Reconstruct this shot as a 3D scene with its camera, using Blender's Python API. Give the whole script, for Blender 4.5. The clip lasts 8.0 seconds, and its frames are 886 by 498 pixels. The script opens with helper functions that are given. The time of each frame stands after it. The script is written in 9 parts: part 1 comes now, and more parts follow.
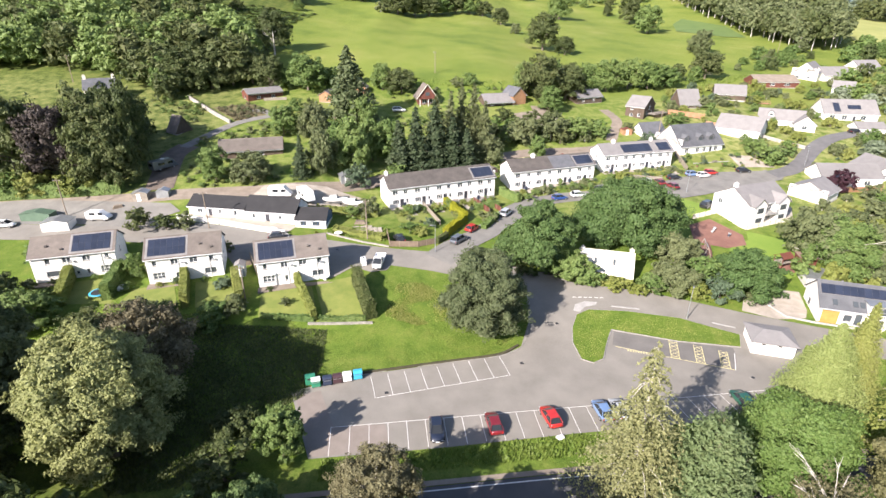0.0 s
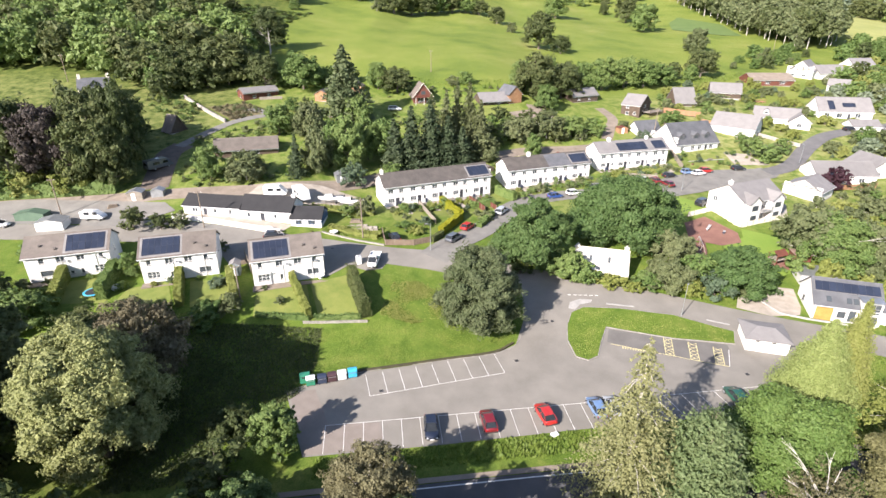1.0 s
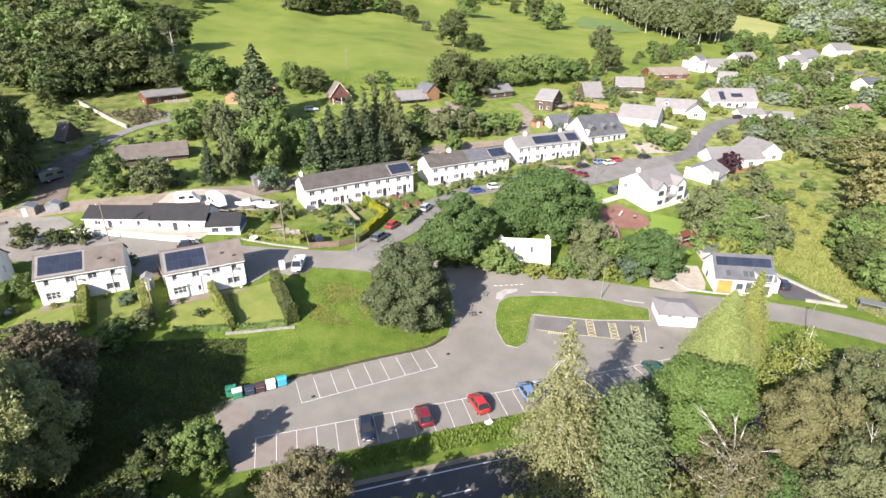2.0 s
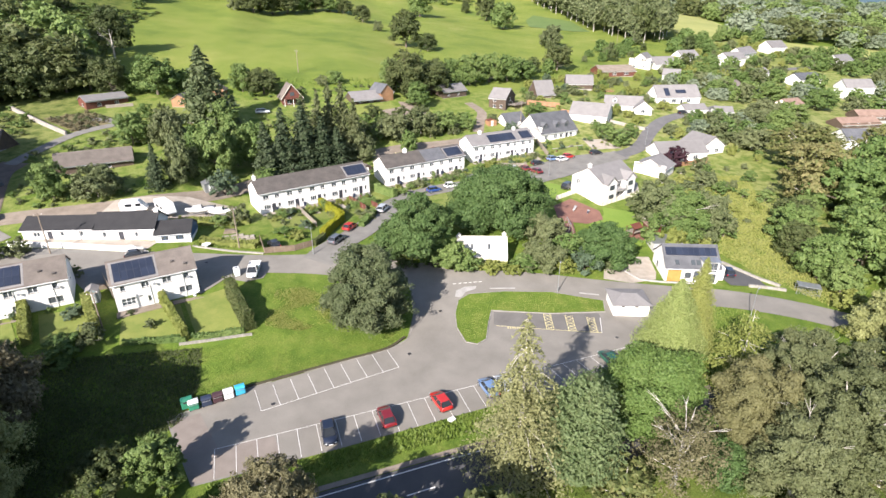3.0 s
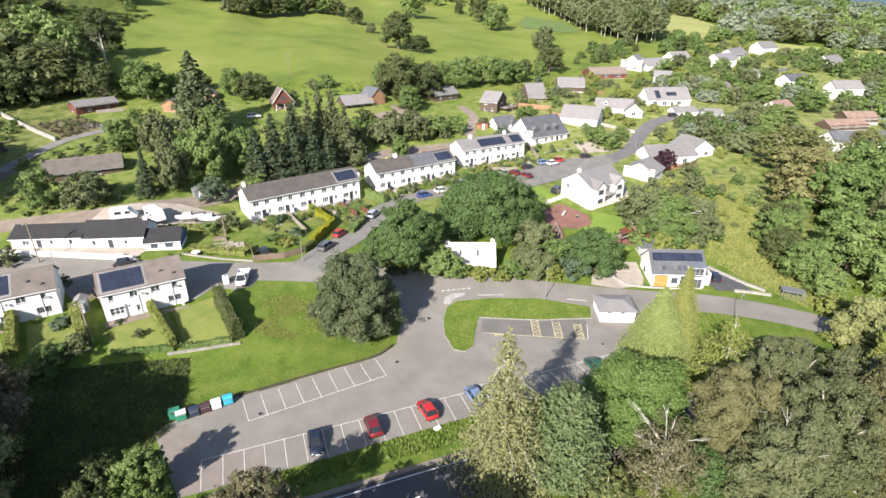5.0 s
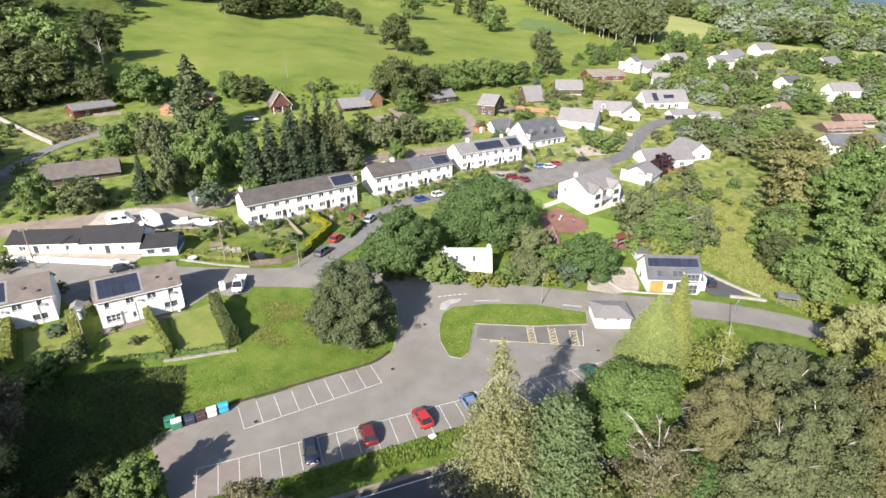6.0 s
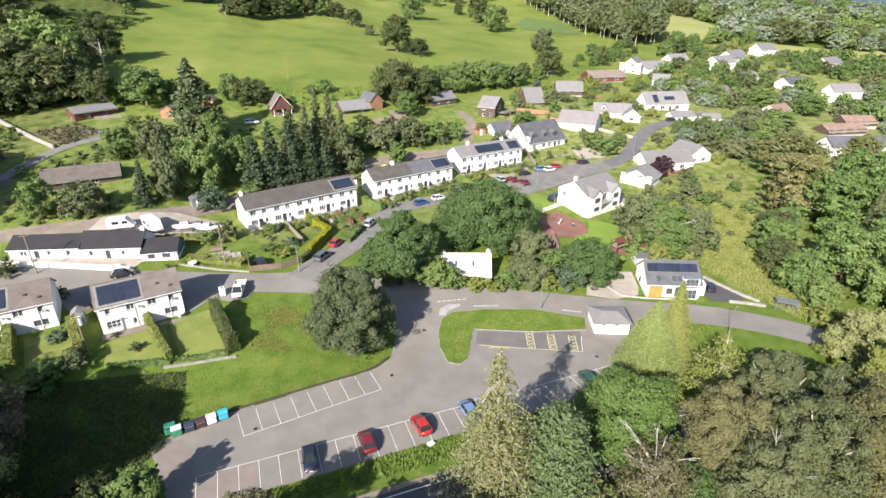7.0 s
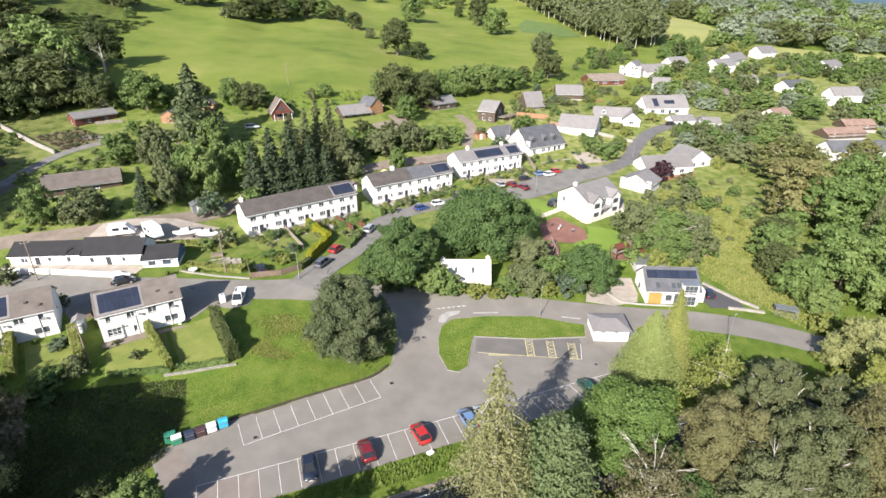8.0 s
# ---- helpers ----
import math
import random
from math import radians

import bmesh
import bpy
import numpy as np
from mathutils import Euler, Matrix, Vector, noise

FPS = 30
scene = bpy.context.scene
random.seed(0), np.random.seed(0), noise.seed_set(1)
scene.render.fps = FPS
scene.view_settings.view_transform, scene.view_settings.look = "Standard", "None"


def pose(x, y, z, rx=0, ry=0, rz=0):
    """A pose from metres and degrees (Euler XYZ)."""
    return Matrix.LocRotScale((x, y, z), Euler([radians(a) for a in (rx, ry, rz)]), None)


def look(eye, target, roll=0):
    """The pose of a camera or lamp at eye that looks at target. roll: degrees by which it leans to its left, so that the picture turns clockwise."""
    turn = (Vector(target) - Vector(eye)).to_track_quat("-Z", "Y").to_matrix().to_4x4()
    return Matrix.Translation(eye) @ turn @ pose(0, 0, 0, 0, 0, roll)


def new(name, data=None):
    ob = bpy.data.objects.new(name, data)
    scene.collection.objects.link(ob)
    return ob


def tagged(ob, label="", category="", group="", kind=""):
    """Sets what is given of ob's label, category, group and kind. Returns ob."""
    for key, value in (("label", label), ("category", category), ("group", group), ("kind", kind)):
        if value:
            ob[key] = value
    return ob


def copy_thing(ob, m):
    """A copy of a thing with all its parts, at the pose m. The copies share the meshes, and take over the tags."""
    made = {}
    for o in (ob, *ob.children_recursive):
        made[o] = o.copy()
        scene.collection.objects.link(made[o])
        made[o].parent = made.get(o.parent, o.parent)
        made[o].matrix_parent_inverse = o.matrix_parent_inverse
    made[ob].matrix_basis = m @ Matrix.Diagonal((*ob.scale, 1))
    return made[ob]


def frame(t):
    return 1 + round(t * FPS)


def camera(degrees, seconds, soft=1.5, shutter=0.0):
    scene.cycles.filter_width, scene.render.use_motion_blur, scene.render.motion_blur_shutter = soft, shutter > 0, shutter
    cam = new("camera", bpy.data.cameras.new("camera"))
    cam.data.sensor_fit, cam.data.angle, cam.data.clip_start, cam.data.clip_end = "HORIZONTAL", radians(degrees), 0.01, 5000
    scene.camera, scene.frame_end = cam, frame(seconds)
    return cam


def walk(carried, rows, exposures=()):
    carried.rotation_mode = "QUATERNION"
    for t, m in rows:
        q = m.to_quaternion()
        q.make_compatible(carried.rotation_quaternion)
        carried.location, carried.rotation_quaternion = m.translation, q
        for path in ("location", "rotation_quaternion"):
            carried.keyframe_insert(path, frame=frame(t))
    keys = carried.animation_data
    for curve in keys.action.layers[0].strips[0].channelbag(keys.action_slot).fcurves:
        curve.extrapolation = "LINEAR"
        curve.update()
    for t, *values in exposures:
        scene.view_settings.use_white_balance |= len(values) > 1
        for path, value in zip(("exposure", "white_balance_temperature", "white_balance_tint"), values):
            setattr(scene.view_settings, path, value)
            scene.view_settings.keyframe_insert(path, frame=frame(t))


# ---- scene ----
cam = camera(79.62, 8.0, 1.5)
PATH = [
    (0, (0.00, 0.00, 47.33), -0.00, -24.33, 0.19),
    (0.5, (0.24, -0.03, 47.24), -0.23, -24.32, 0.15),
    (1, (0.48, -0.10, 47.15), -0.26, -24.39, 0.10),
    (1.5, (0.72, -0.22, 47.04), -1.85, -24.35, 0.11),
    (1.6, (0.76, -0.25, 47.01), -3.20, -24.35, 0.12),
    (1.8, (0.84, -0.31, 46.95), -5.73, -24.47, 0.12),
    (2, (0.93, -0.37, 46.92), -8.68, -24.48, 0.11),
    (2.2, (1.01, -0.43, 46.92), -11.35, -24.58, 0.10),
    (3.5, (1.65, -0.90, 47.11), -13.50, -24.46, -0.01),
    (4, (2.02, -1.00, 47.46), -13.66, -24.38, -0.04),
    (4.5, (2.38, -1.04, 47.99), -13.72, -24.52, -0.08),
    (6, (3.34, -0.85, 49.71), -13.87, -24.66, -0.05),
    (6.5, (3.58, -0.73, 50.30), -13.76, -24.77, -0.12),
    (7, (3.76, -0.62, 50.87), -13.72, -24.79, -0.12),
    (7.5, (3.87, -0.52, 51.41), -13.76, -24.77, -0.10),
    (8, (3.97, -0.41, 51.97), -13.66, -24.69, -0.15),
]
walk(cam, [(t, pose(*eye, 90 + pitch, 0, yaw) @ pose(0, 0, 0, 0, 0, roll)) for t, eye, yaw, pitch, roll in PATH], exposures=((0.0, 1.40, 6450, 18), (2.0, 1.33, 6400, 17), (8.0, 1.13, 6350, 15)))

# ---- world, sun, exposure ----
SUN_AZ = (0.655, 0.755)          # the way the shadows run over the ground
SUN_EL = radians(30.5)
world = bpy.data.worlds.new("sky")
scene.world = world
world.use_nodes = True
wn = world.node_tree.nodes
sky = wn.new("ShaderNodeTexSky")
sky.sky_type = "NISHITA"
sky.sun_disc = False
sky.sun_elevation = SUN_EL
sky.sun_rotation = math.atan2(-SUN_AZ[0], -SUN_AZ[1])
wn["Background"].inputs["Strength"].default_value = 0.09
world.node_tree.links.new(sky.outputs[0], wn["Background"].inputs["Color"])
sun = new("sun", bpy.data.lights.new("sun", "SUN"))
sun.data.energy = 5.0
sun.data.angle = radians(0.5)
sun.data.color = (1.0, 0.945, 0.85)
sun_way = Vector((SUN_AZ[0] * math.cos(SUN_EL), SUN_AZ[1] * math.cos(SUN_EL), -math.sin(SUN_EL)))
sun.matrix_world = look((0, 0, 200), Vector((0, 0, 200)) + sun_way)


# ---- the lie of the land ----
KX = np.array((-150.0, -40.0, -14.0, 10.0, 65.0, 130.0, 260.0, 420.0, 600.0, 900.0))
PROFILES = (
    ((-40, 30, 62, 80, 105, 135, 190, 240, 330, 460, 700), (-3, -1, 0, 3, 6, 12, 24, 36, 55, 84, 130)),
    ((-40, 40, 60, 78, 92, 106, 115, 136, 190, 240, 330, 460, 700), (-3, -.6, 0, 3.5, 4.6, 6, 8.2, 12.5, 20, 29, 42, 66, 120)),
    ((-40, 40, 64, 80, 92, 110, 120, 136, 190, 218, 270, 340, 460, 700), (-3, -.6, 0, 3.2, 4.5, 4.9, 5.2, 8.5, 18.5, 25, 32, 39, 57, 108)),
    ((-40, 40, 68, 84, 97, 125, 150, 190, 218, 270, 340, 460, 700), (-3, -.6, 0, 2.2, 4.4, 4.4, 8.5, 18, 24.5, 31, 38, 56, 105)),
    ((-40, 45, 75, 100, 118, 142, 165, 187, 240, 340, 460, 700), (-3, -.6, 0, 2.5, 4.5, 6, 10, 14.5, 21, 33, 46, 90)),
    ((-40, 40, 75, 100, 139, 177, 220, 260, 340, 460, 700), (-4, -1.5, -1, 0, 4.5, 11, 15.5, 20, 29, 40, 78)),
    ((-40, 60, 120, 204, 258, 340, 460, 700), (-5, -3, 0, 7, 14, 27, 44, 78)),
    ((-40, 60, 120, 204, 258, 340, 460, 700), (-8, -5, -2, 4, 9, 19, 33, 56)),
    ((-40, 60, 120, 204, 258, 340, 460, 700), (-8, -5, -2, 4, 9, 19, 33, 54)),
    ((-40, 60, 120, 204, 258, 340, 460, 700), (-16, -14, -12, -8, -4, 3, 12, 22)),
)


def glide(xs, ys, x):
    """A smooth curve through a few heights, with no overshoot."""
    xs, ys = np.array(xs, float), np.array(ys, float)
    h = np.diff(xs)
    s = np.diff(ys) / h
    m = np.concatenate(([s[0]], np.where(s[:-1] * s[1:] > 0, 2 * s[:-1] * s[1:] / np.where(s[:-1] + s[1:] == 0, 1, s[:-1] + s[1:]), 0), [s[-1]]))
    x = np.clip(x, xs[0], xs[-1])
    i = np.clip(np.searchsorted(xs, x) - 1, 0, len(xs) - 2)
    t = (x - xs[i]) / h[i]
    return (2 * t**3 - 3 * t**2 + 1) * ys[i] + (t**3 - 2 * t**2 + t) * h[i] * m[i] + (3 * t**2 - 2 * t**3) * ys[i + 1] + (t**3 - t**2) * h[i] * m[i + 1]


def land(x, y):
    """Height of the ground."""
    x, y = np.atleast_1d(np.asarray(x, float)), np.atleast_1d(np.asarray(y, float))
    cols = np.stack([glide(a, b, y) for a, b in PROFILES])
    xx = np.clip(x, KX[0], KX[-1])
    i = np.clip(np.searchsorted(KX, xx) - 1, 0, len(KX) - 2)
    t = (xx - KX[i]) / (KX[i + 1] - KX[i])
    t = t * t * (3 - 2 * t)
    k = np.arange(len(x))
    z = cols[i, k] * (1 - t) + cols[i + 1, k] * t
    r = np.hypot(x, y)
    far = np.clip((r - 700) / 2300, 0, 1)
    return z + far * far * (3 - 2 * far) * 30 * (0.75 + 0.25 * np.sin(x * 0.0031 + 1.0) * np.cos(y * 0.0023))


def hz(x, y):
    return float(land(x, y)[0])


# ---- materials ----
def nodes_of(name):
    m = bpy.data.materials.new(name)
    m.use_nodes = True
    return m, m.node_tree.nodes, m.node_tree.links, m.node_tree.nodes["Principled BSDF"]


def noise_node(n, l, scale, detail=4, rough=0.6, vector=None):
    t = n.new("ShaderNodeTexNoise")
    t.inputs["Scale"].default_value, t.inputs["Detail"].default_value, t.inputs["Roughness"].default_value = scale, detail, rough
    if vector is not None:
        l.new(vector, t.inputs["Vector"])
    return t


def ramp_node(n, l, source, stops):
    r = n.new("ShaderNodeValToRGB")
    e = r.color_ramp.elements
    while len(e) < len(stops):
        e.new(0.5)
    for q, (p, c) in zip(e, stops):
        q.position, q.color = p, (*c, 1)
    l.new(source, r.inputs["Fac"])
    return r


def mix_node(n, l, fac, a, b, mode="MIX"):
    m = n.new("ShaderNodeMix")
    m.data_type, m.blend_type = "RGBA", mode
    for value, socket in ((fac, m.inputs["Factor"]), (a, m.inputs["A"]), (b, m.inputs["B"])):
        if isinstance(value, (int, float)):
            socket.default_value = value
        elif isinstance(value, tuple):
            socket.default_value = (*value, 1)
        else:
            l.new(value, socket)
    return m.outputs["Result"]


def surface(name, a, b, scale=0.6, rough=0.8, metal=0.0, fine=14.0, bump=0.15, vary=0.0, lines=None, coat=0.0):
    """Two tones mixed at a broad and a fine scale in world space, with a fine relief. lines: (spacing, axis, depth) of courses in object space."""
    m, n, l, p = nodes_of(name)
    at = n.new("ShaderNodeNewGeometry").outputs["Position"]
    big, small = noise_node(n, l, scale, 4, 0.6, at), noise_node(n, l, fine, 3, 0.7, at)
    add = n.new("ShaderNodeMath")
    add.operation = "MULTIPLY_ADD"
    l.new(small.outputs["Fac"], add.inputs[0])
    add.inputs[1].default_value = 0.5
    l.new(big.outputs["Fac"], add.inputs[2])
    base = ramp_node(n, l, add.outputs[0], ((0.5, a), (1.0, b))).outputs["Color"]
    if vary:
        hsv = n.new("ShaderNodeHueSaturation")
        info = n.new("ShaderNodeObjectInfo")
        mr = n.new("ShaderNodeMapRange")
        l.new(info.outputs["Random"], mr.inputs["Value"])
        mr.inputs["To Min"].default_value, mr.inputs["To Max"].default_value = 1 - vary, 1 + vary
        l.new(mr.outputs["Result"], hsv.inputs["Value"])
        l.new(base, hsv.inputs["Color"])
        base = hsv.outputs["Color"]
    height = small.outputs["Fac"]
    if lines:
        spacing, axis, depth = lines
        tc = n.new("ShaderNodeTexCoord")
        sep = n.new("ShaderNodeSeparateXYZ")
        l.new(tc.outputs["Object"], sep.inputs[0])
        saw = n.new("ShaderNodeMath")
        saw.operation = "PINGPONG" if depth < 0 else "FRACT"
        dv = n.new("ShaderNodeMath")
        dv.operation = "DIVIDE"
        l.new(sep.outputs[axis], dv.inputs[0])
        dv.inputs[1].default_value = spacing
        l.new(dv.outputs[0], saw.inputs[0])
        if depth < 0:
            saw.inputs[1].default_value = 0.5
        up = n.new("ShaderNodeMath")
        up.operation = "MULTIPLY_ADD"
        l.new(saw.outputs[0], up.inputs[0])
        up.inputs[1].default_value = abs(depth)
        l.new(small.outputs["Fac"], up.inputs[2])
        height = up.outputs[0]
    l.new(base, p.inputs["Base Color"])
    p.inputs["Roughness"].default_value, p.inputs["Metallic"].default_value = rough, metal
    p.inputs["Coat Weight"].default_value = coat
    if bump:
        b_ = n.new("ShaderNodeBump")
        b_.inputs["Strength"].default_value = bump
        b_.inputs["Distance"].default_value = 0.05
        l.new(height, b_.inputs["Height"])
        l.new(b_.outputs["Normal"], p.inputs["Normal"])
    return m


def foliage(name, a, b, c, through_light=0.36):
    """Leaf material: three tones by leaf and by plant, with light shining through."""
    m, n, l, p = nodes_of(name)
    island = n.new("ShaderNodeNewGeometry")
    info = n.new("ShaderNodeObjectInfo")
    add = n.new("ShaderNodeMath")
    add.operation = "MULTIPLY_ADD"
    l.new(info.outputs["Random"], add.inputs[0])
    add.inputs[1].default_value = 0.26
    half = n.new("ShaderNodeMath")
    half.operation = "MULTIPLY"
    half.inputs[1].default_value = 0.32
    l.new(island.outputs["Random Per Island"], half.inputs[0])
    l.new(half.outputs[0], add.inputs[2])
    big = noise_node(n, l, 0.11, 4, 0.6, island.outputs["Position"])
    add2 = n.new("ShaderNodeMath")
    add2.operation = "MULTIPLY_ADD"
    l.new(big.outputs["Fac"], add2.inputs[0])
    add2.inputs[1].default_value = 0.4
    l.new(add.outputs[0], add2.inputs[2])
    clump = noise_node(n, l, 0.7, 3, 0.6, island.outputs["Position"])
    add3 = n.new("ShaderNodeMath")
    add3.operation = "MULTIPLY_ADD"
    l.new(clump.outputs["Fac"], add3.inputs[0])
    add3.inputs[1].default_value = 0.45
    l.new(add2.outputs[0], add3.inputs[2])
    colour = ramp_node(n, l, add3.outputs[0], ((0.30, a), (0.61, b), (0.98, c))).outputs["Color"]
    l.new(colour, p.inputs["Base Color"])
    p.inputs["Roughness"].default_value = 0.6
    p.inputs["Specular IOR Level"].default_value = 0.3
    tr = n.new("ShaderNodeBsdfTranslucent")
    l.new(colour, tr.inputs["Color"])
    mx = n.new("ShaderNodeMixShader")
    mx.inputs[0].default_value = through_light
    l.new(p.outputs[0], mx.inputs[1])
    l.new(tr.outputs[0], mx.inputs[2])
    l.new(mx.outputs[0], n["Material Output"].inputs["Surface"])
    return m


def ground_material():
    """Grass of several kinds by the cover attribute: red for pasture, green for rough scrub and wood floor, blue for bare soil and dry growth."""
    m, n, l, p = nodes_of("ground")
    at = n.new("ShaderNodeNewGeometry").outputs["Position"]
    cover = n.new("ShaderNodeVertexColor")
    cover.layer_name = "cover"
    sep = n.new("ShaderNodeSeparateColor")
    l.new(cover.outputs["Color"], sep.inputs[0])
    broad, mid, fine = noise_node(n, l, 0.035, 5, 0.6, at), noise_node(n, l, 0.35, 5, 0.65, at), noise_node(n, l, 5.0, 4, 0.75, at)
    mowed = ramp_node(n, l, mid.outputs["Fac"], ((0.3, (0.078, 0.134, 0.019)), (0.5, (0.118, 0.174, 0.027)), (0.7, (0.168, 0.204, 0.044)))).outputs["Color"]
    pasture = ramp_node(n, l, broad.outputs["Fac"], ((0.30, (0.098, 0.142, 0.026)), (0.45, (0.150, 0.194, 0.036)), (0.58, (0.180, 0.214, 0.046)), (0.72, (0.232, 0.240, 0.070)))).outputs["Color"]
    scrub = ramp_node(n, l, mid.outputs["Fac"], ((0.32, (0.045, 0.070, 0.014)), (0.5, (0.085, 0.115, 0.024)), (0.7, (0.150, 0.160, 0.044)))).outputs["Color"]
    bare = ramp_node(n, l, mid.outputs["Fac"], ((0.35, (0.190, 0.205, 0.066)), (0.65, (0.290, 0.292, 0.118)))).outputs["Color"]
    c = mix_node(n, l, sep.outputs[0], mowed, pasture)
    c = mix_node(n, l, sep.outputs[1], c, scrub)
    soil = n.new("ShaderNodeMath")
    soil.operation = "MULTIPLY"
    l.new(sep.outputs[2], soil.inputs[0])
    spots = ramp_node(n, l, mid.outputs["Fac"], ((0.33, (0, 0, 0)), (0.55, (1, 1, 1))))
    l.new(spots.outputs["Color"], soil.inputs[1])
    c = mix_node(n, l, soil.outputs[0], c, bare)
    tone = ramp_node(n, l, fine.outputs["Fac"], ((0.3, (0.55, 0.6, 0.5)), (0.7, (1.35, 1.3, 1.3)))).outputs["Color"]
    c = mix_node(n, l, 0.75, c, tone, "MULTIPLY")
    l.new(c, p.inputs["Base Color"])
    p.inputs["Roughness"].default_value = 0.9
    p.inputs["Specular IOR Level"].default_value = 0.15
    bump = n.new("ShaderNodeBump")
    bump.inputs["Strength"].default_value, bump.inputs["Distance"].default_value = 0.7, 0.25
    l.new(fine.outputs["Fac"], bump.inputs["Height"])
    l.new(bump.outputs["Normal"], p.inputs["Normal"])
    return m


def glass_material(name, tint):
    m, n, l, p = nodes_of(name)
    p.inputs["Base Color"].default_value = (*tint, 1)
    p.inputs["Roughness"].default_value = 0.04
    p.inputs["IOR"].default_value = 1.5
    p.inputs["Transmission Weight"].default_value = 0.35
    return m


GROUND = ground_material()
LAWN = surface("mown_lawn", (0.112, 0.150, 0.024), (0.185, 0.200, 0.045), 0.45, 0.9, fine=6, bump=0.5)
PALE_FIELD = surface("pale_hay_field", (0.215, 0.235, 0.060), (0.300, 0.300, 0.095), 0.05, 0.9, fine=1.5, bump=0.3)
LAWN_BRIGHT = surface("bright_lawn", (0.115, 0.195, 0.020), (0.165, 0.235, 0.032), 0.25, 0.9, fine=6, bump=0.4)
ASPHALT = surface("worn_asphalt", (0.158, 0.146, 0.125), (0.227, 0.210, 0.182), 0.22, 0.92, fine=9, bump=0.12)
ASPHALT_OLD = surface("old_asphalt", (0.134, 0.127, 0.113), (0.212, 0.202, 0.179), 0.35, 0.92, fine=7, bump=0.15)
ASPHALT_BEND = surface("grey_asphalt", (0.095, 0.092, 0.092), (0.150, 0.144, 0.140), 0.35, 0.92, fine=7, bump=0.15)
ASPHALT_DARK = surface("dark_asphalt", (0.060, 0.060, 0.063), (0.088, 0.086, 0.086), 0.3, 0.9, fine=12, bump=0.1)
PINK_ASPHALT = surface("reddish_asphalt", (0.170, 0.142, 0.120), (0.235, 0.202, 0.174), 0.4, 0.92, fine=9, bump=0.12)
DEEP_GREEN = surface("dark_rush_grass", (0.072, 0.122, 0.024), (0.108, 0.162, 0.036), 0.12, 0.95, fine=1.6, bump=0.8)
BRACKEN = surface("bracken_slope", (0.085, 0.085, 0.030), (0.190, 0.150, 0.070), 0.35, 0.95, fine=4, bump=0.8)
# earth tone darkened to carry the shadow along the bank's lip
SHADED_TURF = surface("shadowed_turf_edge", (0.035, 0.030, 0.016), (0.075, 0.068, 0.032), 0.8, 0.95, fine=6, bump=0.8)
ASPHALT_NEW = surface("dark_bay_asphalt", (0.110, 0.102, 0.093), (0.160, 0.149, 0.136), 0.3, 0.92, fine=9, bump=0.12)
GRAVEL = surface("pale_gravel", (0.26, 0.225, 0.18), (0.40, 0.355, 0.30), 0.6, 0.95, fine=18, bump=0.5)
TRACK = surface("dirt_track", (0.15, 0.122, 0.095), (0.26, 0.215, 0.17), 0.5, 0.95, fine=12, bump=0.4)
EARTH = surface("dark_earth_track", (0.085, 0.066, 0.052), (0.160, 0.128, 0.102), 0.5, 0.95, fine=12, bump=0.4)
MULCH = surface("red_play_bark", (0.150, 0.070, 0.052), (0.230, 0.115, 0.085), 0.5, 0.95, fine=14, bump=0.5)
ROAD_PAINT = surface("road_paint", (0.52, 0.51, 0.48), (0.72, 0.70, 0.67), 1.2, 0.8, fine=12, bump=0.05)
YELLOW_PAINT = surface("yellow_road_paint", (0.50, 0.44, 0.21), (0.68, 0.60, 0.31), 1.2, 0.8, fine=12, bump=0.05)
KERB = surface("kerb_concrete", (0.26, 0.25, 0.235), (0.38, 0.365, 0.34), 0.9, 0.9, fine=15, bump=0.2)
HARL = surface("white_harling", (0.61, 0.595, 0.565), (0.755, 0.74, 0.705), 0.5, 0.9, fine=20, bump=0.25)
WHITE_ROOF = surface("white_painted_slates", (0.48, 0.445, 0.38), (0.63, 0.595, 0.52), 0.7, 0.8, fine=9, bump=0.3, lines=(0.3, 1, 0.7))
CREAM = surface("cream_harling", (0.62, 0.56, 0.46), (0.78, 0.73, 0.62), 0.6, 0.9, fine=20, bump=0.25)
GREY_HARL = surface("grey_harling", (0.40, 0.39, 0.37), (0.54, 0.53, 0.505), 0.5, 0.9, fine=20, bump=0.25)
DRYSTONE = surface("pale_drystone", (0.20, 0.185, 0.16), (0.36, 0.335, 0.295), 1.3, 0.9, fine=4, bump=0.9)
STONE = surface("rubble_stone", (0.14, 0.13, 0.115), (0.34, 0.315, 0.28), 1.6, 0.9, fine=5, bump=0.8)
TILE_BROWN = surface("brown_roof_tile", (0.100, 0.084, 0.071), (0.172, 0.147, 0.125), 0.5, 0.85, fine=9, bump=0.5, vary=0.12, lines=(0.33, 1, 0.9))
TILE_DARK = surface("dark_roof_tile", (0.060, 0.053, 0.047), (0.115, 0.100, 0.088), 0.6, 0.85, fine=9, bump=0.5, vary=0.12, lines=(0.33, 1, 0.9))
SLATE = surface("grey_slate", (0.070, 0.072, 0.078), (0.130, 0.132, 0.138), 0.6, 0.6, fine=9, bump=0.4, vary=0.12, lines=(0.28, 1, 0.8))
TILE_GREY = surface("grey_roof_tile", (0.155, 0.146, 0.142), (0.205, 0.195, 0.188), 0.6, 0.8, fine=9, bump=0.4, vary=0.1, lines=(0.33, 1, 0.9))
BLACK_ROOF = surface("black_sheet_roof", (0.013, 0.013, 0.014), (0.027, 0.026, 0.027), 0.5, 0.85, fine=8, bump=0.3, lines=(0.45, 0, 1.2))
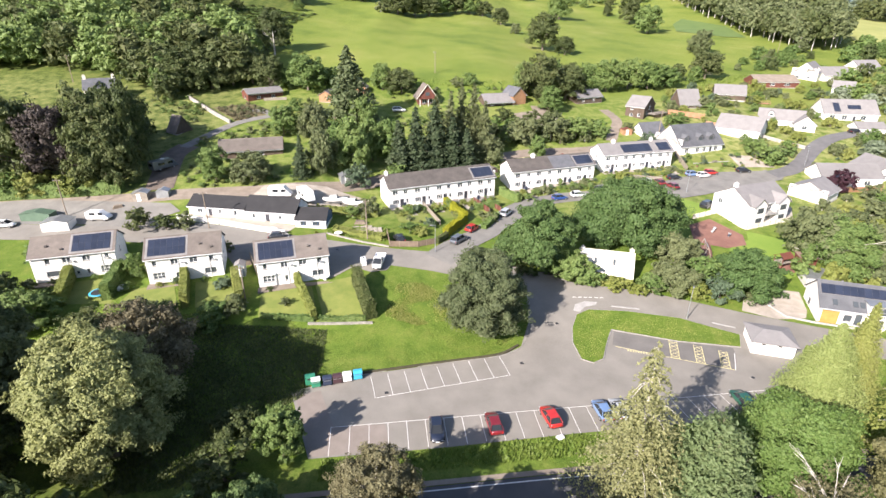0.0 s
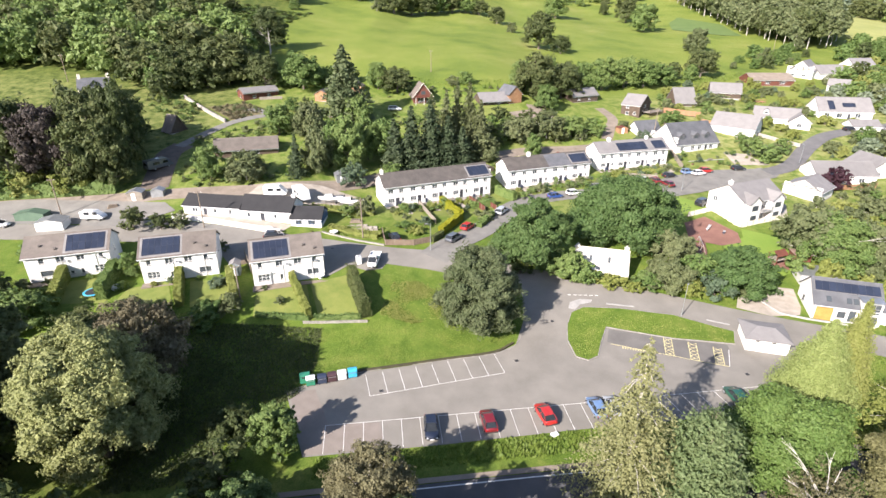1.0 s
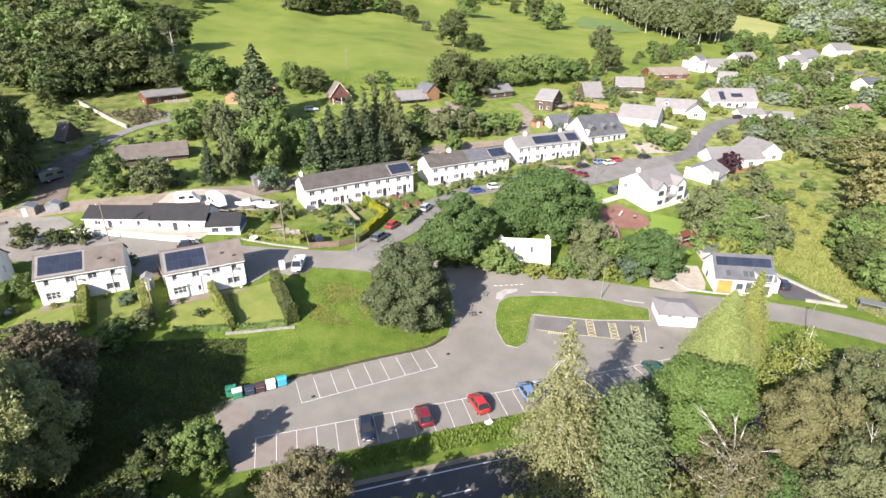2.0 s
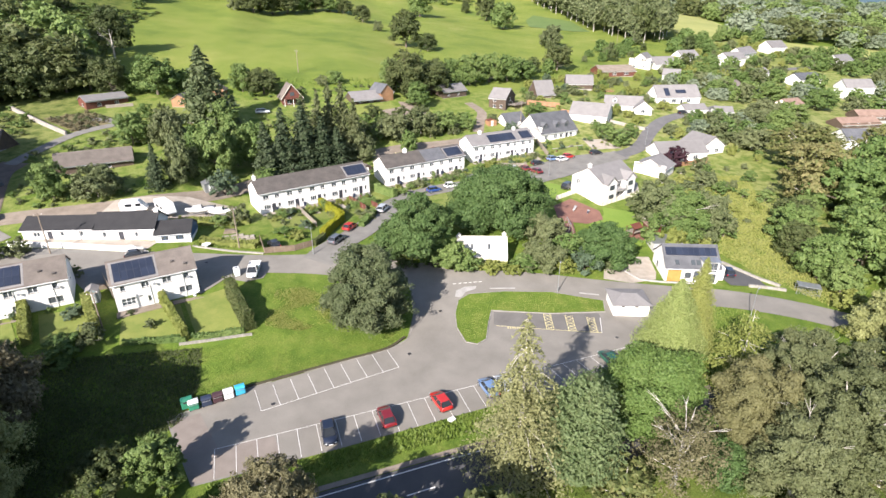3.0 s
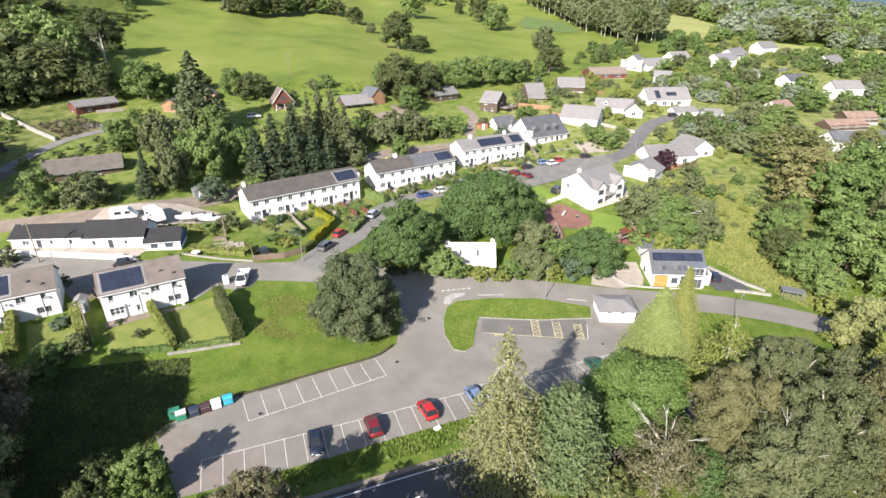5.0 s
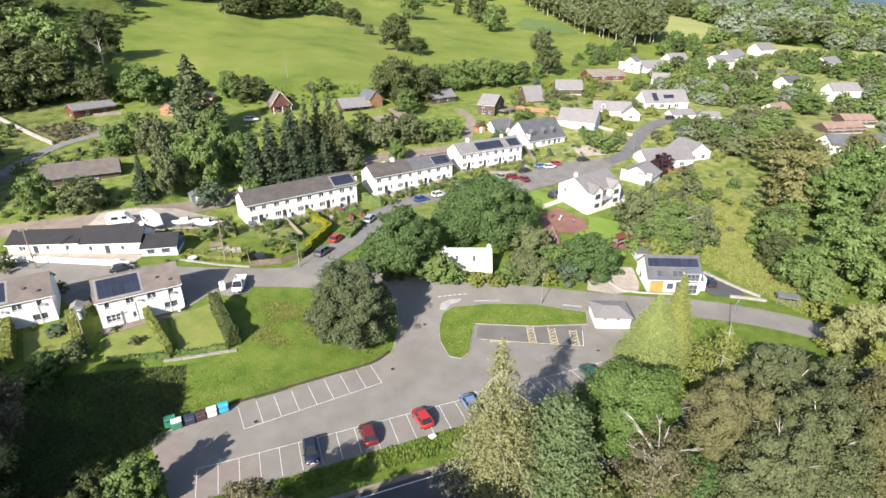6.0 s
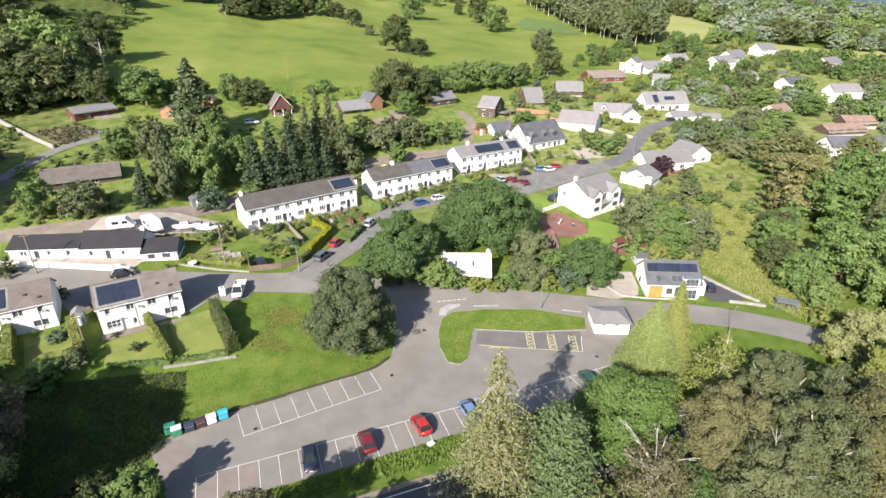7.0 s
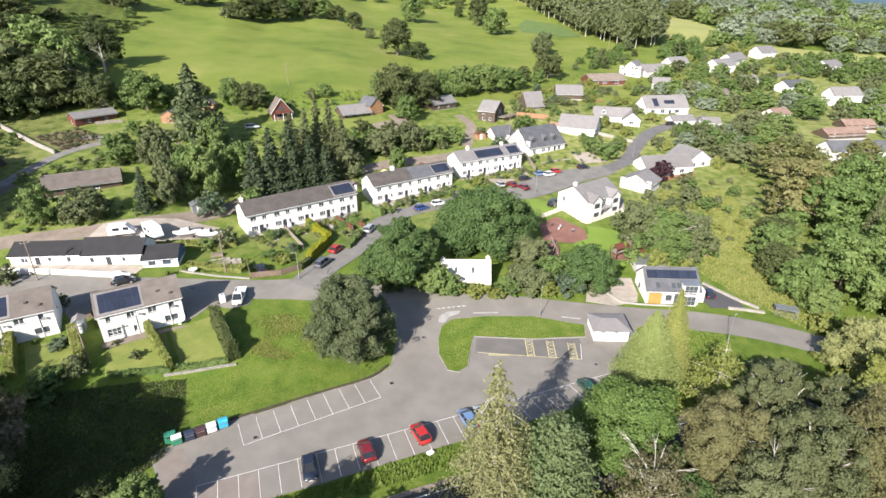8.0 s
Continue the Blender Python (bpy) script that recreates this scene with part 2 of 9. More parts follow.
RED_ROOF = surface("weathered_red_roof", (0.18, 0.115, 0.085), (0.27, 0.185, 0.145), 0.6, 0.85, fine=9, bump=0.4, lines=(0.33, 1, 0.9))
TIMBER_RED = surface("red_brown_boards", (0.085, 0.026, 0.017), (0.150, 0.048, 0.030), 0.9, 0.75, fine=16, bump=0.5, lines=(0.18, 2, 1.0))
TIMBER_ORANGE = surface("orange_brown_boards", (0.25, 0.130, 0.065), (0.37, 0.21, 0.115), 0.9, 0.75, fine=16, bump=0.5, lines=(0.18, 2, 1.0))
TIMBER_GREY = surface("silvered_boards", (0.17, 0.145, 0.115), (0.29, 0.255, 0.21), 1.2, 0.85, fine=16, bump=0.5, lines=(0.16, 0, 1.0))
TIMBER_BROWN = surface("faded_brown_boards", (0.105, 0.075, 0.052), (0.180, 0.135, 0.098), 1.2, 0.85, fine=16, bump=0.5, lines=(0.16, 0, 1.0))
TIMBER_DARK = surface("dark_brown_boards", (0.060, 0.040, 0.028), (0.105, 0.075, 0.054), 1.2, 0.8, fine=16, bump=0.5, lines=(0.18, 2, 1.0))
GREEN_STORE = surface("green_painted_panels", (0.060, 0.105, 0.070), (0.095, 0.150, 0.100), 0.9, 0.6, fine=12, bump=0.3, lines=(0.6, 2, 0.8))
LARCH = surface("golden_larch_cladding", (0.36, 0.17, 0.04), (0.48, 0.24, 0.065), 1.0, 0.7, fine=16, bump=0.4, lines=(0.14, 0, 1.0))
WHITE_TRIM = surface("white_plastic_trim", (0.70, 0.70, 0.69), (0.80, 0.80, 0.79), 1.0, 0.45, fine=10, bump=0.0)
DARK_TRIM = surface("dark_door_paint", (0.030, 0.032, 0.040), (0.050, 0.052, 0.062), 1.0, 0.5, fine=10, bump=0.0)
BLUE_GREY = surface("blue_grey_boards", (0.12, 0.15, 0.16), (0.19, 0.23, 0.24), 1.2, 0.8, fine=16, bump=0.3, lines=(0.14, 0, 1.0))
BLUE_TRIM = surface("blue_paint", (0.030, 0.075, 0.17), (0.050, 0.105, 0.22), 1.0, 0.6, fine=10, bump=0.05)
GLASS = glass_material("window_glass", (0.10, 0.115, 0.125))
CAR_GLASS = glass_material("car_glass", (0.035, 0.04, 0.045))
SOLAR = surface("solar_cell", (0.018, 0.023, 0.038), (0.029, 0.036, 0.056), 0.8, 0.28, fine=5, bump=0.0, vary=0.15, coat=0.4)
FLASHING = surface("roof_flashing", (0.165, 0.155, 0.148), (0.235, 0.222, 0.21), 1.0, 0.6, fine=10, bump=0.05)
SOLAR_FRAME = surface("panel_frame", (0.055, 0.06, 0.075), (0.085, 0.09, 0.105), 1.0, 0.4, metal=0.3, fine=10, bump=0.0)
METAL = surface("galvanised_steel", (0.33, 0.34, 0.35), (0.46, 0.47, 0.48), 1.5, 0.45, metal=0.7, fine=20, bump=0.05)
POLE_WOOD = surface("pole_timber", (0.16, 0.125, 0.09), (0.26, 0.21, 0.16), 1.5, 0.85, fine=20, bump=0.3)
RUBBER = surface("tyre_rubber", (0.014, 0.014, 0.014), (0.026, 0.026, 0.026), 3.0, 0.85, fine=20, bump=0.1)
BARK = surface("bark", (0.085, 0.068, 0.050), (0.18, 0.15, 0.115), 2.0, 0.9, fine=12, bump=0.7)
PALE_BARK = surface("pale_bark", (0.30, 0.28, 0.24), (0.50, 0.47, 0.42), 2.0, 0.85, fine=12, bump=0.4)
LEAF_GREEN = foliage("green_leaves", (0.058, 0.109, 0.028), (0.120, 0.187, 0.051), (0.210, 0.276, 0.087))
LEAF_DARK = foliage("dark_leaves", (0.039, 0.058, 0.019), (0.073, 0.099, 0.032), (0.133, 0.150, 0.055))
LEAF_OLIVE = foliage("olive_leaves", (0.067, 0.092, 0.037), (0.122, 0.148, 0.062), (0.195, 0.217, 0.101))
LEAF_DULL = foliage("dull_grey_olive_leaves", (0.089, 0.109, 0.046), (0.144, 0.167, 0.073), (0.219, 0.242, 0.117), 0.5)
LEAF_LARCH = foliage("pale_larch_needles", (0.164, 0.177, 0.076), (0.273, 0.277, 0.123), (0.393, 0.383, 0.197), 0.45)
LEAF_PALE = foliage("pale_yellow_leaves", (0.118, 0.141, 0.049), (0.214, 0.237, 0.088), (0.336, 0.351, 0.145))
LEAF_LIME = foliage("lime_leaves", (0.124, 0.158, 0.034), (0.198, 0.229, 0.054), (0.277, 0.294, 0.087))
LEAF_GOLD = foliage("golden_leaves", (0.188, 0.202, 0.016), (0.293, 0.297, 0.020), (0.397, 0.393, 0.036))
LEAF_BROWN = foliage("grey_brown_leaves", (0.093, 0.082, 0.046), (0.163, 0.144, 0.083), (0.250, 0.222, 0.139))
LEAF_BLUE = foliage("blue_green_needles", (0.047, 0.078, 0.045), (0.089, 0.132, 0.076), (0.144, 0.190, 0.112))
LEAF_MID = foliage("fresh_green_leaves", (0.044, 0.089, 0.026), (0.087, 0.149, 0.044), (0.146, 0.207, 0.072))
LEAF_FRESH = foliage("bright_fresh_leaves", (0.050, 0.099, 0.020), (0.094, 0.161, 0.036), (0.157, 0.227, 0.063))
LEAF_FEATHER = foliage("feathery_sea_green", (0.094, 0.141, 0.056), (0.173, 0.230, 0.099), (0.266, 0.312, 0.150), 0.5)
# distance haze is put into this pale leaf colour for woods up the valley
LEAF_HAZY = foliage("haze_pale_leaves", (0.129, 0.167, 0.099), (0.197, 0.244, 0.153), (0.279, 0.322, 0.224))
LEAF_BIRCH = foliage("brown_green_birch_leaves", (0.092, 0.097, 0.037), (0.152, 0.154, 0.063), (0.232, 0.224, 0.103), 0.5)
LEAF_CYPRESS = foliage("cypress_green", (0.117, 0.166, 0.045), (0.196, 0.252, 0.072), (0.287, 0.333, 0.116))
LEAF_TWIG = foliage("thin_tan_leaves", (0.089, 0.087, 0.040), (0.155, 0.145, 0.072), (0.240, 0.220, 0.123))
LEAF_SAGE = foliage("sage_green_leaves", (0.040, 0.060, 0.024), (0.077, 0.104, 0.044), (0.153, 0.179, 0.087))
LEAF_SPRUCE = foliage("spruce_needles", (0.056, 0.085, 0.034), (0.109, 0.139, 0.057), (0.189, 0.212, 0.097))
LEAF_FIR = foliage("dark_fir_needles", (0.027, 0.046, 0.022), (0.054, 0.081, 0.038), (0.104, 0.133, 0.067))
LEAF_PINE = foliage("deep_pine_needles", (0.048, 0.074, 0.031), (0.094, 0.126, 0.054), (0.164, 0.194, 0.090))
LEAF_PLUM = foliage("plum_leaves", (0.022, 0.010, 0.014), (0.045, 0.018, 0.026), (0.075, 0.030, 0.040))
LEAF_COPPER = foliage("copper_leaves", (0.030, 0.024, 0.022), (0.055, 0.044, 0.040), (0.090, 0.075, 0.062))
LEAF_WARM = foliage("yellow_brown_leaves", (0.074, 0.105, 0.032), (0.147, 0.165, 0.054), (0.256, 0.231, 0.099))


# ---- helpers ----
def part(name, bm, material, parent, label="", at=None):
    """Links a bmesh or mesh as one object under a thing or part."""
    if isinstance(bm, bmesh.types.BMesh):
        data = bpy.data.meshes.new(name)
        bm.to_mesh(data)
        bm.free()
    else:
        data = bm
    if material is not None and not data.materials:
        data.materials.append(material)
    ob = new(name, data)
    ob.parent = parent
    if at is not None:
        ob.matrix_basis = at
    return tagged(ob, label)


def thing(name, m, label, category, group="", kind=""):
    ob = new(name)
    ob.matrix_basis = m
    ob.empty_display_size = 0.3
    return tagged(ob, label, category, group, kind)


def box(bm, x0, y0, z0, x1, y1, z1, m=None, taper=0.0):
    """A box into bm; taper draws the top in."""
    v = [bm.verts.new(p) for p in ((x0, y0, z0), (x1, y0, z0), (x1, y1, z0), (x0, y1, z0), (x0 + taper, y0 + taper, z1), (x1 - taper, y0 + taper, z1), (x1 - taper, y1 - taper, z1), (x0 + taper, y1 - taper, z1))]
    for f in ((3, 2, 1, 0), (4, 5, 6, 7), (0, 1, 5, 4), (1, 2, 6, 5), (2, 3, 7, 6), (3, 0, 4, 7)):
        bm.faces.new([v[i] for i in f])
    if m is not None:
        bmesh.ops.transform(bm, matrix=m, verts=v)
    return v


def boxes(*rows):
    bm = bmesh.new()
    for r in rows:
        box(bm, *r)
    return bm


def bevelled(bm, width, segments=1):
    bmesh.ops.bevel(bm, geom=list(bm.edges), offset=width, segments=segments, affect="EDGES", clamp_overlap=True)
    return bm


def prism(bm, outline, a, b, axis="x"):
    """A prism of an outline (two coordinates) between a and b along an axis."""
    put = {"x": lambda p, s: (s, p[0], p[1]), "y": lambda p, s: (p[0], s, p[1]), "z": lambda p, s: (p[0], p[1], s)}[axis]
    lo, hi = [bm.verts.new(put(p, a)) for p in outline], [bm.verts.new(put(p, b)) for p in outline]
    k = len(outline)
    bm.faces.new(lo[::-1])
    bm.faces.new(hi)
    for i in range(k):
        bm.faces.new((lo[i], lo[(i + 1) % k], hi[(i + 1) % k], hi[i]))
    bmesh.ops.recalc_face_normals(bm, faces=bm.faces)
    return bm


def tube(bm, pts, radii, sides=7):
    """A tapered tube along points."""
    rings = []
    for i, p in enumerate(pts):
        p = Vector(p)
        way = (Vector(pts[min(i + 1, len(pts) - 1)]) - Vector(pts[max(i - 1, 0)])).normalized()
        u = way.cross(Vector((0.31, 0.95, 0.05))).normalized()
        w = way.cross(u)
        rings.append([bm.verts.new(p + (u * math.cos(k * math.tau / sides) + w * math.sin(k * math.tau / sides)) * radii[i]) for k in range(sides)])
    for a, b in zip(rings, rings[1:]):
        for k in range(sides):
            bm.faces.new((a[k], a[(k + 1) % sides], b[(k + 1) % sides], b[k]))
    bm.faces.new(rings[0][::-1])
    bm.faces.new(rings[-1])
    return bm


def spline(pts, step=1.5):
    """Points along a smooth curve through pts."""
    pts = [np.array(p, float) for p in pts]
    ext = [2 * pts[0] - pts[1]] + pts + [2 * pts[-1] - pts[-2]]
    out = []
    for a, b, c, d in zip(ext, ext[1:], ext[2:], ext[3:]):
        k = max(2, int(np.linalg.norm(c - b) / step))
        for t in np.arange(k) / k:
            out.append(0.5 * (2 * b + (c - a) * t + (2 * a - 5 * b + 4 * c - d) * t * t + (3 * b - a - 3 * c + d) * t**3))
    return np.array(out + [pts[-1]])


def strip_mesh(bm, pts, left, right, lift, rise=None):
    """A draped ribbon along a centreline, from left to right of it."""
    pts = np.asarray(pts)
    way = np.gradient(pts, axis=0)
    way /= np.linalg.norm(way, axis=1)[:, None]
    side = np.stack([-way[:, 1], way[:, 0]], 1)
    k = max(2, int(abs(left - right) / 1.5) + 1)
    rows = []
    for j in range(k + 1):
        q = pts + side * (left + (right - left) * j / k)
        z = land(q[:, 0], q[:, 1]) + lift
        rows.append([bm.verts.new((*p, h)) for p, h in zip(q, z)])
    for a, b in zip(rows, rows[1:]):
        for i in range(len(a) - 1):
            bm.faces.new((a[i], b[i], b[i + 1], a[i + 1]))
    return bm


LANES = []


def strip(name, pts, width, material, lift, label, category="road", step=1.5):
    bm = strip_mesh(bmesh.new(), spline(pts, step), width / 2, -width / 2, lift)
    LANES.append((spline(pts, 3.0), width / 2))
    return tagged(part(name, bm, material, None), label, category, kind="structure")


def sheet_mesh(outline, lift, cell=1.6):
    """A draped sheet over an outline."""
    bm = bmesh.new()
    f = bm.faces.new([bm.verts.new((x, y, 0)) for x, y in outline])
    bm.normal_update()
    if f.normal.z < 0:
        f.normal_flip()
    bmesh.ops.triangulate(bm, faces=bm.faces)
    xs, ys = [p[0] for p in outline], [p[1] for p in outline]
    for axis, lo, hi in ((0, min(xs), max(xs)), (1, min(ys), max(ys))):
        no = (1, 0, 0) if axis == 0 else (0, 1, 0)
        for c in np.arange(math.floor(lo / cell) * cell, hi, cell):
            bmesh.ops.bisect_plane(bm, geom=bm.verts[:] + bm.edges[:] + bm.faces[:], plane_co=(c, c, 0), plane_no=no)
    z = land([v.co.x for v in bm.verts], [v.co.y for v in bm.verts])
    for v, h in zip(bm.verts, z):
        v.co.z = h + lift
    return bm


def sheet(name, outline, material, lift, label, category, cell=1.6):
    return tagged(part(name, sheet_mesh(outline, lift, cell), material, None), label, category, kind="structure")


def kerb_run(name, pts, width, height, material, label, category="kerb", smooth=True, lift=0.0):
    """A low wall or kerb that follows the ground."""
    p = spline(pts, 0.8) if smooth else np.array([q for a, b in zip(pts, pts[1:]) for q in np.linspace(a, b, max(2, int(math.dist(a, b) / 0.8)))[:-1]] + [pts[-1]])
    way = np.gradient(p, axis=0)
    way /= np.linalg.norm(way, axis=1)[:, None]
    side = np.stack([-way[:, 1], way[:, 0]], 1) * width / 2
    bm = bmesh.new()
    rows = []
    z = land(p[:, 0], p[:, 1]) + lift
    for q, top in ((p + side, False), (p + side, True), (p - side, True), (p - side, False)):
        rows.append([bm.verts.new((*c, h + (height if top else -0.3))) for c, h in zip(q, z)])
    for a, b in zip(rows, rows[1:]):
        for i in range(len(p) - 1):
            bm.faces.new((a[i], a[i + 1], b[i + 1], b[i]))
    for i in (0, -1):
        bm.faces.new([r[i] for r in rows])
    bmesh.ops.recalc_face_normals(bm, faces=bm.faces)
    return tagged(part(name, bm, material, None), label, category, kind="structure")


def turned(x, y, degrees, lift=0.0, scale=1.0):
    return pose(x, y, hz(x, y) + lift, 0, 0, degrees) @ Matrix.Scale(scale, 4)


# ---- ground ----
def ease(v, a, b):
    t = np.clip((v - a) / (b - a), 0, 1)
    return t * t * (3 - 2 * t)


def spread(lo, hi, near_lo, near_hi, fine, grow=1.12):
    """Grid lines, fine in the middle and wider towards the ends."""
    mid = list(np.arange(near_lo, near_hi + fine, fine))
    left, right, step = [near_lo], [mid[-1]], fine
    while left[-1] > lo:
        step = min(step * grow, 140)
        left.append(left[-1] - step)
    step = fine
    while right[-1] < hi:
        step = min(step * grow, 140)
        right.append(right[-1] + step)
    return np.array(left[:0:-1] + mid + right[1:])


def build_ground():
    xs, ys = spread(-3200, 3200, -100, 150, 2.0), spread(-1500, 3400, 25, 215, 2.0)
    gx, gy = np.meshgrid(xs, ys)
    x, y = gx.ravel(), gy.ravel()
    z = land(x, y)
    rough = ease(y, 200, 215) * 0.10 + ease(-y, -40, -30) * 0.3
    z = z + rough * (np.sin(x * 0.21 + np.sin(y * 0.13) * 2) * np.cos(y * 0.17) + 0.5 * np.sin(x * 0.5 + y * 0.37))
    nx, ny = len(xs), len(ys)
    i = np.arange(nx * ny).reshape(ny, nx)
    faces = np.stack([i[:-1, :-1], i[:-1, 1:], i[1:, 1:], i[1:, :-1]], -1).reshape(-1, 4)
    data = bpy.data.meshes.new("ground")
    data.from_pydata(np.stack([x, y, z], 1).tolist(), [], faces.tolist())
    pasture = ease(y, 196, 212) * (1 - ease(x - (y - 200) * 0.6, 150, 190))
    scrub = np.maximum.reduce([ease(-y, -46, -43) * 0.8, ease(-x, 58, 75) * ease(y, 108, 125) * (1 - ease(y, 205, 235) * (1 - ease(-x, 75, 95))), ease(x, 112, 130) * (1 - ease(y, 100, 160)) * 0.6, ease(np.hypot(x, y), 620, 800)])
    soil = ease(y, 100, 118) * (1 - ease(y, 185, 205)) * (1 - ease(x, 70, 90)) * 0.4
    dry = ease(x, 50, 75) * ease(y, 128, 142) * (1 - pasture) * (1 - ease(np.hypot(x, y), 430, 500)) * 0.9
    slope = ease(x, 78, 88) * ease(y, 66, 74) * (1 - ease(y, 128, 142)) * (1 - ease(x - y * 0.4, 75, 95)) * 0.7
    soil = np.maximum.reduce([soil, dry, slope])
    shade = np.stack([pasture, scrub, soil, np.ones_like(x)], 1)
    attr = data.color_attributes.new("cover", "FLOAT_COLOR", "POINT")
    attr.data.foreach_set("color", shade.ravel())
    data.polygons.foreach_set("use_smooth", [True] * len(data.polygons))
    return tagged(part("ground", data, GROUND, None), "grassy valley side rising to green pasture", "ground", kind="structure")


build_ground()

# car park, lanes and roads
sheet("car_park", ((-20.5, 57.6), (-15.6, 46.2), (0, 48.0), (16.6, 50.4), (34, 52.6), (45.5, 54.2), (48.5, 59), (52, 64.0), (57, 69.8), (50, 75.6), (36, 80.5), (26, 82.5), (20, 88), (12.5, 88.5), (14.7, 81), (14.0, 74.2), (12.0, 68.2), (8.6, 65.9), (1.4, 64.3), (-10, 61.7)), ASPHALT, 0.05, "worn grey asphalt car park with painted bays", "car park")
sheet("car_park_corner", ((-19.9, 57.2), (-15.5, 46.5), (-6, 47.6), (-7.2, 51.8), (-13.6, 51.4), (-16.6, 58.0)), PINK_ASPHALT, 0.058, "reddish patched asphalt in the corner of the car park", "car park")
sheet("road_apron", ((-75, 104), (-57, 106.0), (-46, 103.6), (-38, 101.2), (-32, 99.6), (-27, 97.4), (-50, 98), (-75, 100)), ASPHALT_OLD, 0.071, "worn grey asphalt in front of the long cottage", "yard")
strip("village_road", ((-150, 101), (-90, 100.5), (-70, 99.8), (-50, 99), (-33, 97), (-22, 94.6), (-10, 91.4), (0, 90.0), (10, 87.3), (22, 82.4), (36, 79.9), (50, 75.0), (60, 71.2), (70, 67.3), (79, 61.5), (88, 53), (100, 42)), 6.4, ASPHALT, 0.075, "grey asphalt village road past the houses")
strip("terrace_street", ((-1, 91), (2.5, 96), (8.5, 103), (13.5, 111), (19.5, 120), (28, 125), (38, 127), (50, 129), (62, 131.5), (76, 137), (84, 139.8), (92, 143)), 6.0, ASPHALT_OLD, 0.10, "grey asphalt street in front of the white terraces")
strip("upper_street", ((90, 142), (98, 146), (104, 151), (108, 155.5), (115, 162.5), (124, 169.5), (136, 174.4), (148, 178.4), (158, 183)), 4.6, ASPHALT_BEND, 0.112, "darker grey asphalt street winding up between gardens")
strip("far_street", ((246, 257), (262, 262), (290, 268), (304, 282)), 4.6, ASPHALT_BEND, 0.112, "grey asphalt street among the far houses")
sheet("parking_court", ((49, 127), (58, 124.2), (66, 127), (78, 133.5), (92, 139), (90, 145), (72, 143), (58, 136)), ASPHALT_OLD, 0.125, "asphalt parking court beside the terrace", "car park")
strip("main_road", ((-160, 14), (-80, 27), (-30, 35), (0, 38.9), (20, 41.2), (48, 43.5), (80, 42), (140, 30), (220, 0)), 7.2, ASPHALT_DARK, 0.07, "dark asphalt main road with white markings")
strip("footway", ((-80, 31.4), (-30, 39.2), (0, 43.0), (20, 45.3), (48, 47.6), (60, 47.6)), 0.7, TRACK, 0.09, "narrow worn earth footway beside the main road", "pavement")
strip("back_track", ((-170, 108), (-120, 109), (-92, 111.5), (-75, 113.5), (-60, 116), (-40, 118.2), (-27, 123.4), (-17, 130), (-6, 137), (8, 146), (24, 153), (40, 156), (55, 160)), 4.6, TRACK, 0.07, "pale rough track behind the cottages", "track")
strip("hill_track", ((-66, 118), (-68.5, 128), (-70, 136), (-68.6, 142)), 6.4, EARTH, 0.09, "dark earth track up from the road under trees", "track")
strip("chalet_track", ((-69.4, 140.8), (-65.7, 150.6), (-61.9, 159), (-57.3, 164), (-53, 167.4), (-57, 171.3), (-62, 171.4)), 3.2, ASPHALT_OLD, 0.10, "grey gravel track bending up to the chalets", "track")

# kerb along the car park and round the grass island
kerb_run("kerb", ((-19.8, 58.0), (-10, 61.8), (1.4, 64.4), (8.6, 66.0), (12.1, 68.3), (14.1, 74.2), (14.8, 80), (13.0, 86.5)), 0.14, 0.11, STONE, "worn dark kerb along the grass bank")
ISLAND = ((20.6, 65.2), (20.2, 69.3), (20.9, 73), (22.3, 76.3), (24.6, 77.7), (31, 77.5), (39.4, 76.0), (47.4, 71.7), (45.9, 68.4), (41, 69.2), (36.8, 69.8), (31, 71.5), (27.1, 72.6), (25.4, 69), (23.9, 65.3), (22.2, 64.3))
sheet("disabled_bays", ((26.3, 68.9), (27.4, 72.2), (36.4, 69.7), (44.6, 68.3), (44.4, 66.8), (42.5, 62.9), (34.2, 65.6)), ASPHALT_NEW, 0.056, "darker smooth asphalt of the disabled bays", "car park")
kerb_run("bank_edge", ((-17.5, 60.3), (-10, 62.0), (1.4, 64.6), (8.4, 66.2), (11.6, 68.5)), 0.35, 0.28, SHADED_TURF, "dark cut turf edge above the bays", "bank edge")
sheet("grass_island", ISLAND, GROUND, 0.16, "long yellow-green grass island in the car park", "lawn", 1.2)
kerb_run("island_kerb", ISLAND + (ISLAND[0],), 0.12, 0.17, STONE, "dark kerb round the grass island", smooth=False)


def stripe(name, pts, width, material, label, lift=0.0):
    p = np.array([q for a, b in zip(pts, pts[1:]) for q in np.linspace(a, b, max(2, int(math.dist(a, b) / 0.9)))[:-1]] + [pts[-1]])
    return tagged(part(name, strip_mesh(bmesh.new(), p, width / 2, -width / 2, 0.085 + lift), material, None), label, "road marking", "road markings", "structure")


def bays(front_a, front_b, count, depth, lean=0.0, extra=True):
    """A row of parking bays: the front line, and a line between each two bays, running to the left of the front line (or right, if depth is negative)."""
    a, b = np.array(front_a), np.array(front_b)
    way = (b - a) / np.linalg.norm(b - a)
    side = np.array((-way[1], way[0])) * depth + way * lean
    stripe("bay_front_line", (tuple(a), tuple(b)), 0.075, ROAD_PAINT, "worn white front line of a bay row")
    for i in range(count + 1):
        p = a + (b - a) * i / count
        stripe("bay_line", (tuple(p), tuple(p + side)), 0.07, ROAD_PAINT, "worn white parking bay line")


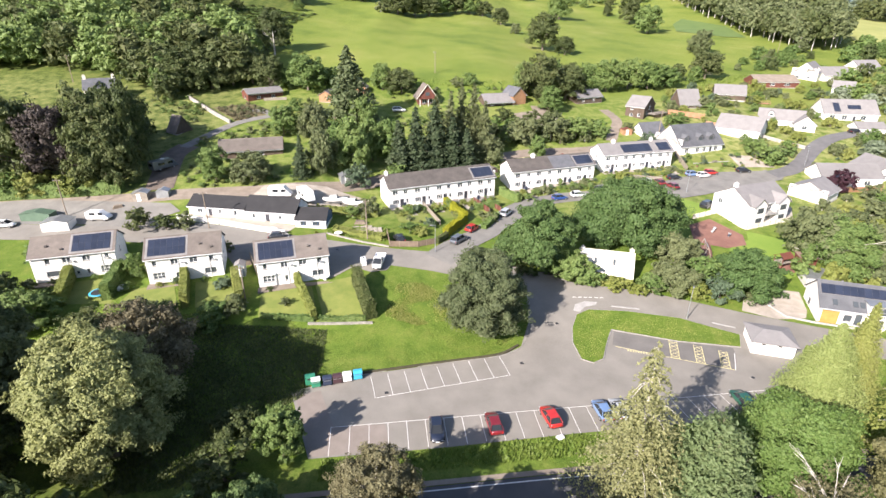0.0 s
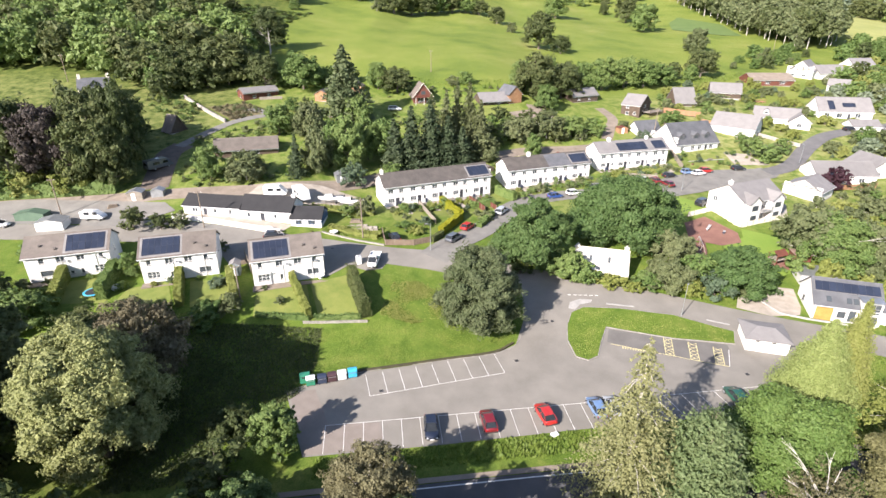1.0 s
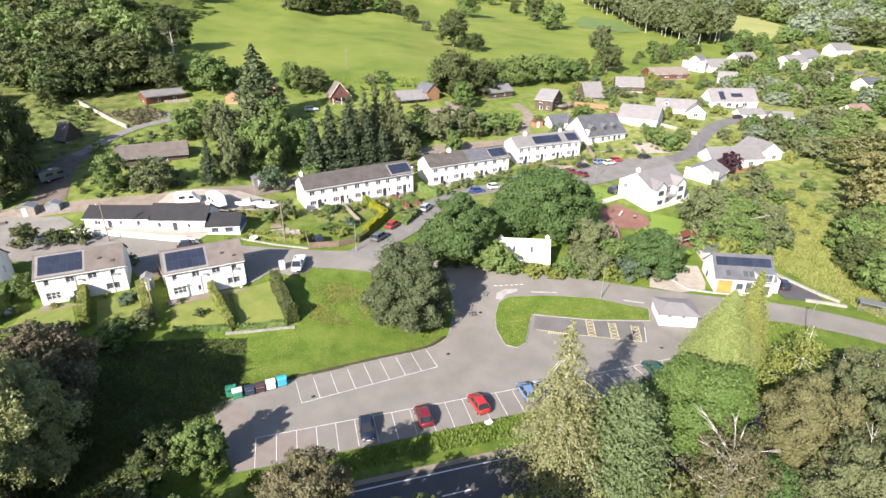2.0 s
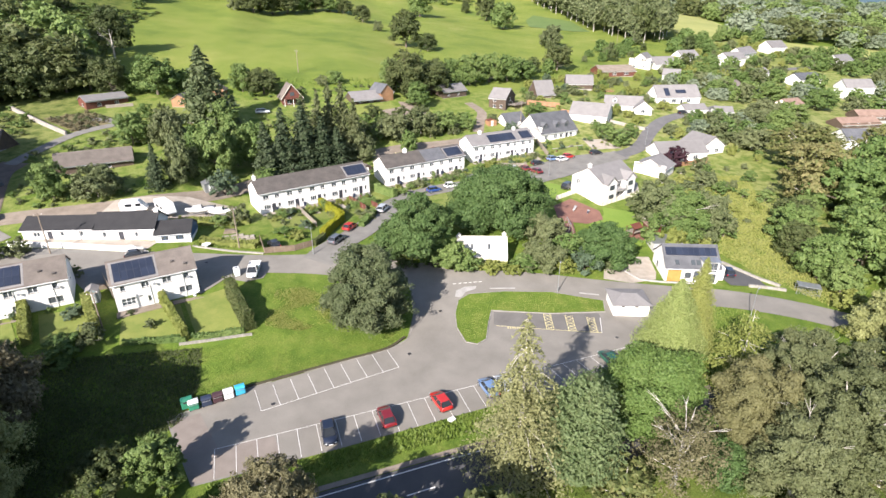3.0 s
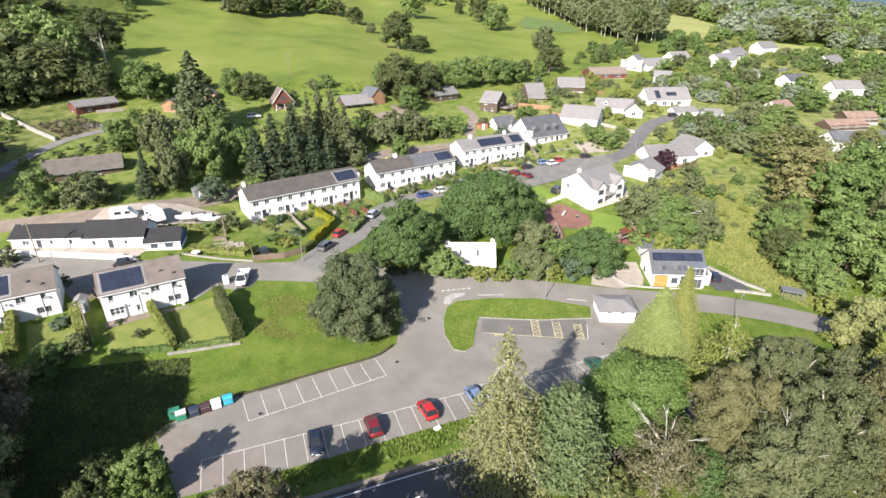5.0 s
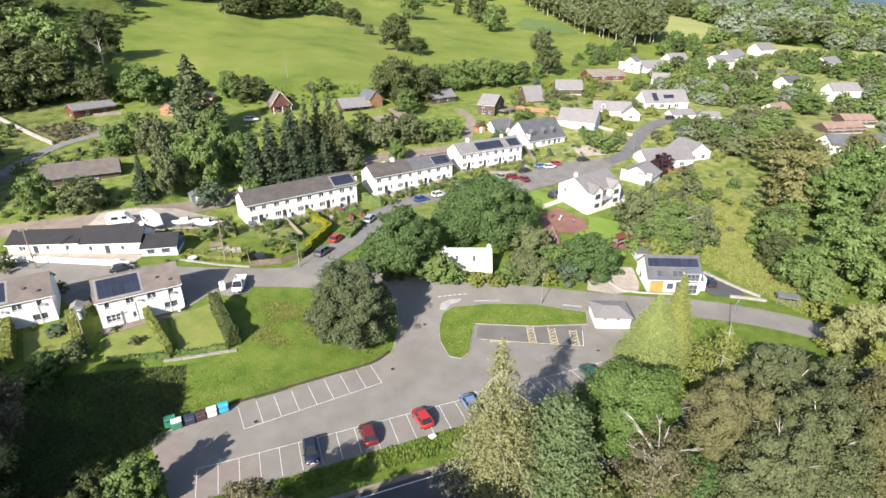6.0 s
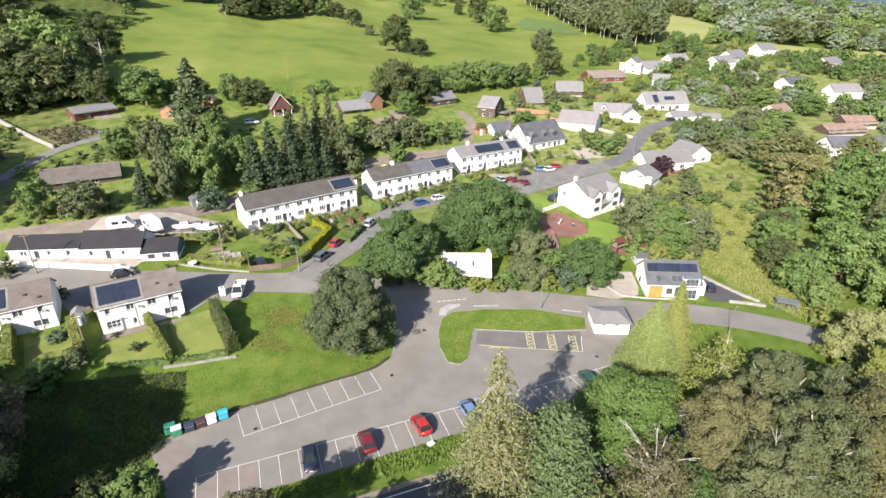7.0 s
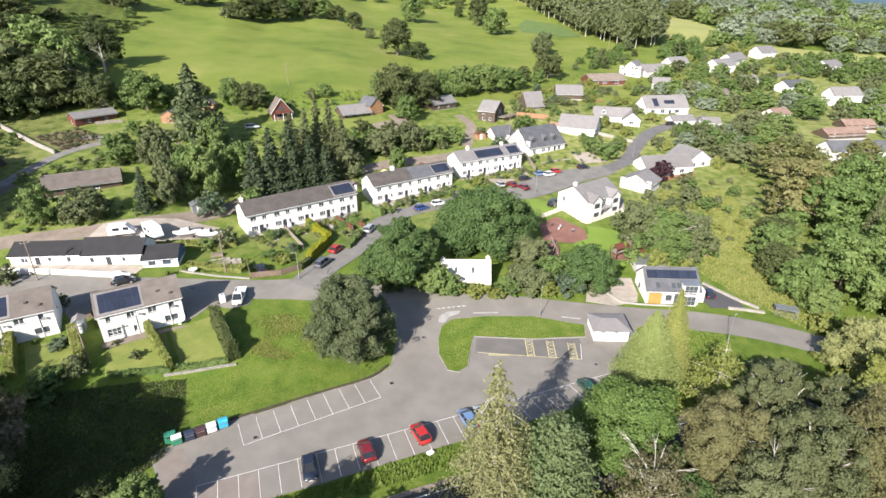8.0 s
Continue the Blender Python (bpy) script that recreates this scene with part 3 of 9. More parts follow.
bays((-9.0, 56.6), (9.6, 61.5), 8, 4.5)
bays((-13.9, 51.2), (21.2, 55.5), 15, -4.6)
bays((21.2, 55.5), (44.6, 58.6), 10, -4.3, 0.6)
stripe("bay_front_line", ((26.6, 68.4), (34.2, 65.7), (42.4, 62.9)), 0.10, YELLOW_PAINT, "worn yellow front line of the disabled bays")
stripe("bay_line", ((42.4, 62.9), (44.2, 66.9)), 0.10, ROAD_PAINT, "worn white end line of the disabled bays")
for (bx, by), (fx, fy) in (((35.4, 70.0), (34.2, 65.7)), ((38.8, 68.9), (37.5, 64.6)), ((42.1, 67.6), (40.7, 63.5))):
    # a ladder of crossed yellow lines between two rails
    for side in (0.0, 1.1):
        stripe("hatch_rail", ((fx + side, fy - side * 0.35), (bx + side, by - side * 0.35)), 0.09, YELLOW_PAINT, "worn yellow rail beside a disabled bay")
    for i in range(5):
        p, q = i / 5, (i + 1) / 5
        for u, w in ((0.0, 1.1), (1.1, 0.0)):
            stripe("hatch_line", ((fx + (bx - fx) * p + u, fy + (by - fy) * p - u * 0.35), (fx + (bx - fx) * q + w, fy + (by - fy) * q - w * 0.35)), 0.08, YELLOW_PAINT, "worn yellow crossed hatching", 0.003)
for i in range(9):
    stripe("bay_letter_bar", ((28.2 + i * 0.36, 67.2 - i * 0.10), (28.35 + i * 0.36, 67.7 - i * 0.10)), 0.14, YELLOW_PAINT, "worn yellow painted bar on the asphalt")
for i in range(9):
    f = -70 + i * 11.0
    stripe("centre_dash", ((f, 38.9 + f * 0.128 - 0.0002 * f * f), (f + 3.2, 38.9 + (f + 3.2) * 0.128 - 0.0002 * f * f)), 0.14, ROAD_PAINT, "white centre dash")
tagged(part("edge_line", strip_mesh(bmesh.new(), spline(((-80, 27), (-30, 35), (0, 38.9), (20, 41.2), (48, 43.5), (80, 42))), 3.15, 3.0, 0.085), ROAD_PAINT, None), "white edge line of the main road", "road marking", kind="structure")


for i in range(6):
    stripe("give_way_dash", ((22.6 + i * 0.95, 80.95), (23.2 + i * 0.95, 80.95)), 0.16, ROAD_PAINT, "worn white give-way dash", 0.03)
sheet("worn_corner", ((22.0, 77.4), (22.6, 79.0), (24.4, 79.9), (26.6, 79.8), (26.2, 79.0), (24.2, 78.4), (23.0, 77.0)), KERB, 0.09, "pale worn concrete at the corner of the island", "pavement")
kerb_run("pale_kerb", ((28.8, 78.8), (33.4, 78.2)), 0.35, 0.13, KERB, "pale concrete kerb beside the road", smooth=False)
kerb_run("pale_kerb", ((44.4, 74.9), (47.6, 73.6)), 0.35, 0.13, KERB, "pale concrete kerb by the small white block", smooth=False)

# ---- houses ----
MESHES = {}
TAKEN = []


def kept(key, make):
    """A mesh made once and shared."""
    if key not in MESHES:
        bm = make()
        data = bpy.data.meshes.new(str(key[0]))
        bm.to_mesh(data)
        bm.free()
        MESHES[key] = data
    return MESHES[key]


def wall_mesh(length, height, openings, thick=0.28, gable=0.0):
    """An upright wall in the xz plane, its outer face at y = 0 and its body behind; openings (x0, z0, x1, z1) go through it. gable: height of a triangle on top."""
    bm = bmesh.new()
    xs = sorted({0.0, length, *[o[0] for o in openings], *[o[2] for o in openings]})
    zs = sorted({0.0, height, *[o[1] for o in openings], *[o[3] for o in openings]})
    inside = lambda x, z: any(o[0] < x < o[2] and o[1] < z < o[3] for o in openings)
    for y, flip in ((0.0, False), (thick, True)):
        vs = {(x, z): bm.verts.new((x, y, z)) for x in xs for z in zs}
        for a, b in zip(xs, xs[1:]):
            for c, d in zip(zs, zs[1:]):
                if not inside((a + b) / 2, (c + d) / 2):
                    q = [vs[a, c], vs[b, c], vs[b, d], vs[a, d]]
                    bm.faces.new(q[::-1] if flip else q)
        if gable:
            q = [vs[0.0, height], vs[length, height], bm.verts.new((length / 2, y, height + gable))]
            extra = [vs[x, height] for x in xs[1:-1]]
            q = [vs[0.0, height], *extra, vs[length, height], q[2]]
            bm.faces.new(q[::-1] if flip else q)
    bmesh.ops.delete(bm, geom=[v for v in bm.verts if not v.link_faces], context="VERTS")
    for x0, z0, x1, z1 in openings:
        for p, q in (((x0, z0), (x1, z0)), ((x1, z0), (x1, z1)), ((x1, z1), (x0, z1)), ((x0, z1), (x0, z0))):
            bm.faces.new([bm.verts.new(c) for c in ((p[0], 0, p[1]), (p[0], thick, p[1]), (q[0], thick, q[1]), (q[0], 0, q[1]))])
    for p, q in (((0, 0), (0, height)), ((length, height), (length, 0))):
        bm.faces.new([bm.verts.new(c) for c in ((p[0], 0, p[1]), (p[0], thick, p[1]), (q[0], thick, q[1]), (q[0], 0, q[1]))])
    return bm


def frame_mesh(w, h, mullions, bars=0):
    rows = [(0, 0, 0, w, 0.07, 0.07), (0, 0, h - 0.07, w, 0.07, h), (0, 0, 0.07, 0.07, 0.07, h - 0.07), (w - 0.07, 0, 0.07, w, 0.07, h - 0.07)]
    rows += [(w * i / mullions - 0.035, 0.005, 0.07, w * i / mullions + 0.035, 0.065, h - 0.07) for i in range(1, mullions)]
    rows += [(0.07, 0.008, h * i / (bars + 1) - 0.03, w - 0.07, 0.06, h * i / (bars + 1) + 0.03) for i in range(1, bars + 1)]
    return boxes(*rows)


def add_window(house, m, w, h, mullions=2, bars=0, trim=None, glass=None):
    """A window in an opening whose lower left outer corner is at m."""
    win = new("window")
    win.parent = house
    win.matrix_basis = m
    trim, glass = trim or WHITE_TRIM, glass or GLASS
    part("window_frame", kept(("window_frame", w, h, mullions, bars, trim.name), lambda: frame_mesh(w, h, mullions, bars)), trim, win, at=pose(0, 0.10, 0))
    part("pane", kept(("pane", w, h, glass.name), lambda: boxes((0.03, 0.125, 0.03, w - 0.03, 0.14, h - 0.03))), glass, win)
    part("window_sill", kept(("window_sill", w), lambda: boxes((-0.08, -0.06, -0.08, w + 0.08, 0.10, 0.0))), KERB, win)


def add_door(house, m, w, h, material):
    d = part("door", kept(("door", w, h, material.name), lambda: boxes((0, 0.1, 0, w, 0.16, h), (0.12, 0.085, 0.2, w - 0.12, 0.1, h * 0.45), (0.12, 0.085, h * 0.52, w - 0.12, 0.1, h - 0.15))), material, house, at=m)
    part("door_frame", kept(("door_frame", w, h), lambda: boxes((-0.06, -0.01, 0, 0.0, 0.18, h + 0.06), (w, -0.01, 0, w + 0.06, 0.18, h + 0.06), (0, -0.01, h, w, 0.18, h + 0.06))), WHITE_TRIM, d)


def roof_slope(length, run, rise, over=0.35, thick=0.16, side_over=0.25):
    """One slope of a pitched roof in its own plane: x along the eaves, y up the slope."""
    s = math.hypot(run, rise) * (1 + over / run)
    bm = boxes((-side_over, 0, 0, length + side_over, s, thick))
    return bm


def slope_pose(x, y, z, run, rise, over, back=False, length=0.0):
    a = math.degrees(math.atan2(rise, run))
    if not back:
        return pose(x, y - over, z - over * rise / run, 0, 0, 0) @ pose(0, 0, 0, a, 0, 0)
    return pose(x + length, y + over, z - over * rise / run, 0, 0, 180) @ pose(0, 0, 0, a, 0, 0)


def chimney_mesh(w, d, h, pots=2):
    bm = boxes((-w / 2, -d / 2, -1.0, w / 2, d / 2, h), (-w / 2 - 0.07, -d / 2 - 0.07, h, w / 2 + 0.07, d / 2 + 0.07, h + 0.12))
    for i in range(pots):
        x = (i + 0.5) / pots * w - w / 2
        tube(bm, [(x, 0, h + 0.1), (x, 0, h + 0.5)], [0.13, 0.10], 8)
    return bm


def solar_array(house, m, cols, rows, w=1.0, h=1.65, rim=0.4):
    """A solar array on a roof slope: each panel a part, with a rim."""
    arr = new("solar_array")
    arr.parent = house
    arr.matrix_basis = m
    for i in range(cols):
        for j in range(rows):
            p = part("solar_panel", kept(("solar_panel", w, h), lambda: boxes((0.025, 0.025, 0.05, w - 0.025, h - 0.025, 0.085))), SOLAR, arr, at=pose(i * w, j * h, 0.0))
    part("flashing", boxes((-rim, -rim, 0.004, cols * w + rim, rows * h + rim * 0.85, 0.02)), FLASHING, arr, "pale flashing round the array")
    for i in range(cols + 1):
        part("panel_rail", kept(("upright", rows * h), lambda: boxes((-0.015, 0, 0.021, 0.015, rows * h, 0.092))), SOLAR_FRAME, arr, at=pose(i * w, 0, 0))
    for j in range(rows + 1):
        part("panel_rail", kept(("level", cols * w), lambda: boxes((0.02, -0.02, 0.021, cols * w - 0.02, 0.02, 0.0915))), SOLAR_FRAME, arr, at=pose(0, j * h, 0))
    return arr


def house(name, x, y, degrees, length, width, eave, rise, wall, roof, label, windows=(), doors=(), gable_windows=(), chimneys=(), solar=None, base=None, category="house", group="", trim=None, back_solar=None, over=0.35, dormers=(), door_paint=None):
    """A pitched-roof house. x, y: its front left corner at the ground; degrees: turn of the front. Front windows (x, z, w, h, mullions) from the left corner."""
    z = base if base is not None else hz(x, y)
    c_, s_ = math.cos(radians(degrees)), math.sin(radians(degrees))
    TAKEN.extend((x + c_ * u - s_ * width / 2, y + s_ * u + c_ * width / 2, width / 2 + 1.2) for u in np.arange(width / 2, length, width / 2 + 0.5))
    h = thing(name, pose(x, y, z, 0, 0, degrees), label, category, group)
    holes = [(a, b, a + w, b + t) for a, b, w, t, *_ in windows] + [(a, 0.02, a + w, t) for a, w, t in doors]
    part("front_wall", wall_mesh(length, eave, holes), wall, h)
    part("back_wall", wall_mesh(length, eave, ()), wall, h, at=pose(length, width, 0, 0, 0, 180))
    left = [(a, b, a + w, b + t) for s, a, b, w, t, *_ in gable_windows if s == "l"]
    right = [(a, b, a + w, b + t) for s, a, b, w, t, *_ in gable_windows if s == "r"]
    part("gable_wall", wall_mesh(width - 0.004, eave, left, gable=rise), wall, h, at=pose(0.002, width - 0.002, 0, 0, 0, -90))
    part("gable_wall", wall_mesh(width - 0.004, eave, right, gable=rise), wall, h, at=pose(length - 0.002, 0.002, 0, 0, 0, 90))
    part("plinth", boxes((-0.04, -0.04, -1.5, length + 0.04, width + 0.04, 0.12)), KERB, h)
    for a, b, w, t, *more in windows:
        add_window(h, pose(a, 0, b), w, t, more[0] if more else 2, more[1] if len(more) > 1 else 0, trim)
    for s, a, b, w, t, *more in gable_windows:
        m = pose(0.002, width - 0.002, 0, 0, 0, -90) if s == "l" else pose(length - 0.002, 0.002, 0, 0, 0, 90)
        add_window(h, m @ pose(a, 0, b), w, t, more[0] if more else 2, 0, trim)
    for a, w, t in doors:
        add_door(h, pose(a, 0, 0.02), w, t - 0.02, door_paint or DARK_TRIM)
    run = width / 2
    f = part("roof", roof_slope(length, run, rise, over), roof, h, at=slope_pose(0, 0, eave, run, rise, over))
    b = part("roof", roof_slope(length, run, rise, over), roof, h, at=slope_pose(0, width, eave, run, rise, over, True, length))
    part("ridge_tile", prism(bmesh.new(), ((run - 0.17, eave + rise + 0.10), (run, eave + rise + 0.26), (run + 0.17, eave + rise + 0.10)), -0.26, length + 0.26), roof, h)
    part("gutter", boxes((-0.25, -over - 0.10, eave - over * rise / run - 0.02, length + 0.25, -over - 0.005, eave - over * rise / run + 0.08)), WHITE_TRIM if wall is HARL else METAL, h)
    part("fascia", boxes((-0.2, -over + 0.02, eave - over * rise / run - 0.16, length + 0.2, -over + 0.05, eave - over * rise / run)), trim or WHITE_TRIM, h)
    for cx, cw, ch, *pots in chimneys:
        part("chimney", chimney_mesh(cw, 0.6, ch, pots[0] if pots else 2), wall, h, at=pose(cx, run, eave + rise))
    th = 0.16
    if solar:
        for sx, sy, cols, rows, *dim in solar:
            solar_array(h, slope_pose(0, 0, eave, run, rise, over) @ pose(sx, sy, th), cols, rows, *dim)
    for dx, dz, dw, dh in dormers:
        dorm = new("dormer")
        dorm.parent = h
        fy = dz * run / rise
        dorm.matrix_basis = pose(dx, fy, eave + dz)
        deep = min(run - fy, (dh + dw * 0.42) * run / rise)
        part("dormer_body", wall_mesh(dw, dh, [(0.2, 0.25, dw - 0.2, dh - 0.1)], 0.15, dw * 0.42), SLATE if roof is SLATE else wall, dorm)
        part("dormer_cheek", boxes((0.003, 0.152, -0.2, 0.12, deep, dh), (dw - 0.12, 0.152, -0.2, dw - 0.003, deep, dh)), roof, dorm)
        bm = bmesh.new()
        prism(bm, ((-0.2, dh - 0.12), (dw / 2, dh + dw * 0.42 + 0.03), (dw + 0.2, dh - 0.12), (dw + 0.2, dh), (dw / 2, dh + dw * 0.42 + 0.17), (-0.2, dh)), -0.2, deep + 0.6, "y")
        part("dormer_roof", bm, roof, dorm)
        part("dormer_pane", boxes((0.22, 0.08, 0.27, dw - 0.22, 0.10, dh - 0.12)), GLASS, dorm)
    return h


def pair_house(name, x, y, degrees, length, mirror, label, solar):
    """One of the white pairs: brown tiles, a wide and several small windows in two storeys."""
    L = length
    spots = [(0.8, 0.85, 1.9, 1.2, 3, 1), (4.4, 0.75, 0.55, 1.0, 1), (9.0, 0.9, 2.0, 1.1, 1), (1.0, 3.35, 0.7, 0.95, 1), (3.9, 3.3, 1.2, 1.0, 2), (6.9, 3.3, 1.3, 1.0, 2), (10.0, 3.3, 0.8, 1.0, 1), (6.0, 0.9, 0.6, 0.6, 1)]
    if mirror:
        spots = [(L - a - w, b, w, h, *r) for a, b, w, h, *r in spots]
    h = house(name, x, y, degrees, length, 7.4, 4.85, 2.2, HARL, TILE_BROWN, label, windows=spots, gable_windows=(("r", 3.2, 3.2, 0.7, 1.0, 1),), chimneys=(), solar=solar, group="white paired houses", trim=WHITE_TRIM)
    vents = (8.6, 10.4) if solar[0][0] < 3 else (2.2, 4.6)
    for i, vx in enumerate(vents):
        part("roof_vent", boxes((vx, 2.2 - i * 0.9, 0.16, vx + 0.35, 2.55 - i * 0.9, 0.42)), TILE_DARK, h, at=slope_pose(0, 0, 4.85, 3.7, 2.2, 0.35))
    for vx in (L * 0.42, L * 0.83):
        part("downpipe", tube(bmesh.new(), [(vx, -0.07, 0), (vx, -0.07, 4.75)], [0.05, 0.05], 6), WHITE_TRIM, h)
        dish = part("satellite_dish", tube(bmesh.new(), [(vx + 0.7, -0.12, 3.6), (vx + 0.7, -0.22, 3.63), (vx + 0.7, -0.36, 3.66)], [0.04, 0.14, 0.24], 12), METAL, h)
    part("patio", boxes((-0.3, -1.7, -0.6, L + 0.3, -0.045, 0.03)), TRACK, h, "brown gravel path along the wall")
    part("back_chimney", chimney_mesh(0.6, 0.5, 0.25, 2), TILE_BROWN, h, at=pose(L * 0.55, 4.6, 6.3))
    return h


pair_house("paired_house", -70.3, 81.3, 17.6, 12.9, True, "white harled paired house with brown tiles beside hedged gardens", ((6.4, 0.7, 6, 2, 0.98, 1.75),))
pair_house("paired_house", -50.5, 81.0, 16.2, 12.1, False, "white harled paired house with a broad solar array on brown tiles", ((0.5, 0.7, 6, 2, 0.98, 1.75),))
pair_house("paired_house", -31.4, 80.3, 17.6, 11.9, False, "white harled paired house, end of row, with solar panels and lawns", ((0.5, 0.6, 6, 2, 0.95, 1.75),))


def terrace(name, x, y, degrees, length, base, units, label, solar, roof, chimneys):
    spots, doors = [], []
    u = length / units
    for i in range(units):
        a = i * u
        spots += [(a + 0.9, 0.95, 1.5, 1.05, 3), (a + 0.9, 3.25, 1.3, 0.95, 2), (a + u - 1.9, 3.25, 1.0, 0.95, 2), (a + u - 1.3, 1.1, 0.6, 0.9, 1)]
        doors.append((a + u * 0.5 - 0.1, 0.95, 2.1))
    return house(name, x, y, degrees, length, 7.2, 4.9, 2.1, HARL, roof, label, windows=spots, doors=doors, gable_windows=(("l", 3.0, 3.2, 0.7, 1.0, 1),), chimneys=chimneys, solar=solar, base=base, group="white terraces", category="terrace")


terrace("terrace", -12.4, 116.2, 22.4, 27.2, 4.9, 5, "long white harled terrace with dark tiled roof and gardens", ((21.6, 0.7, 5, 1, 1.05, 3.0),), TILE_DARK, ((0.5, 0.7, 0.8, 1),))
middle_terrace = terrace("terrace", 17.6, 130.3, 20.0, 24.3, 4.9, 4, "white harled terrace with grey-brown roof and solar panels", ((18.8, 0.7, 5, 1, 1.0, 3.0),), TILE_DARK, ((7.4, 1.0, 0.8),))
part("slate_patch", boxes((11.6, 0.05, 0.164, 18.2, 4.45, 0.19)), SLATE, middle_terrace, "newer blue-grey slates on part of the roof", at=slope_pose(0, 0, 4.9, 3.6, 2.1, 0.35))
terrace("terrace", 43.7, 142.2, 15.4, 21.8, 6.3, 4, "white harled terrace with two runs of solar panels", ((6.2, 0.6, 9, 1, 1.0, 3.0), (17.4, 0.6, 4, 1, 0.95, 3.0)), TILE_GREY, ((4.6, 0.9, 0.8), (16.6, 0.8, 0.7)))


# ---- trees ----
def leaf_quads(rng, centres, normals, size, stretch=1.5):
    """Small leaf sprays, one four-cornered blade each, bent along its middle."""
    n = len(centres)
    nor = normals + rng.normal(0, 0.62, (n, 3))
    nor /= np.linalg.norm(nor, axis=1)[:, None]
    ref = rng.normal(0, 1, (n, 3)) + np.array((0, 0, -0.6))
    u = np.cross(nor, ref)
    u /= np.linalg.norm(u, axis=1)[:, None] + 1e-9
    v = np.cross(nor, u)
    s = (size * rng.uniform(0.55, 1.35, n))[:, None]
    a, b = centres + v * s * stretch * 0.5, centres - v * s * stretch * 0.5
    bend = nor * s * 0.18
    c, d = centres + u * s * 0.5 - bend, centres - u * s * 0.5 - bend
    verts = np.stack([a, c, b, d], 1).reshape(-1, 3)
    return verts, np.arange(4 * n).reshape(n, 4)


def crown_points(rng, tips, lobes, owners, count, centre, reach):
    """Leaf places on the twig clumps of a crown, with a few between them, and the way they face: partly out of the clump, partly out of the whole crown."""
    few = int(count * 0.14)
    groups, hubs = [], []
    middle = np.array([c for c, _ in lobes])
    for blobs, n, own in ((tips, count - few, np.array(owners)), (lobes, few, np.arange(len(lobes)))):
        w = np.array([r[0] * r[1] for _, r in blobs])
        k = rng.choice(len(blobs), n, p=w / w.sum())
        groups.append((np.array([q for q, _ in blobs])[k], np.array([q for _, q in blobs])[k]))
        hubs.append(middle[own[k]])
    c, r = np.concatenate([q[0] for q in groups]), np.concatenate([q[1] for q in groups])
    d = rng.normal(0, 1, (count, 3)) + np.array((0, 0, 0.25))
    d /= np.linalg.norm(d, axis=1)[:, None]
    p = c + d * r * (rng.uniform(0.3, 1.0, count) ** 0.45)[:, None]
    out = (p - np.array(centre)) / np.array(reach)
    out /= np.linalg.norm(out, axis=1)[:, None] + 1e-6
    lobe = p - np.concatenate(hubs)
    lobe /= np.linalg.norm(lobe, axis=1)[:, None] + 1e-6
    return p, d * 0.3 + lobe * 0.5 + out * 0.5 + np.array((0, 0, 0.12))


def inner_leaves(rng, lobes, share, centre, reach, most):
    """Broader sprays inside each lobe, which close the crown."""
    ps, ns, ss = [], [], []
    for c, r in lobes:
        mean = float(np.mean(r))
        size = min(0.20 * mean + 0.05, most)
        n = int(4 * math.pi * mean * mean / (size * size) * 1.15 * share) + 6
        d = rng.normal(0, 1, (n, 3))
        d /= np.linalg.norm(d, axis=1)[:, None]
        p = np.array(c) + d * np.array(r) * rng.uniform(0.66, 0.86, n)[:, None]
        out = (p - np.array(centre)) / np.array(reach)
        out /= np.linalg.norm(out, axis=1)[:, None] + 1e-6
        ps.append(p)
        ns.append(d * 0.85 + out * 0.3)
        ss.append(np.full(n, size))
    return np.concatenate(ps), np.concatenate(ns), np.concatenate(ss)


def core_mesh(lobes, shrink):
    """A rough inner mass of twigs and shaded leaves."""
    verts, faces = [], []
    for c, r in lobes:
        bm = bmesh.new()
        bmesh.ops.create_icosphere(bm, subdivisions=1, radius=1.0)
        off = len(verts)
        for v in bm.verts:
            k = shrink * (1 + 0.30 * noise.noise(v.co * 2.6 + Vector(c)))
            verts.append((c[0] + v.co.x * r[0] * k, c[1] + v.co.y * r[1] * k, c[2] + v.co.z * r[2] * k))
        faces += [[off + v.index for v in f.verts] for f in bm.faces]
        bm.free()
    return verts, faces


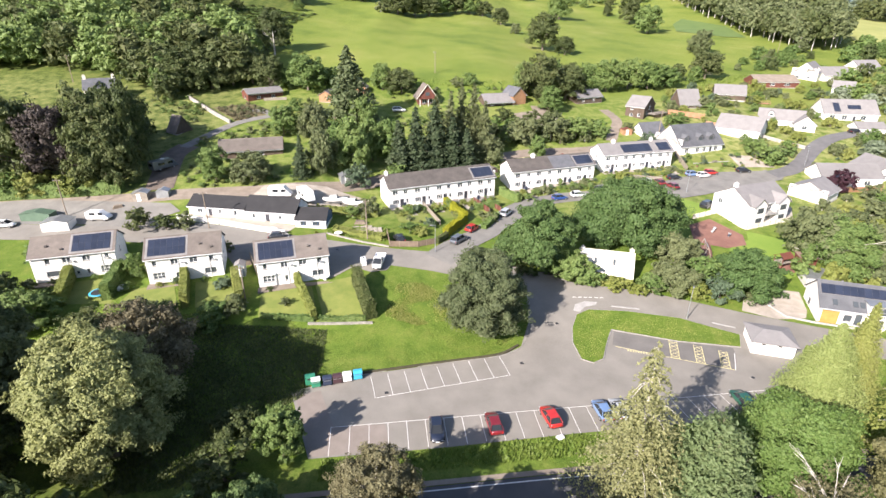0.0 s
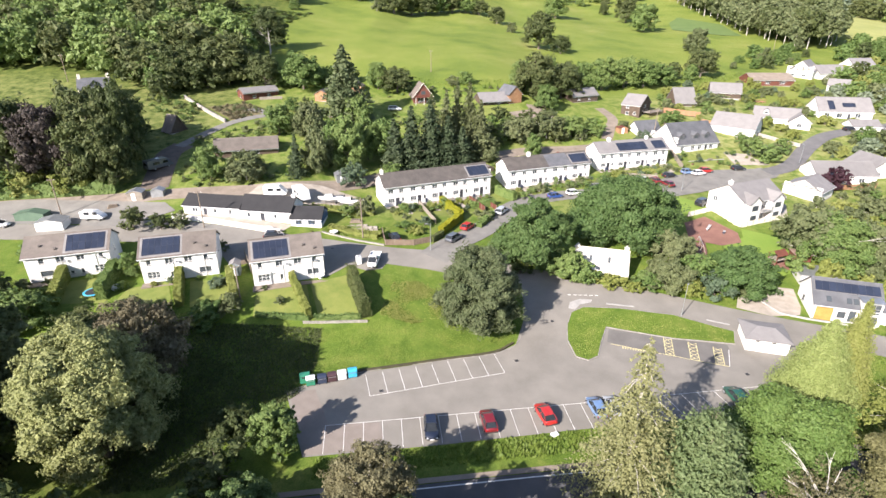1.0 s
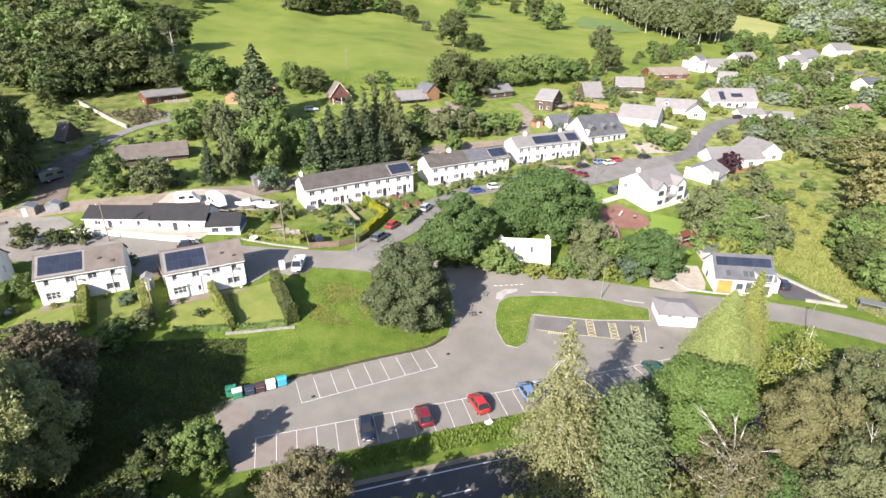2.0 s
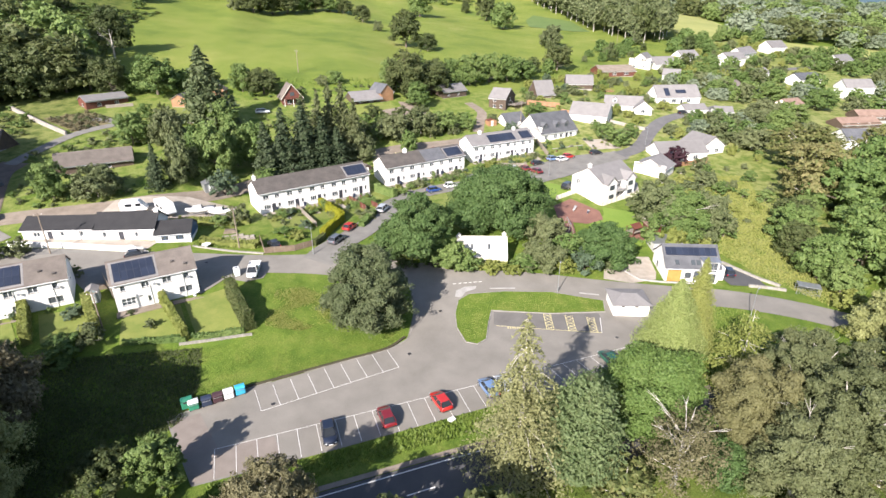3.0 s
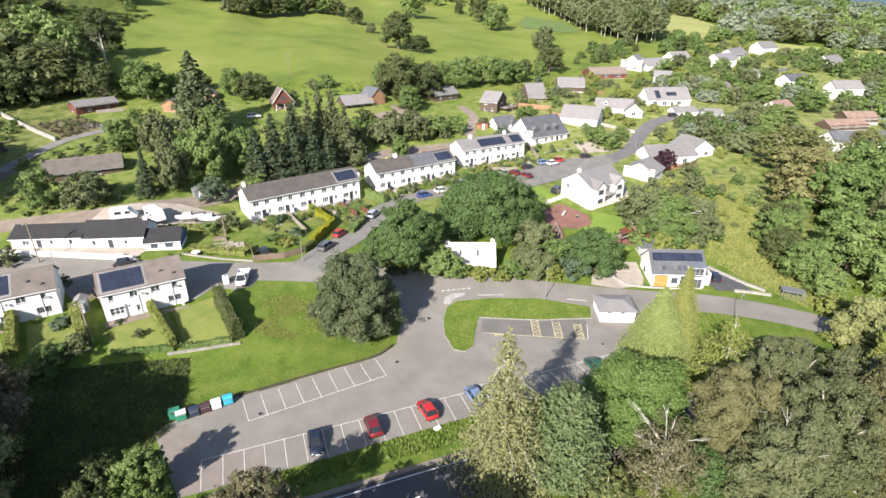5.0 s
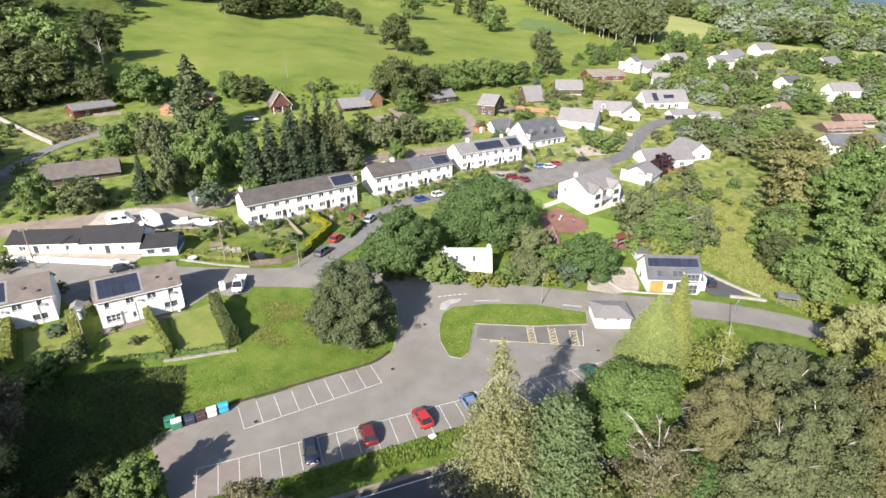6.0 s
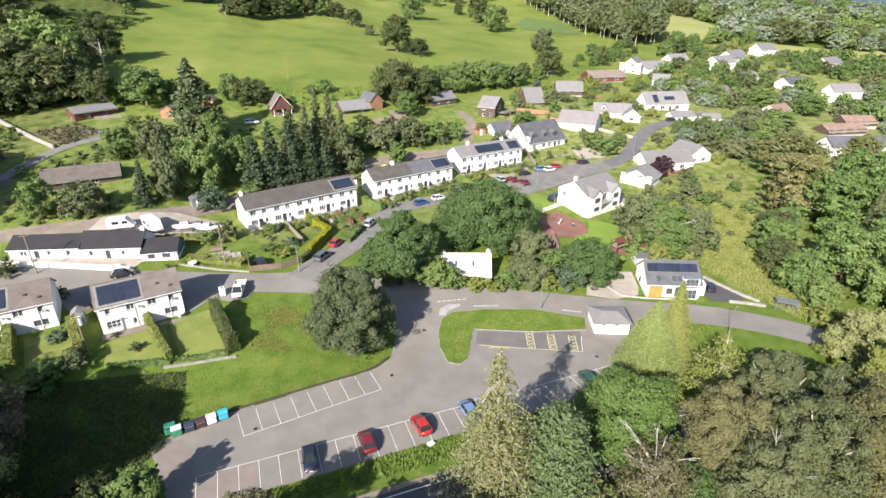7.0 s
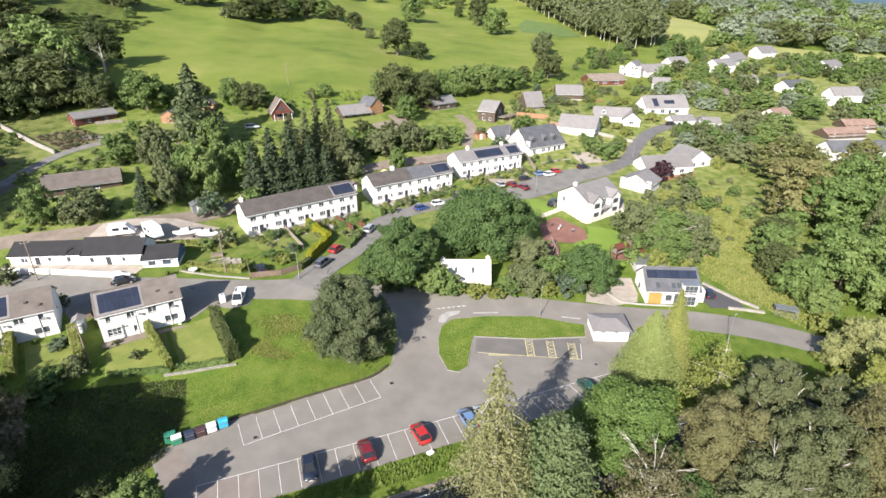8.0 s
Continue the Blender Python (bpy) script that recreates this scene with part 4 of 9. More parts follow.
def crown_data(name, lobes, count, size, seed, shrink=0.6, stretch=1.5, tips_per_lobe=20, share=1.0):
    rng = np.random.default_rng(seed)
    tips, owners = [], []
    for i, (c, r) in enumerate(lobes):
        owners += [i] * tips_per_lobe
        for _ in range(tips_per_lobe):
            d = rng.normal(0, 1, 3)
            d[2] = d[2] * 0.85 + 0.12
            d /= np.linalg.norm(d)
            tip = np.array(c) + d * np.array(r) * rng.uniform(0.5, 1.4)
            s = np.mean(r) * rng.uniform(0.22, 0.62) * (0.7 if i == 0 else 1)
            tips.append((tip, (s, s, s * rng.uniform(0.5, 0.9))))
    allp = np.array([c for c, _ in tips])
    centre = (0.0, 0.0, float(np.mean(allp[:, 2]) * 0.8))
    reach = (np.abs(allp[:, 0]).max(), np.abs(allp[:, 1]).max(), allp[:, 2].max() - centre[2] + 0.1)
    p, nrm = crown_points(rng, tips, lobes, owners, count, centre, reach)
    v, f = leaf_quads(rng, p, nrm, size, stretch)
    p2, n2, s2 = inner_leaves(rng, lobes, share * shrink / 0.6, centre, reach, size * 2.0)
    v2, f2 = leaf_quads(rng, p2, n2, s2, 1.3)
    cv, cf = core_mesh(lobes if share > 0.2 else lobes[:1], min(shrink, 0.62))
    k, k2 = len(v), len(v) + len(v2)
    data = bpy.data.meshes.new(name)
    data.from_pydata(v.tolist() + v2.tolist() + cv, [], f.tolist() + (f2 + k).tolist() + [[i + k2 for i in q] for q in cf])
    return data


def broad_lobes(seed, height, radius, bottom=0.18, count=16, top_heavy=0.0):
    """Uneven limbs' worth of foliage that fills the outline of a broad crown."""
    rng = random.Random(seed)
    lobes = [((0, 0, height * (0.50 + bottom / 3)), (radius * 0.55, radius * 0.55, height * (0.36 - bottom / 3)))]
    count = int(count * 2.1)
    for i in range(count):
        t = (i + 0.5) / count
        z = height * (bottom + 0.10 + (0.78 - bottom) * t)
        wide = radius * math.sqrt(max(0.04, 1 - ((t - 0.36 - top_heavy) / 0.74) ** 2))
        a = i * 2.4 + rng.uniform(-0.6, 0.6)
        r = radius * rng.uniform(0.12, 0.31) * (1 - 0.2 * t)
        out = max(0.0, wide * rng.uniform(0.62, 1.04) - r * 0.75)
        lobes.append(((math.cos(a) * out, math.sin(a) * out, z), (r * rng.uniform(0.85, 1.25), r * rng.uniform(0.85, 1.25), r * rng.uniform(0.6, 0.9))))
    return lobes


def trunk_mesh(height, girth, lobes, seed, bare=0.45):
    rng = random.Random(seed)
    bm = bmesh.new()
    pts = [(rng.uniform(-0.03, 0.03) * height * t, rng.uniform(-0.03, 0.03) * height * t, height * t * 0.85 - 0.3) for t in (0, 0.1, 0.25, 0.45, 0.7, 1.0)]
    tube(bm, pts, [girth * 1.35, girth, girth * 0.8, girth * 0.6, girth * 0.35, girth * 0.1], 9)
    for c, r in lobes[1::3]:
        z0 = max(height * 0.15, c[2] * 0.62)
        mid = (c[0] * 0.5, c[1] * 0.5, (z0 + c[2]) / 2 - 0.02 * height)
        tube(bm, [(0, 0, z0), mid, (c[0] * 0.95, c[1] * 0.95, c[2])], [girth * 0.42, girth * 0.26, girth * 0.08], 6)
    return bm


def broad_tree(name, m, label, seed, height, radius, leaf, bark, leaves, size, bottom=0.18, lobes=16, group="", shrink=0.6, top_heavy=0.0, category="tree"):
    t = thing(name, m, label, category, group)
    ls = broad_lobes(seed, height, radius, bottom, lobes, top_heavy)
    part("trunk", trunk_mesh(height, height * 0.022 + 0.05, ls, seed), bark, t)
    part("crown", crown_data("crown", ls, leaves, size, seed, shrink, 1.5, 13 if leaves > 2500 else 6, 1.0 if leaves > 4000 else 0.32), leaf, t)
    return t


def conifer(name, m, label, seed, height, radius, leaf, bark, tiers, size, group="", ragged=0.25, droop=0.35, bare=0.06, per_tier=11, category="tree", inner=0.0, taper=0.85):
    """A conifer: a straight stem and tiers of drooping boughs, each bough a spray of short blades."""
    t = thing(name, m, label, category, group)
    rng = np.random.default_rng(seed)
    bm = tube(bmesh.new(), [(0, 0, -0.3), (0, 0, height * 0.5), (0, 0, height * 0.985)], [height * 0.017 + 0.06, height * 0.011, 0.02], 8)
    cs, ns = [], []
    for i in range(tiers):
        f = (i + rng.uniform(-0.3, 0.3)) / tiers
        z = height * (bare + (1 - bare) * max(f, 0))
        reach = radius * (1 - max(f, 0)) ** taper * rng.uniform(1 - ragged, 1 + ragged * 0.6) + 0.12
        for j in range(max(4, int(per_tier * (1.1 - 0.6 * f)))):
            a = rng.uniform(0, math.tau)
            l = reach * rng.uniform(0.7, 1.12)
            k = max(3, int(l / size * 1.7))
            s = np.sqrt((np.arange(k) + rng.uniform(0.2, 1.0, k)) / k)
            wide = rng.normal(0, 0.11, k) * l
            x = np.cos(a) * s * l - np.sin(a) * wide
            y = np.sin(a) * s * l + np.cos(a) * wide
            zz = z + 0.12 * l * s - droop * l * s * s + rng.normal(0, 0.05 * l + 0.03, k)
            cs.append(np.stack([x, y, zz], 1))
            ns.append(np.stack([np.cos(a) * 0.55 * np.ones(k), np.sin(a) * 0.55 * np.ones(k), np.full(k, 0.85)], 1))
            if i % 3 == 0 and j < 3:
                tube(bm, [(0, 0, z), (math.cos(a) * l * 0.5, math.sin(a) * l * 0.5, z + 0.0), (math.cos(a) * l * 0.9, math.sin(a) * l * 0.9, z + 0.12 * l - droop * l * 0.8)], [0.05, 0.035, 0.012], 5)
    part("trunk", bm, bark, t)
    v, f = leaf_quads(rng, np.concatenate(cs), np.concatenate(ns), size, 1.9)
    cv, cf, rings = [], [], 9
    for i in range(rings):
        q = i / (rings - 1)
        for j in range(9):
            a = math.tau * (j + rng.uniform(-0.3, 0.3)) / 9
            r = radius * inner * (1 - q) ** taper * rng.uniform(0.6, 1.1) + 0.03
            cv.append((math.cos(a) * r, math.sin(a) * r, height * (bare + (0.97 - bare) * q) - 0.25 * r))
    cf = [[len(v) + i * 9 + j, len(v) + i * 9 + (j + 1) % 9, len(v) + i * 9 + 9 + (j + 1) % 9, len(v) + i * 9 + 9 + j] for i in range(rings - 1) for j in range(9)] if inner else []
    data = bpy.data.meshes.new("crown")
    data.from_pydata(v.tolist() + (cv if inner else []), [], f.tolist() + cf)
    part("crown", data, leaf, t)
    return t


def hedge(x0, y0, x1, y1, width, height, leaf, label, size=0.22, top_wave=0.12, group="clipped hedges", taper=0.12, density=1.0):
    """A hedge between two points: a dense body with leaves standing out of it."""
    length = math.dist((x0, y0), (x1, y1))
    t = thing("hedge", pose(x0, y0, 0, 0, 0, math.degrees(math.atan2(y1 - y0, x1 - x0))), label, "hedge", group)
    rng = np.random.default_rng(int(abs(x0 * 31 + y0 * 17 + x1)))
    zs = lambda s: land(x0 + (x1 - x0) * s / length, y0 + (y1 - y0) * s / length)
    n = int((2 * height * length + width * length + 2 * height * width) / (size * size) * 1.5 * density)
    s = rng.uniform(0, length, n)
    side = rng.uniform(0, 2 * height + width, n)
    wave = top_wave * (np.sin(s * 1.7 + x0) + np.sin(s * 0.6 + y0))
    h = height + wave
    z = np.where(side < height, side, np.where(side < height + width, height, 2 * height + width - side))
    y = np.where(side < height, -width / 2, np.where(side < height + width, side - height - width / 2, width / 2))
    y = y * (1 - taper * z / height)
    z = z * h / height
    nor = np.stack([np.zeros(n), np.where(z > 0.97 * h, 0, np.sign(y)), np.where(z > 0.97 * h, 1, 0.2)], 1)
    ends = rng.uniform(0, 1, n) < width / (length + width)
    s = np.where(ends, np.where(rng.uniform(0, 1, n) < 0.5, 0, length), s)
    y = np.where(ends, rng.uniform(-width / 2, width / 2, n), y)
    c = np.stack([s, y, z + zs(s)], 1) + rng.normal(0, 0.05, (n, 3))
    v, f = leaf_quads(rng, c, nor, size, 1.4)
    k = max(2, int(length / 1.0))
    cv, cf = [], []
    for i in range(k + 1):
        sx = length * i / k
        g0 = float(zs(np.array([sx]))[0])
        hh = height + top_wave * (math.sin(sx * 1.7 + x0) + math.sin(sx * 0.6 + y0)) - 0.06
        w = width / 2 - 0.05
        cv += [(sx, -w, g0 - 0.2), (sx, -w * (1 - taper), g0 + hh), (sx, w * (1 - taper), g0 + hh), (sx, w, g0 - 0.2)]
    for i in range(k):
        a, b = 4 * i, 4 * i + 4
        cf += [[a, b, b + 1, a + 1], [a + 1, b + 1, b + 2, a + 2], [a + 2, b + 2, b + 3, a + 3]]
    cf += [[0, 1, 2, 3], [4 * k + 3, 4 * k + 2, 4 * k + 1, 4 * k]]
    core = bpy.data.meshes.new("inner_growth")
    core.from_pydata(cv, [], cf)
    part("inner_growth", core, leaf, t)
    data = bpy.data.meshes.new("foliage")
    data.from_pydata(v.tolist(), [], f.tolist())
    part("foliage", data, leaf, t)
    return t


def bare_branches(tree, height, radius, seed, count, low):
    """Pale leafless branches that fork and stand a little out of a crown."""
    rng = random.Random(seed)
    for _ in range(count):
        a, z = rng.uniform(0, math.tau), height * rng.uniform(low, 0.72)
        out, up = radius * rng.uniform(0.6, 0.98), height * rng.uniform(0.12, 0.34)
        knee = (math.cos(a) * out * 0.45, math.sin(a) * out * 0.45, z + up * 0.45)
        end = Vector((math.cos(a) * out, math.sin(a) * out, min(z + up, height * 1.03)))
        bm = tube(bmesh.new(), [(0, 0, z - 0.4), knee, end], [0.06, 0.04, 0.018], 5)
        for _ in range(3):
            way = Vector((math.cos(a + rng.uniform(-0.9, 0.9)), math.sin(a + rng.uniform(-0.9, 0.9)), rng.uniform(0.2, 1.0))) * out * 0.32
            root = Vector(knee).lerp(end, rng.uniform(0.1, 0.7))
            tube(bm, [root, root + way], [0.03, 0.012], 4)
        part("bare_branch", bm, PALE_BARK, tree)


# the large trees in front
BIG = "trees below the car park"
broad_tree("sycamore_tree", turned(-38.2, 46.6, 20), "large sunlit pale yellow-green sycamore above the verge", 11, 18.0, 7.4, LEAF_PALE, BARK, 58000, 0.22, 0.06, 76, BIG, 0.66)
broad_tree("copper_tree", turned(-38.5, 56.5, 70), "dull brown-green broad tree in the shade", 12, 14.5, 6.8, LEAF_BROWN, PALE_BARK, 15000, 0.26, 0.10, 22, BIG, 0.5)
broad_tree("rowan_tree", turned(-52.5, 51.5, 15), "olive-green broad tree beside the sycamore", 26, 17.0, 6.6, LEAF_OLIVE, BARK, 14000, 0.30, 0.05, 24, BIG)
broad_tree("laurel_bush", turned(-25.5, 50.5, 80), "dark green bushes beside the car park", 28, 2.6, 3.4, LEAF_DARK, BARK, 5000, 0.26, 0.02, 16, BIG, category="bush")
broad_tree("oak_tree", turned(-56, 49, 70), "dark green broad tree beside the gardens", 13, 25.0, 8.6, LEAF_DARK, BARK, 17480, 0.29, 0.10, 22, BIG)
broad_tree("alder_tree", turned(-50, 40, 30), "dark green tree above the main road", 14, 13.0, 6.0, LEAF_DARK, BARK, 15294, 0.25, 0.08, 18, BIG)
broad_tree("maple_tree", turned(-19, 36.4, 0), "small round dark green tree beside the main road", 15, 6.8, 3.7, LEAF_MID, BARK, 17480, 0.19, 0.08, 18, BIG)
broad_tree("willow_bush", turned(-18.6, 47.0, 0), "green bushy willow at the corner of the car park", 16, 7.6, 3.0, LEAF_GREEN, BARK, 14000, 0.19, 0.02, 18, BIG, category="bush")
broad_tree("ash_tree", turned(-6.2, 36.3, 0), "grey-brown fine-twigged ash tree by the road", 17, 11.8, 4.7, LEAF_TWIG, PALE_BARK, 38000, 0.125, 0.08, 30, BIG, 0.45)
conifer("larch_tree", turned(19.6, 40.2, 0), "tall pale yellow larch with ragged drooping boughs", 18, 20.8, 5.6, LEAF_LARCH, PALE_BARK, 66, 0.19, BIG, 0.9, 0.62, 0.04, 15)
conifer("feather_cypress", turned(26.0, 38.4, 0), "dense sea-green upright cypress with feathery sprays beside the larch", 19, 12.8, 4.3, LEAF_FEATHER, BARK, 74, 0.24, BIG, 0.22, -0.75, 0.0, 21, inner=0.55, taper=0.42)
broad_tree("lime_tree", turned(38.2, 43.4, 0), "rounded bright green broad tree with layered sprays", 20, 10.8, 7.0, LEAF_FRESH, BARK, 46000, 0.21, 0.05, 44, BIG, 0.5)
conifer("leyland_cypress", turned(48.4, 54.6, 0), "smooth green cone of a dense cypress", 21, 13.4, 5.0, LEAF_CYPRESS, BARK, 120, 0.13, BIG, 0.06, -0.35, 0.0, 22, inner=0.6)
conifer("golden_cypress", turned(52.4, 55.4, 0), "tall golden-green cypress spire beside the road", 29, 15.8, 3.6, LEAF_LIME, BARK, 110, 0.13, BIG, 0.08, -0.35, 0.0, 16, inner=0.6)
conifer("cedar_tree", turned(54.6, 47.8, 0), "thin pale cedar with open level boughs", 30, 12.0, 6.8, LEAF_LIME, PALE_BARK, 17, 0.22, BIG, 0.6, 0.10, 0.10, 15)
for i, (x, y, hgt, r, leaf) in enumerate(((46.4, 36.8, 14.0, 5.4, LEAF_BIRCH), (54, 38.5, 15.5, 5.2, LEAF_DULL), (60.0, 35, 15.0, 5.4, LEAF_DULL), (51.5, 30.5, 17.0, 5.6, LEAF_DULL), (58, 29.5, 18.5, 6.0, LEAF_BIRCH), (65.5, 28.5, 14.5, 5.8, LEAF_DULL), (45.5, 29.5, 12.5, 5.0, LEAF_DULL), (62, 23.5, 18.5, 6.2, LEAF_DULL))):
    birch = broad_tree("birch_tree", turned(x, y, 40 * i), "dull brown-green spreading birch with pale twigs", 220 + i, hgt, r, leaf, PALE_BARK, 21000, 0.155, 0.05, 30, BIG, 0.82)
    bare_branches(birch, hgt, r * 0.88, 220 + i, 2, 0.5)
dry_birch = broad_tree("birch_tree", turned(35.6, 34.6, 0), "thin dry birch with pale bare branches", 23, 10.6, 5.0, LEAF_TWIG, PALE_BARK, 6000, 0.16, 0.06, 18, BIG, 0.05)
bare_branches(dry_birch, 10.6, 4.4, 23, 9, 0.35)

broad_tree("hazel_bush", turned(41.2, 34.6, 0), "fresh green hazel bush between the birches", 27, 5.2, 3.4, LEAF_MID, BARK, 9000, 0.19, 0.02, 18, BIG, category="bush")
broad_tree("hazel_bush", turned(78, 42, 0), "bright lime-green young tree", 25, 11.0, 4.6, LEAF_LIME, BARK, 13109, 0.25, 0.05, 18, BIG)

broad_tree("willow_tree", turned(83.0, 50.0, 0), "pale yellow-green feathery willow beside the bend of the road", 41, 9.5, 5.8, LEAF_PALE, PALE_BARK, 16000, 0.2, 0.03, 28, BIG)
# trees in the middle of the village
MID = "village trees"
broad_tree("cherry_tree", turned(6.4, 72.4, 0), "grey-green round tree on the grass bank beside the lane", 31, 14.6, 6.9, LEAF_SAGE, BARK, 40000, 0.18, 0.02, 52, MID, 0.7)
broad_tree("sycamore_tree", turned(17.8, 89.8, 0), "tall green tree at the street corner", 32, 13.2, 6.4, LEAF_MID, BARK, 22000, 0.24, 0.06, 26, MID)
broad_tree("sycamore_tree", turned(37.5, 101, 0), "wide dark green tree behind the old cottage", 33, 13.4, 11.0, LEAF_MID, BARK, 42000, 0.24, 0.05, 40, MID)
broad_tree("elder_bush", turned(45, 93, 0), "olive-brown bush beside the play area", 34, 6.5, 4.8, LEAF_OLIVE, BARK, 7647, 0.26, 0.02, 14, MID, category="bush")
broad_tree("elder_bush", turned(23.6, 86.4, 0), "green bush at the end of the old cottage", 35, 5.6, 3.8, LEAF_GREEN, BARK, 6554, 0.25, 0.02, 12, MID, category="bush")
broad_tree("hawthorn_tree", turned(54, 84, 0), "dense fresh green tree beside the road", 36, 8.6, 6.2, LEAF_MID, BARK, 14202, 0.25, 0.03, 20, MID)
broad_tree("elder_bush", turned(41, 84.5, 0), "light green bushes beside the road", 37, 5.2, 4.6, LEAF_OLIVE, BARK, 7647, 0.25, 0.02, 14, MID, category="bush")
back_ash = broad_tree("ash_tree", turned(76, 92, 0), "open grey-green tree behind the new house", 38, 10.5, 7.0, LEAF_GREEN, PALE_BARK, 17480, 0.25, 0.04, 24, MID, 0.5)
bare_branches(back_ash, 10.5, 6.4, 38, 8, 0.3)
broad_tree("sycamore_sapling", turned(13.4, 90.4, 0), "young green tree at the edge of the bank", 132, 8.0, 4.0, LEAF_MID, BARK, 9000, 0.24, 0.03, 16, MID)
conifer("scots_pine", turned(-29, 168, 0), "tall dense green pine among the chalets", 39, 21.5, 8.6, LEAF_PINE, BARK, 36, 0.75, MID, 0.4, 0.2, 0.03, 17, inner=0.5)

# trees on the near side of the main road, whose shade falls over the verge and the left of the car park
NEAR = "trees on the near side of the main road"
for i, (x, y, hgt, r) in enumerate(((-46, 27, 14, 7), (-38, 29, 15, 5.5), (-33, 26, 17, 7), (-23, 27, 14, 6), (-60, 38, 26, 9), (-13, 27, 13.5, 5.5), (-3, 28, 14, 5), (4, 28, 14, 5), (12, 29, 11, 4.5), (-70, 46, 19, 9), (-66, 37, 26, 9))):
    broad_tree("roadside_tree", turned(x, y, i * 47), "dark green tree on the near side of the road", 60 + i, hgt, r, LEAF_DARK, BARK, 2600, 0.6, 0.06, 20, NEAR)


# ---- other buildings ----
def gable_house(name, x, y, degrees, front, depth, *args, **more):
    """A house whose gable looks along the front: x, y is the front's right corner, degrees the turn of the front."""
    return house(name, x, y, degrees + 90, depth, front, *args, **more)


# the long low cottage with black roofs, in three joined lengths
house("long_cottage", -55.2, 108.6, -9.5, 13.0, 6.0, 2.5, 1.5, HARL, BLACK_ROOF, "long low white cottage with black sheet roof", windows=((2.0, 1.0, 1.2, 0.9), (7.0, 1.1, 0.6, 0.8, 1), (10.6, 1.0, 0.6, 0.9, 1)), doors=((4.6, 0.9, 2.0),), base=5.9, group="cottage row", category="cottage")
house("long_cottage", -42.3, 106.4, -9.2, 11.4, 6.6, 2.7, 2.1, HARL, BLACK_ROOF, "taller middle length of the white cottage with black roof", windows=((1.6, 1.0, 0.7, 1.0, 1), (7.6, 1.0, 0.6, 0.9, 1)), doors=((4.6, 0.95, 2.05),), chimneys=((11.0, 0.8, 0.5, 1),), base=5.5, group="cottage row", category="cottage")
h = house("long_cottage", -30.9, 103.6, -2.0, 6.4, 5.6, 2.2, 1.6, HARL, BLACK_ROOF, "low end length of the cottage with blue gable boards", windows=((1.0, 0.9, 1.3, 0.9, 2), (3.6, 0.9, 1.5, 0.9, 3)), base=4.95, group="cottage row", category="cottage", trim=BLUE_TRIM)
part("gable_cladding", prism(bmesh.new(), ((-0.1, 1.0), (5.7, 1.0), (5.7, 2.2), (2.8, 3.85), (-0.1, 2.2)), 6.41, 6.47), BLUE_TRIM, h, "blue painted gable boards")
sheet("cottage_paving", ((-56.6, 107.0), (-46, 104.4), (-38, 102.0), (-32.4, 100.4), (-30.6, 104.0), (-42, 106.6), (-55, 108.8)), GRAVEL, 0.06, "pale paving in front of the long cottage", "paving")
kerb_run("garden_wall", ((-57, 106.6), (-46, 104.0), (-38, 101.6), (-32.2, 100.0)), 0.35, 1.0, HARL, "white painted garden wall beside the road", "wall", False)

# the old cottage with a pale roof, deep in bushes
h = house("old_cottage", 25.0, 87.6, -14.8, 9.4, 5.8, 1.75, 3.3, CREAM, WHITE_ROOF, "small old cottage with white-painted roof among bushes", chimneys=((0.35, 0.6, 0.35, 1), (9.0, 0.7, 0.7, 1)), base=1.55, category="cottage")
for x in (2.6, 5.9):
    part("skylight", boxes((x, 2.4, 0.15, x + 0.45, 3.5, 0.24)), GLASS, h, at=slope_pose(0, 0, 1.75, 2.9, 3.3, 0.35))

# the small white building with a hipped roof beside the road
h = thing("toilet_block", pose(46.7, 67.1, -0.35, 0, 0, -16), "small white block with a low grey hipped roof", "hut")
part("wall", wall_mesh(5.8, 2.35, [(1.2, 1.75, 1.8, 2.1), (3.4, 1.75, 4.0, 2.1)]), HARL, h)
part("wall", wall_mesh(5.8, 2.35, ()), HARL, h, at=pose(5.8, 5.2, 0, 0, 0, 180))
part("wall", wall_mesh(5.196, 2.35, ()), HARL, h, at=pose(0.002, 5.198, 0, 0, 0, -90))
part("wall", wall_mesh(5.196, 2.35, ()), HARL, h, at=pose(5.798, 0.002, 0, 0, 0, 90))
bm = bmesh.new()
lo = [bm.verts.new(p) for p in ((-0.35, -0.35, 2.3), (6.15, -0.35, 2.3), (6.15, 5.55, 2.3), (-0.35, 5.55, 2.3))]
mid = [bm.verts.new((p.co.x, p.co.y, 2.42)) for p in lo]
top = [bm.verts.new(p) for p in ((1.7, 2.6, 3.2), (4.1, 2.6, 3.2))]
bm.faces.new(lo[::-1])
for i in range(4):
    bm.faces.new((lo[i], lo[(i + 1) % 4], mid[(i + 1) % 4], mid[i]))
for f in ((mid[0], mid[1], top[1], top[0]), (mid[1], mid[2], top[1]), (mid[2], mid[3], top[0], top[1]), (mid[3], mid[0], top[0])):
    bm.faces.new(f)
part("roof", bm, TILE_GREY, h)

